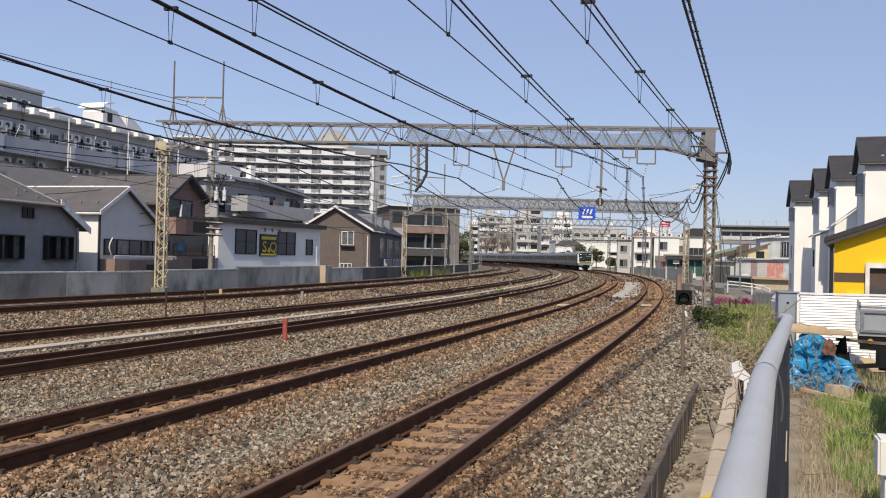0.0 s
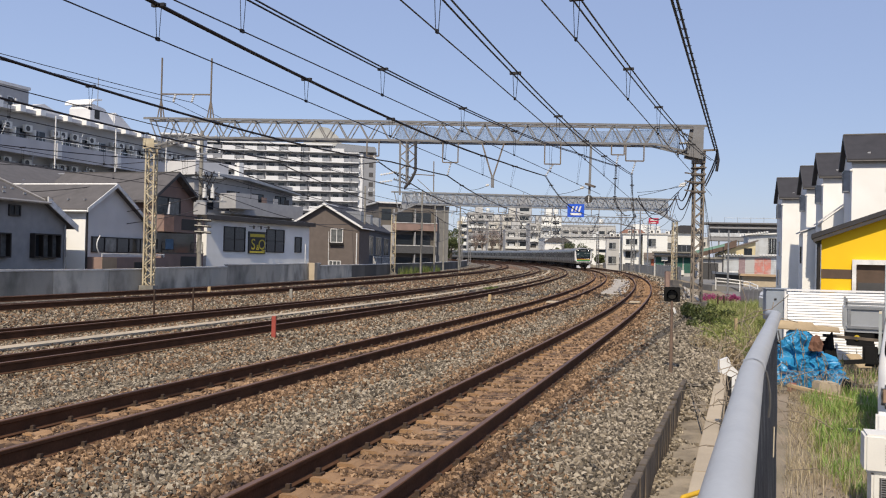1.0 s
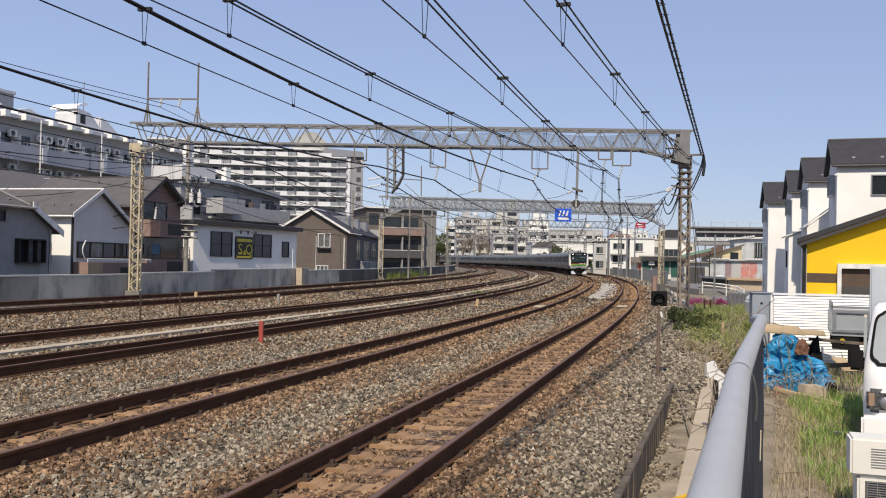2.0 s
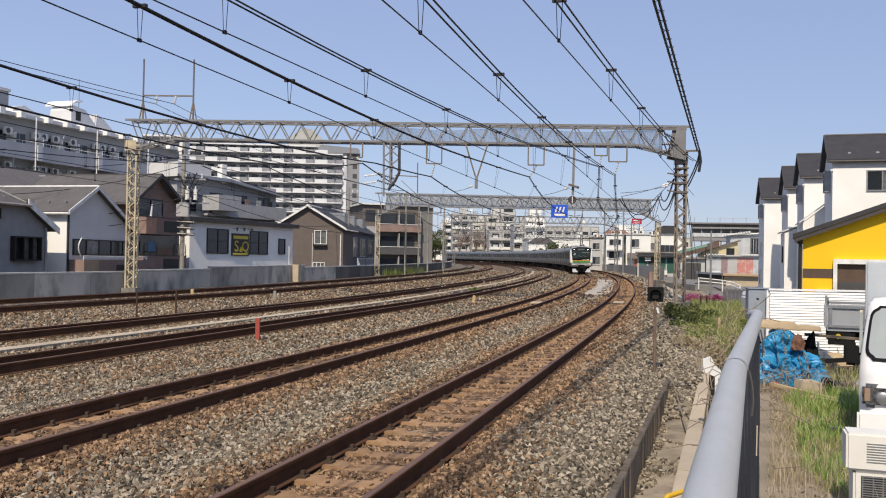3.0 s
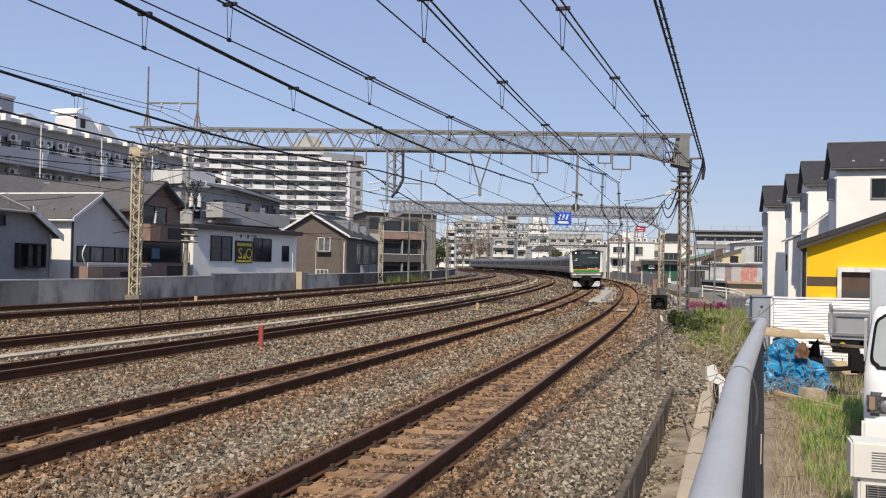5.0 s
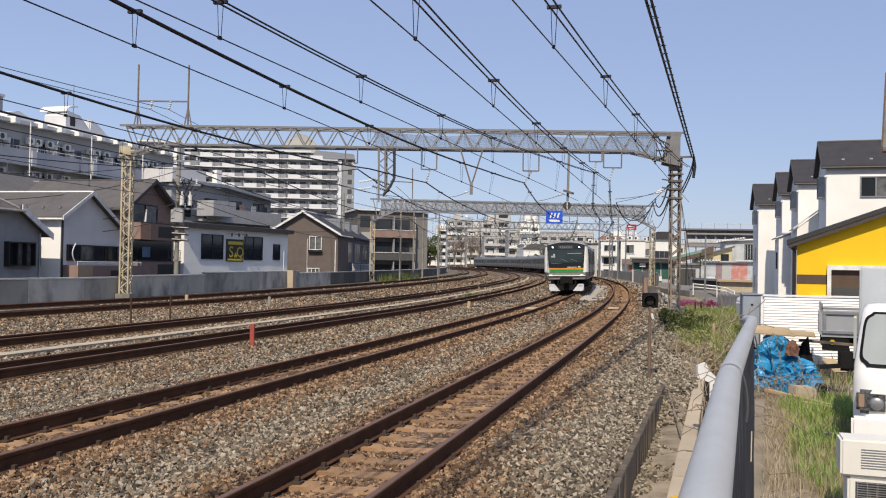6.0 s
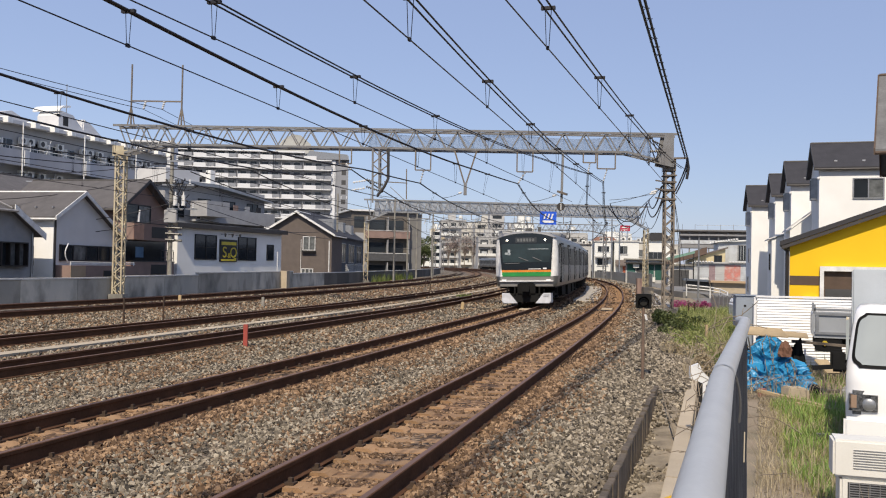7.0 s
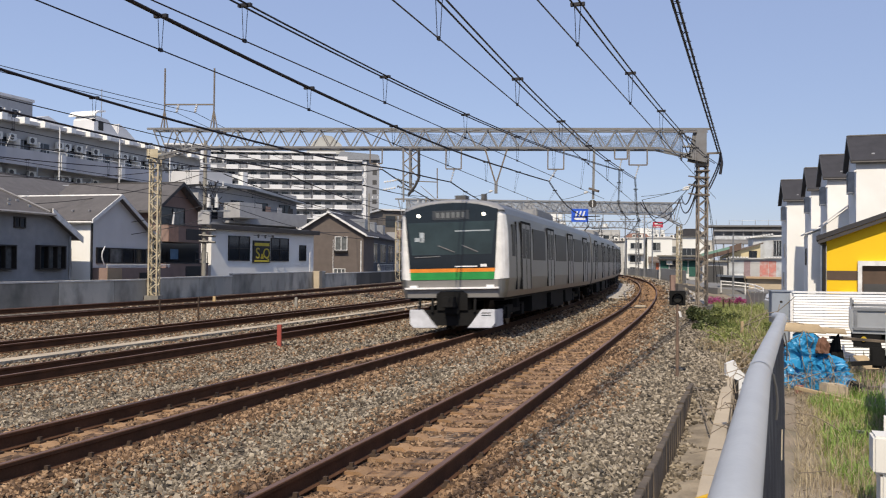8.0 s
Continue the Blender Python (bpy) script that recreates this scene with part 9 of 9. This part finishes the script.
def bare_tree(x, y, z, h, r_, seed):
    """A spring tree, more twig than leaf."""
    rng = random.Random(seed)
    root = thing("tree", Matrix.Translation((x, y, z)), "bare spring tree with pinkish buds behind the track", "tree", "bare trees by the curve")
    bm = bmesh.new()
    bar(bm, (0, 0, 0), (0.1, 0, h * 0.5), 0.2, 8, 0.12)
    cl = []
    for k in range(14):
        a_ = rng.uniform(0, 6.28)
        p = Vector((0.05, 0, h * rng.uniform(0.25, 0.5)))
        q = Vector((math.cos(a_) * r_ * rng.uniform(0.3, 0.8), math.sin(a_) * r_ * 0.6, h * rng.uniform(0.6, 0.9)))
        bar(bm, p, q, 0.09, 5, 0.05)
        for j in range(7):
            e_ = q + Vector((rng.uniform(-0.5, 0.5) * r_, rng.uniform(-0.4, 0.4) * r_, rng.uniform(-0.15, 0.22) * h))
            bar(bm, p.lerp(q, rng.uniform(0.5, 1)), e_, 0.05, 4, 0.02)
            cl.append((*e_, r_ * 0.16))
    part("trunk", bm, mat("grey_bark", (0.2, 0.165, 0.14), 0.9), root)
    leaves(cl, 1500, 0.13, m_bud, "crown", "", seed, "tree", root)


for i, (x, y, h) in enumerate(((18.6, 382, 11.5), (20.9, 372, 13.0), (23.4, 350, 12.0), (26.3, 342, 11.5), (29.6, 336, 10.5))):
    bare_tree(x, y, 1.5, h, 2.6, 80 + i)
tree(5.5, 262, 0.5, 10.4, 3.2, 13, "dark green tree behind the far wall")
tree(3.0, 268, 0.5, 9.6, 3.0, 14, "dark green tree behind the far wall")
tree(36.9, 248, 0.6, 6.8, 2.8, 1, "dark green tree before the white warehouse")
tree(39.8, 248, 0.6, 6.0, 2.8, 2, "dark green tree before the white warehouse")
tree(42.3, 245, 0.6, 5.3, 2.2, 3, "dark green tree before the white warehouse")
tree(38.6, 205, 0.4, 3.0, 1.5, 4, "small round tree by the curve")
tree(4.0, 190, 0.0, 6.0, 2.4, 5, "dark green tree behind the wall")
tree(-2.0, 160, -2.0, 7.0, 2.0, 6, "dark green tree behind the brown flats")


# ---------------------------------------------------------------- the train
m_steel_car = mat("brushed_stainless", (0.25, 0.25, 0.24), 0.4, 0.75, var=0.05, scale=1.0, fine=60, color2=(0.21, 0.21, 0.2), streak=0.1)
m_car_roof = mat("car_roof_grey", (0.30, 0.30, 0.30), 0.6, 0.3, var=0.1)
m_car_white = mat("train_white_paint", (0.82, 0.82, 0.80), 0.3)
m_mask = mat("train_black_glass", (0.008, 0.014, 0.02), 0.06)
m_sidewin = mat("tinted_side_glass", (0.03, 0.031, 0.03), 0.35)
m_sidewin.node_tree.nodes["Principled BSDF"].inputs["Specular IOR Level"].default_value = 0.05
m_orange = mat("train_orange", (0.78, 0.25, 0.03), 0.4)
m_green = mat("train_green", (0.015, 0.27, 0.06), 0.4)


m_skirt = mat("snow_plough_grey", (0.62, 0.64, 0.68), 0.45)
m_wheel = mat("wheel_steel", (0.10, 0.07, 0.05), 0.5, 0.6)
m_lamp = mat("head_lamp", (1.0, 0.93, 0.78), 0.2, emit=6.0)
# near-white; on the step ledge it paints the gleam of polished metal
m_ledge = mat("bright_ledge", (0.92, 0.92, 0.91), 0.3)

HALF = [(0.92, 1.39), (1.08, 1.43), (1.45, 1.475), (2.3, 1.475), (2.75, 1.465), (3.2, 1.42), (3.38, 1.34), (3.5, 1.18), (3.58, 0.9), (3.63, 0.5), (3.65, 0.0)]
SECTION = [(w, z) for z, w in HALF] + [(-w, z) for z, w in HALF[::-1][1:]]
CAR = 19.5


def rings_body(ys, name, material, parent, lo=0.0, hi=9.0):
    """A body made of the car's section, scaled at each station (y, across, lift)."""
    bm = bmesh.new()
    rs = []
    for y, k, top in ys:
        rs.append([bm.verts.new((x * k, y, min(max(0.92 + (z - 0.92) * top, lo), hi))) for x, z in SECTION])
    n = len(SECTION)
    for a_, b_ in zip(rs[:-1], rs[1:]):
        for i in range(n - 1):
            bm.faces.new((a_[i], a_[i + 1], b_[i + 1], b_[i]))
        bm.faces.new((a_[-1], a_[0], b_[0], b_[-1]))
    bm.faces.new(rs[0][::-1])
    bm.faces.new(rs[-1])
    return part(name, bm, material, parent)


def bogie(root, y):
    bm = bmesh.new()
    for x in (-0.98, 0.98):
        box(bm, x - 0.09, y - 1.5, 0.42, x + 0.09, y + 1.5, 0.66)
        for k in (-1.05, 1.05):
            box(bm, x - 0.14, y + k - 0.2, 0.3, x + 0.14, y + k + 0.2, 0.62)
        bar(bm, (x, y, 0.55), (x, y, 0.95), 0.24, 10)
    box(bm, -0.95, y - 0.3, 0.4, 0.95, y + 0.3, 0.75)
    b = part("bogie", bm, m_under, root)
    for k in (-1.05, 1.05):
        bm = bmesh.new()
        for x in (-0.57, 0.57):
            s = 1 if x > 0 else -1
            bar(bm, (x - 0.065, y + k, 0.43), (x + 0.065, y + k, 0.43), 0.43, 22)
            bar(bm, (x - s * 0.075 - 0.015, y + k, 0.43), (x - s * 0.075 + 0.015, y + k, 0.43), 0.455, 22)
        bar(bm, (-0.9, y + k, 0.43), (0.9, y + k, 0.43), 0.08, 10)
        part("wheelset", bm, m_wheel, b)


def side_fittings(root, side, lead):
    """Doors, windows and seams of one side."""
    x = 1.475 * side
    doors = (2.75 if lead else 2.35, 7.3, 12.2, 17.05)
    o = lambda a_, b_: (min(a_, b_), max(a_, b_))
    for y in doors:
        bm = bmesh.new()
        x0, x1 = o(x - side * 0.02, x + side * 0.012)
        box(bm, x0, y - 0.72, 1.08, x1, y - 0.65, 2.98)
        box(bm, x0, y + 0.65, 1.08, x1, y + 0.72, 2.98)
        box(bm, x0, y - 0.71, 2.93, x1, y + 0.71, 3.0)
        box(bm, x0, y - 0.014, 1.08, x1, y + 0.014, 2.93)
        frame_ = part("door_frame", bm, m_under, root, "black rubber door surround")
        for k in (-1, 1):
            y0, y1 = o(y + k * 0.016, y + k * 0.638)
            xa, xb = o(x - side * 0.03, x + side * 0.006)
            d = boxpart("door_leaf", (xa, y0, 1.08, xb, y1, 2.93), m_steel_car, root)
            xa, xb = o(x + side * 0.007, x + side * 0.011)
            boxpart("door_window", (xa, y0 + 0.11, 1.95, xb, y1 - 0.11, 2.8), m_sidewin, d)
    gaps = [(a_ + 1.0, b_ - 1.0) for a_, b_ in zip(doors[:-1], doors[1:])]
    gaps.append((18.05, 19.15))
    if not lead:
        gaps.append((0.35, 1.35))
    for a_, b_ in gaps:
        if b_ - a_ < 0.5:
            continue
        xa, xb = o(x - side * 0.02, x + side * 0.008)
        boxpart("window", (xa, a_ + 0.15, 1.92, xb, b_ - 0.15, 2.85), m_sidewin, root)
    if lead:
        xa, xb = o(x - side * 0.05, x + side * 0.008)
        boxpart("cab_window", (xa, 0.75, 2.0, xb, 1.15, 2.85), m_sidewin, root)
        bm = bmesh.new()
        box(bm, xa, 1.3, 1.1, xb, 1.34, 2.95)
        box(bm, xa, 1.9, 1.1, xb, 1.94, 2.95)
        part("cab_door_seam", bm, m_under, root)


def underfloor(root, lead):
    for i, (y0, y1, w, z0, mm) in enumerate(((4.6, 6.2, 1.28, 0.35, m_under), (6.4, 8.0, 1.2, 0.3, m_under), (8.2, 9.0, 1.3, 0.4, m_under), (9.1, 11.6, 1.25, 0.28, m_under), (11.8, 12.9, 1.3, 0.38, m_under), (13.0, 14.6, 1.2, 0.33, m_under))):
        bm = bmesh.new()
        box(bm, -w, y0, z0, w, y1, 0.9)
        part("equipment_box", bm, mm, root, bevel=0.03)
    bm = bmesh.new()
    box(bm, -1.3, 0.4, 0.84, 1.3, CAR - 0.3, 0.93)
    part("underframe", bm, m_under, root)
    bogie(root, 2.9)
    bogie(root, CAR - 2.9)


def roof_gear(root, pantograph):
    bm = bmesh.new()
    box(bm, -0.98, 7.8, 3.4, 0.98, 11.2, 3.72)
    part("air_conditioner", bm, m_car_roof, root, "grey rooftop air conditioner", bevel=0.06)
    bm = bmesh.new()
    for k in range(3):
        for x in (-0.55, 0.55):
            box(bm, x - 0.3, 3.0 + k * 0.05 + k * 5.8, 3.42, x + 0.3, 3.9 + k * 5.85, 3.55)
    part("roof_vents", bm, m_car_roof, root)
    if pantograph:
        bm = bmesh.new()
        strut(bm, (-0.5, 14.5, 3.58), (0, 15.6, 4.3), 0.05)
        strut(bm, (0, 15.6, 4.3), (0, 14.6, 4.85), 0.05)
        strut(bm, (-0.85, 14.6, 4.88), (0.85, 14.6, 4.88), 0.06)
        box(bm, -0.7, 14.0, 3.42, 0.7, 16.0, 3.6)
        part("pantograph", bm, m_under, root)


def middle_car():
    root = thing("train_car", Matrix.Identity(4), "stainless steel commuter train carriage", "train", "carriages of the train")
    body = rings_body(((0, 0.985, 0.96), (0.08, 1, 0.96), (CAR - 0.08, 1, 0.96), (CAR, 0.985, 0.96)), "body", m_steel_car, root)
    bm = bmesh.new()
    box(bm, -0.6, CAR, 1.0, 0.6, CAR + 0.5, 3.1)
    part("gangway", bm, m_under, root)
    for side in (-1, 1):
        side_fittings(root, side, False)
    underfloor(root, False)
    roof_gear(root, True)
    return root


def lead_car():
    root = thing("train_car", Matrix.Identity(4), "leading train carriage with black glass front and orange and green band", "train", "carriages of the train")
    rings_body(((0.26, 1, 0.955), (1.2, 1, 0.96), (CAR - 0.08, 1, 0.96), (CAR, 0.985, 0.96)), "body", m_steel_car, root)
    rings_body(((0.0, 0.87, 0.925), (0.03, 0.91, 0.935), (0.1, 0.955, 0.945), (0.2, 0.988, 0.952), (0.2595, 1.0, 0.955)), "cab_front", m_car_white, root, lo=1.4, hi=3.2)
    rings_body(((0.0, 0.87, 0.925), (0.03, 0.91, 0.935), (0.1, 0.955, 0.945), (0.2, 0.988, 0.952), (0.2595, 1.0, 0.955)), "cab_roof", m_car_roof, root, lo=3.202)
    rings_body(((0.004, 0.87, 0.925), (0.03, 0.91, 0.935), (0.1, 0.955, 0.945), (0.2, 0.988, 0.952), (0.2595, 1.0, 0.955)), "cab_skirt", m_steel_car, root, hi=1.398)

    def panel(name, pts, material, y0, y1, label="", parent=root):
        bm = bmesh.new()
        prism(bm, pts, y0, y1)
        return part(name, bm, material, parent, label)

    # black mask with a curved head, narrower at the foot
    head = [(x, 3.42 - 0.2 * abs(x / 1.265) ** 2.2) for x in [1.265 - 2.53 * i / 20 for i in range(21)]]
    mask = panel("front_glass", [(1.16, 1.7)] + head + [(-1.16, 1.7)], m_mask, -0.035, 0.02, "large black glass front")
    panel("windscreen", [(1.08, 2.06), (1.19, 2.92), (-1.19, 2.92), (-1.08, 2.06)], mat("teal_tinted_glass", (0.028, 0.05, 0.056), 0.06, var=0.3, scale=1.2, fine=3), -0.0385, -0.03, "teal-tinted windscreen", mask)
    for x in (-0.89, 0.89):
        bm = bmesh.new()
        bmesh.ops.create_uvsphere(bm, u_segments=12, v_segments=8, radius=0.046, matrix=Matrix.Translation((x, -0.035, 3.1)) @ Matrix.Diagonal((1, 0.4, 1, 1)))
        part("head_lamp", bm, m_lamp, mask, "lit round head lamp", smooth=True)
    bm = bmesh.new()
    box(bm, -0.5, -0.045, 2.98, 0.5, -0.036, 3.22)
    dest = part("destination_display", bm, mat("dark_display", (0.05, 0.055, 0.06), 0.2), mask)
    for k in range(6):
        boxpart("bar", (-0.4 + k * 0.14, -0.05, 3.03, -0.31 + k * 0.14, -0.0455, 3.17), mat("dim_display_segments", (0.16, 0.17, 0.17), 0.3), dest)
    bm = bmesh.new()
    for x0, x1 in ((-0.35, 0.1), (0.3, 0.72)):
        strut(bm, (x0, -0.05, 2.3), (x1, -0.05, 2.12), 0.025)
    strut(bm, (-1.0, -0.05, 2.0), (-0.3, -0.05, 2.02), 0.02)
    part("wiper", bm, mat("wiper_grey", (0.18, 0.18, 0.18), 0.5), mask)
    boxpart("inner_blind", (0.1, -0.04, 2.66, 1.05, -0.0355, 2.69), mat("pale_sun_visor", (0.4, 0.45, 0.48), 0.5), mask)
    boxpart("cab_item", (-1.0, -0.04, 2.42, -0.8, -0.0355, 2.52), mat("pale_sun_visor", (0.4, 0.45, 0.48), 0.5), mask)
    boxpart("cab_item", (-0.86, -0.04, 2.4, -0.74, -0.0355, 2.66), mat("pale_sun_visor", (0.4, 0.45, 0.48), 0.5), mask)
    boxpart("mark", (0.78, -0.045, 1.73, 0.95, -0.0355, 1.8), m_ledge, mask, "white operator mark")
    boxpart("hand_bar", (0.1, -0.06, 1.73, 0.7, -0.0355, 1.76), m_ledge, mask)
    panel("orange_band", [(1.16, 1.7), (1.15, 1.6), (-1.15, 1.6), (-1.16, 1.7)], m_orange, -0.03, 0.02)
    panel("green_band", [(1.15, 1.598), (1.13, 1.4), (-1.13, 1.4), (-1.15, 1.598)], m_green, -0.03, 0.02)
    bm = bmesh.new()
    box(bm, -1.24, -0.02, 0.92, 1.24, 0.04, 1.398)
    low = part("lower_panel", bm, mat("dull_steel_front", (0.24, 0.23, 0.215), 0.5, 0.4, var=0.08, scale=2, fine=30), root, "bare steel lower front", bevel=0.015)
    boxpart("ledge", (-1.27, -0.13, 1.16, 1.27, -0.02, 1.205), m_ledge, low, "step ledge with its gleam painted near-white")
    for x in (-1.14, 0.94):
        boxpart("marker_lamp", (x, -0.1, 1.206, x + 0.2, -0.021, 1.26), m_ledge, low, "pale corner lamp")
    bm = bmesh.new()
    prism(bm, [(-0.42, 0.6), (0.42, 0.6), (0.42, 1.02), (0.3, 1.1), (-0.3, 1.1), (-0.42, 1.02)], -0.06, 0.4)
    part("coupler_recess", bm, m_under, root)
    bm = bmesh.new()
    bar(bm, (0, -0.35, 0.82), (0, 0.5, 0.82), 0.13, 10)
    box(bm, -0.17, -0.45, 0.68, 0.17, -0.2, 0.96)
    box(bm, -0.2, -0.15, 0.5, 0.2, 0.1, 0.66)
    part("coupler", bm, m_under, root, "dark steel coupler", bevel=0.02)
    for side in (-1, 1):
        bm = bmesh.new()
        prism(bm, [(side * 0.42, 0.14), (side * 1.06, 0.14), (side * 1.15, 0.25), (side * 1.15, 0.62), (side * 0.8, 0.62)], -0.12, 0.05)
        box(bm, min(side * 1.06, side * 1.15), 0.05, 0.16, max(side * 1.06, side * 1.15), 0.9, 0.6)
        s_ = part("snow_plough", bm, m_skirt, root, "pale grey snow plough", bevel=0.012)
        if side > 0:
            for z in (0.46, 0.52):
                boxpart("slot", (0.8, -0.125, z, 1.05, -0.119, z + 0.02), m_under, s_)
    bm = bmesh.new()
    box(bm, -1.0, 0.0, 0.2, 1.0, 0.25, 0.6)
    for x in (-0.9, -0.55, 0.6):
        bar(bm, (x, -0.05, 0.55), (x, 0.05, 0.9), 0.04)
    part("plough_backing", bm, m_under, root)
    bm = bmesh.new()
    box(bm, -0.15, 1.0, 3.4, 0.15, 1.4, 3.7)
    part("roof_antenna", bm, m_under2, root)
    bm = bmesh.new()
    box(bm, 0.35, 2.0, 3.4, 0.5, 2.1, 3.8)
    part("roof_antenna", bm, m_under2, root)
    bm = bmesh.new()
    box(bm, -0.6, CAR, 1.0, 0.6, CAR + 0.5, 3.1)
    part("gangway", bm, m_under, root)
    for side in (-1, 1):
        side_fittings(root, side, True)
    underfloor(root, True)
    roof_gear(root, False)
    return root


CARS = [lead_car(), middle_car()]
for i in range(10):
    CARS.append(copy_thing(CARS[1], Matrix.Translation((0, 60 + i * 25, 0))))
B_OFF, B_Z = TRACKS["b"][0], TRACKS["b"][1]


def train_place(i, t):
    """Pose of carriage i at t seconds: both bogies on the track."""
    s = 166.9 - 18.9 * t + i * 20.0
    f, _ = on_line(s + 2.9, B_OFF, B_Z)
    r, _ = on_line(s + CAR - 2.9, B_OFF, B_Z)
    d = (r - f).normalized()
    o = f - d * 2.9
    pitch = math.degrees(math.asin(d.z))
    return pose(o.x, o.y, o.z, pitch, -1.6, -math.degrees(math.atan2(d.x, d.y)))


# ---------------------------------------------------------------- movement
def motions():
    for i, car in enumerate(CARS):
        walk(car, [(t / 4, train_place(i, t / 4)) for t in range(33)])


motions()
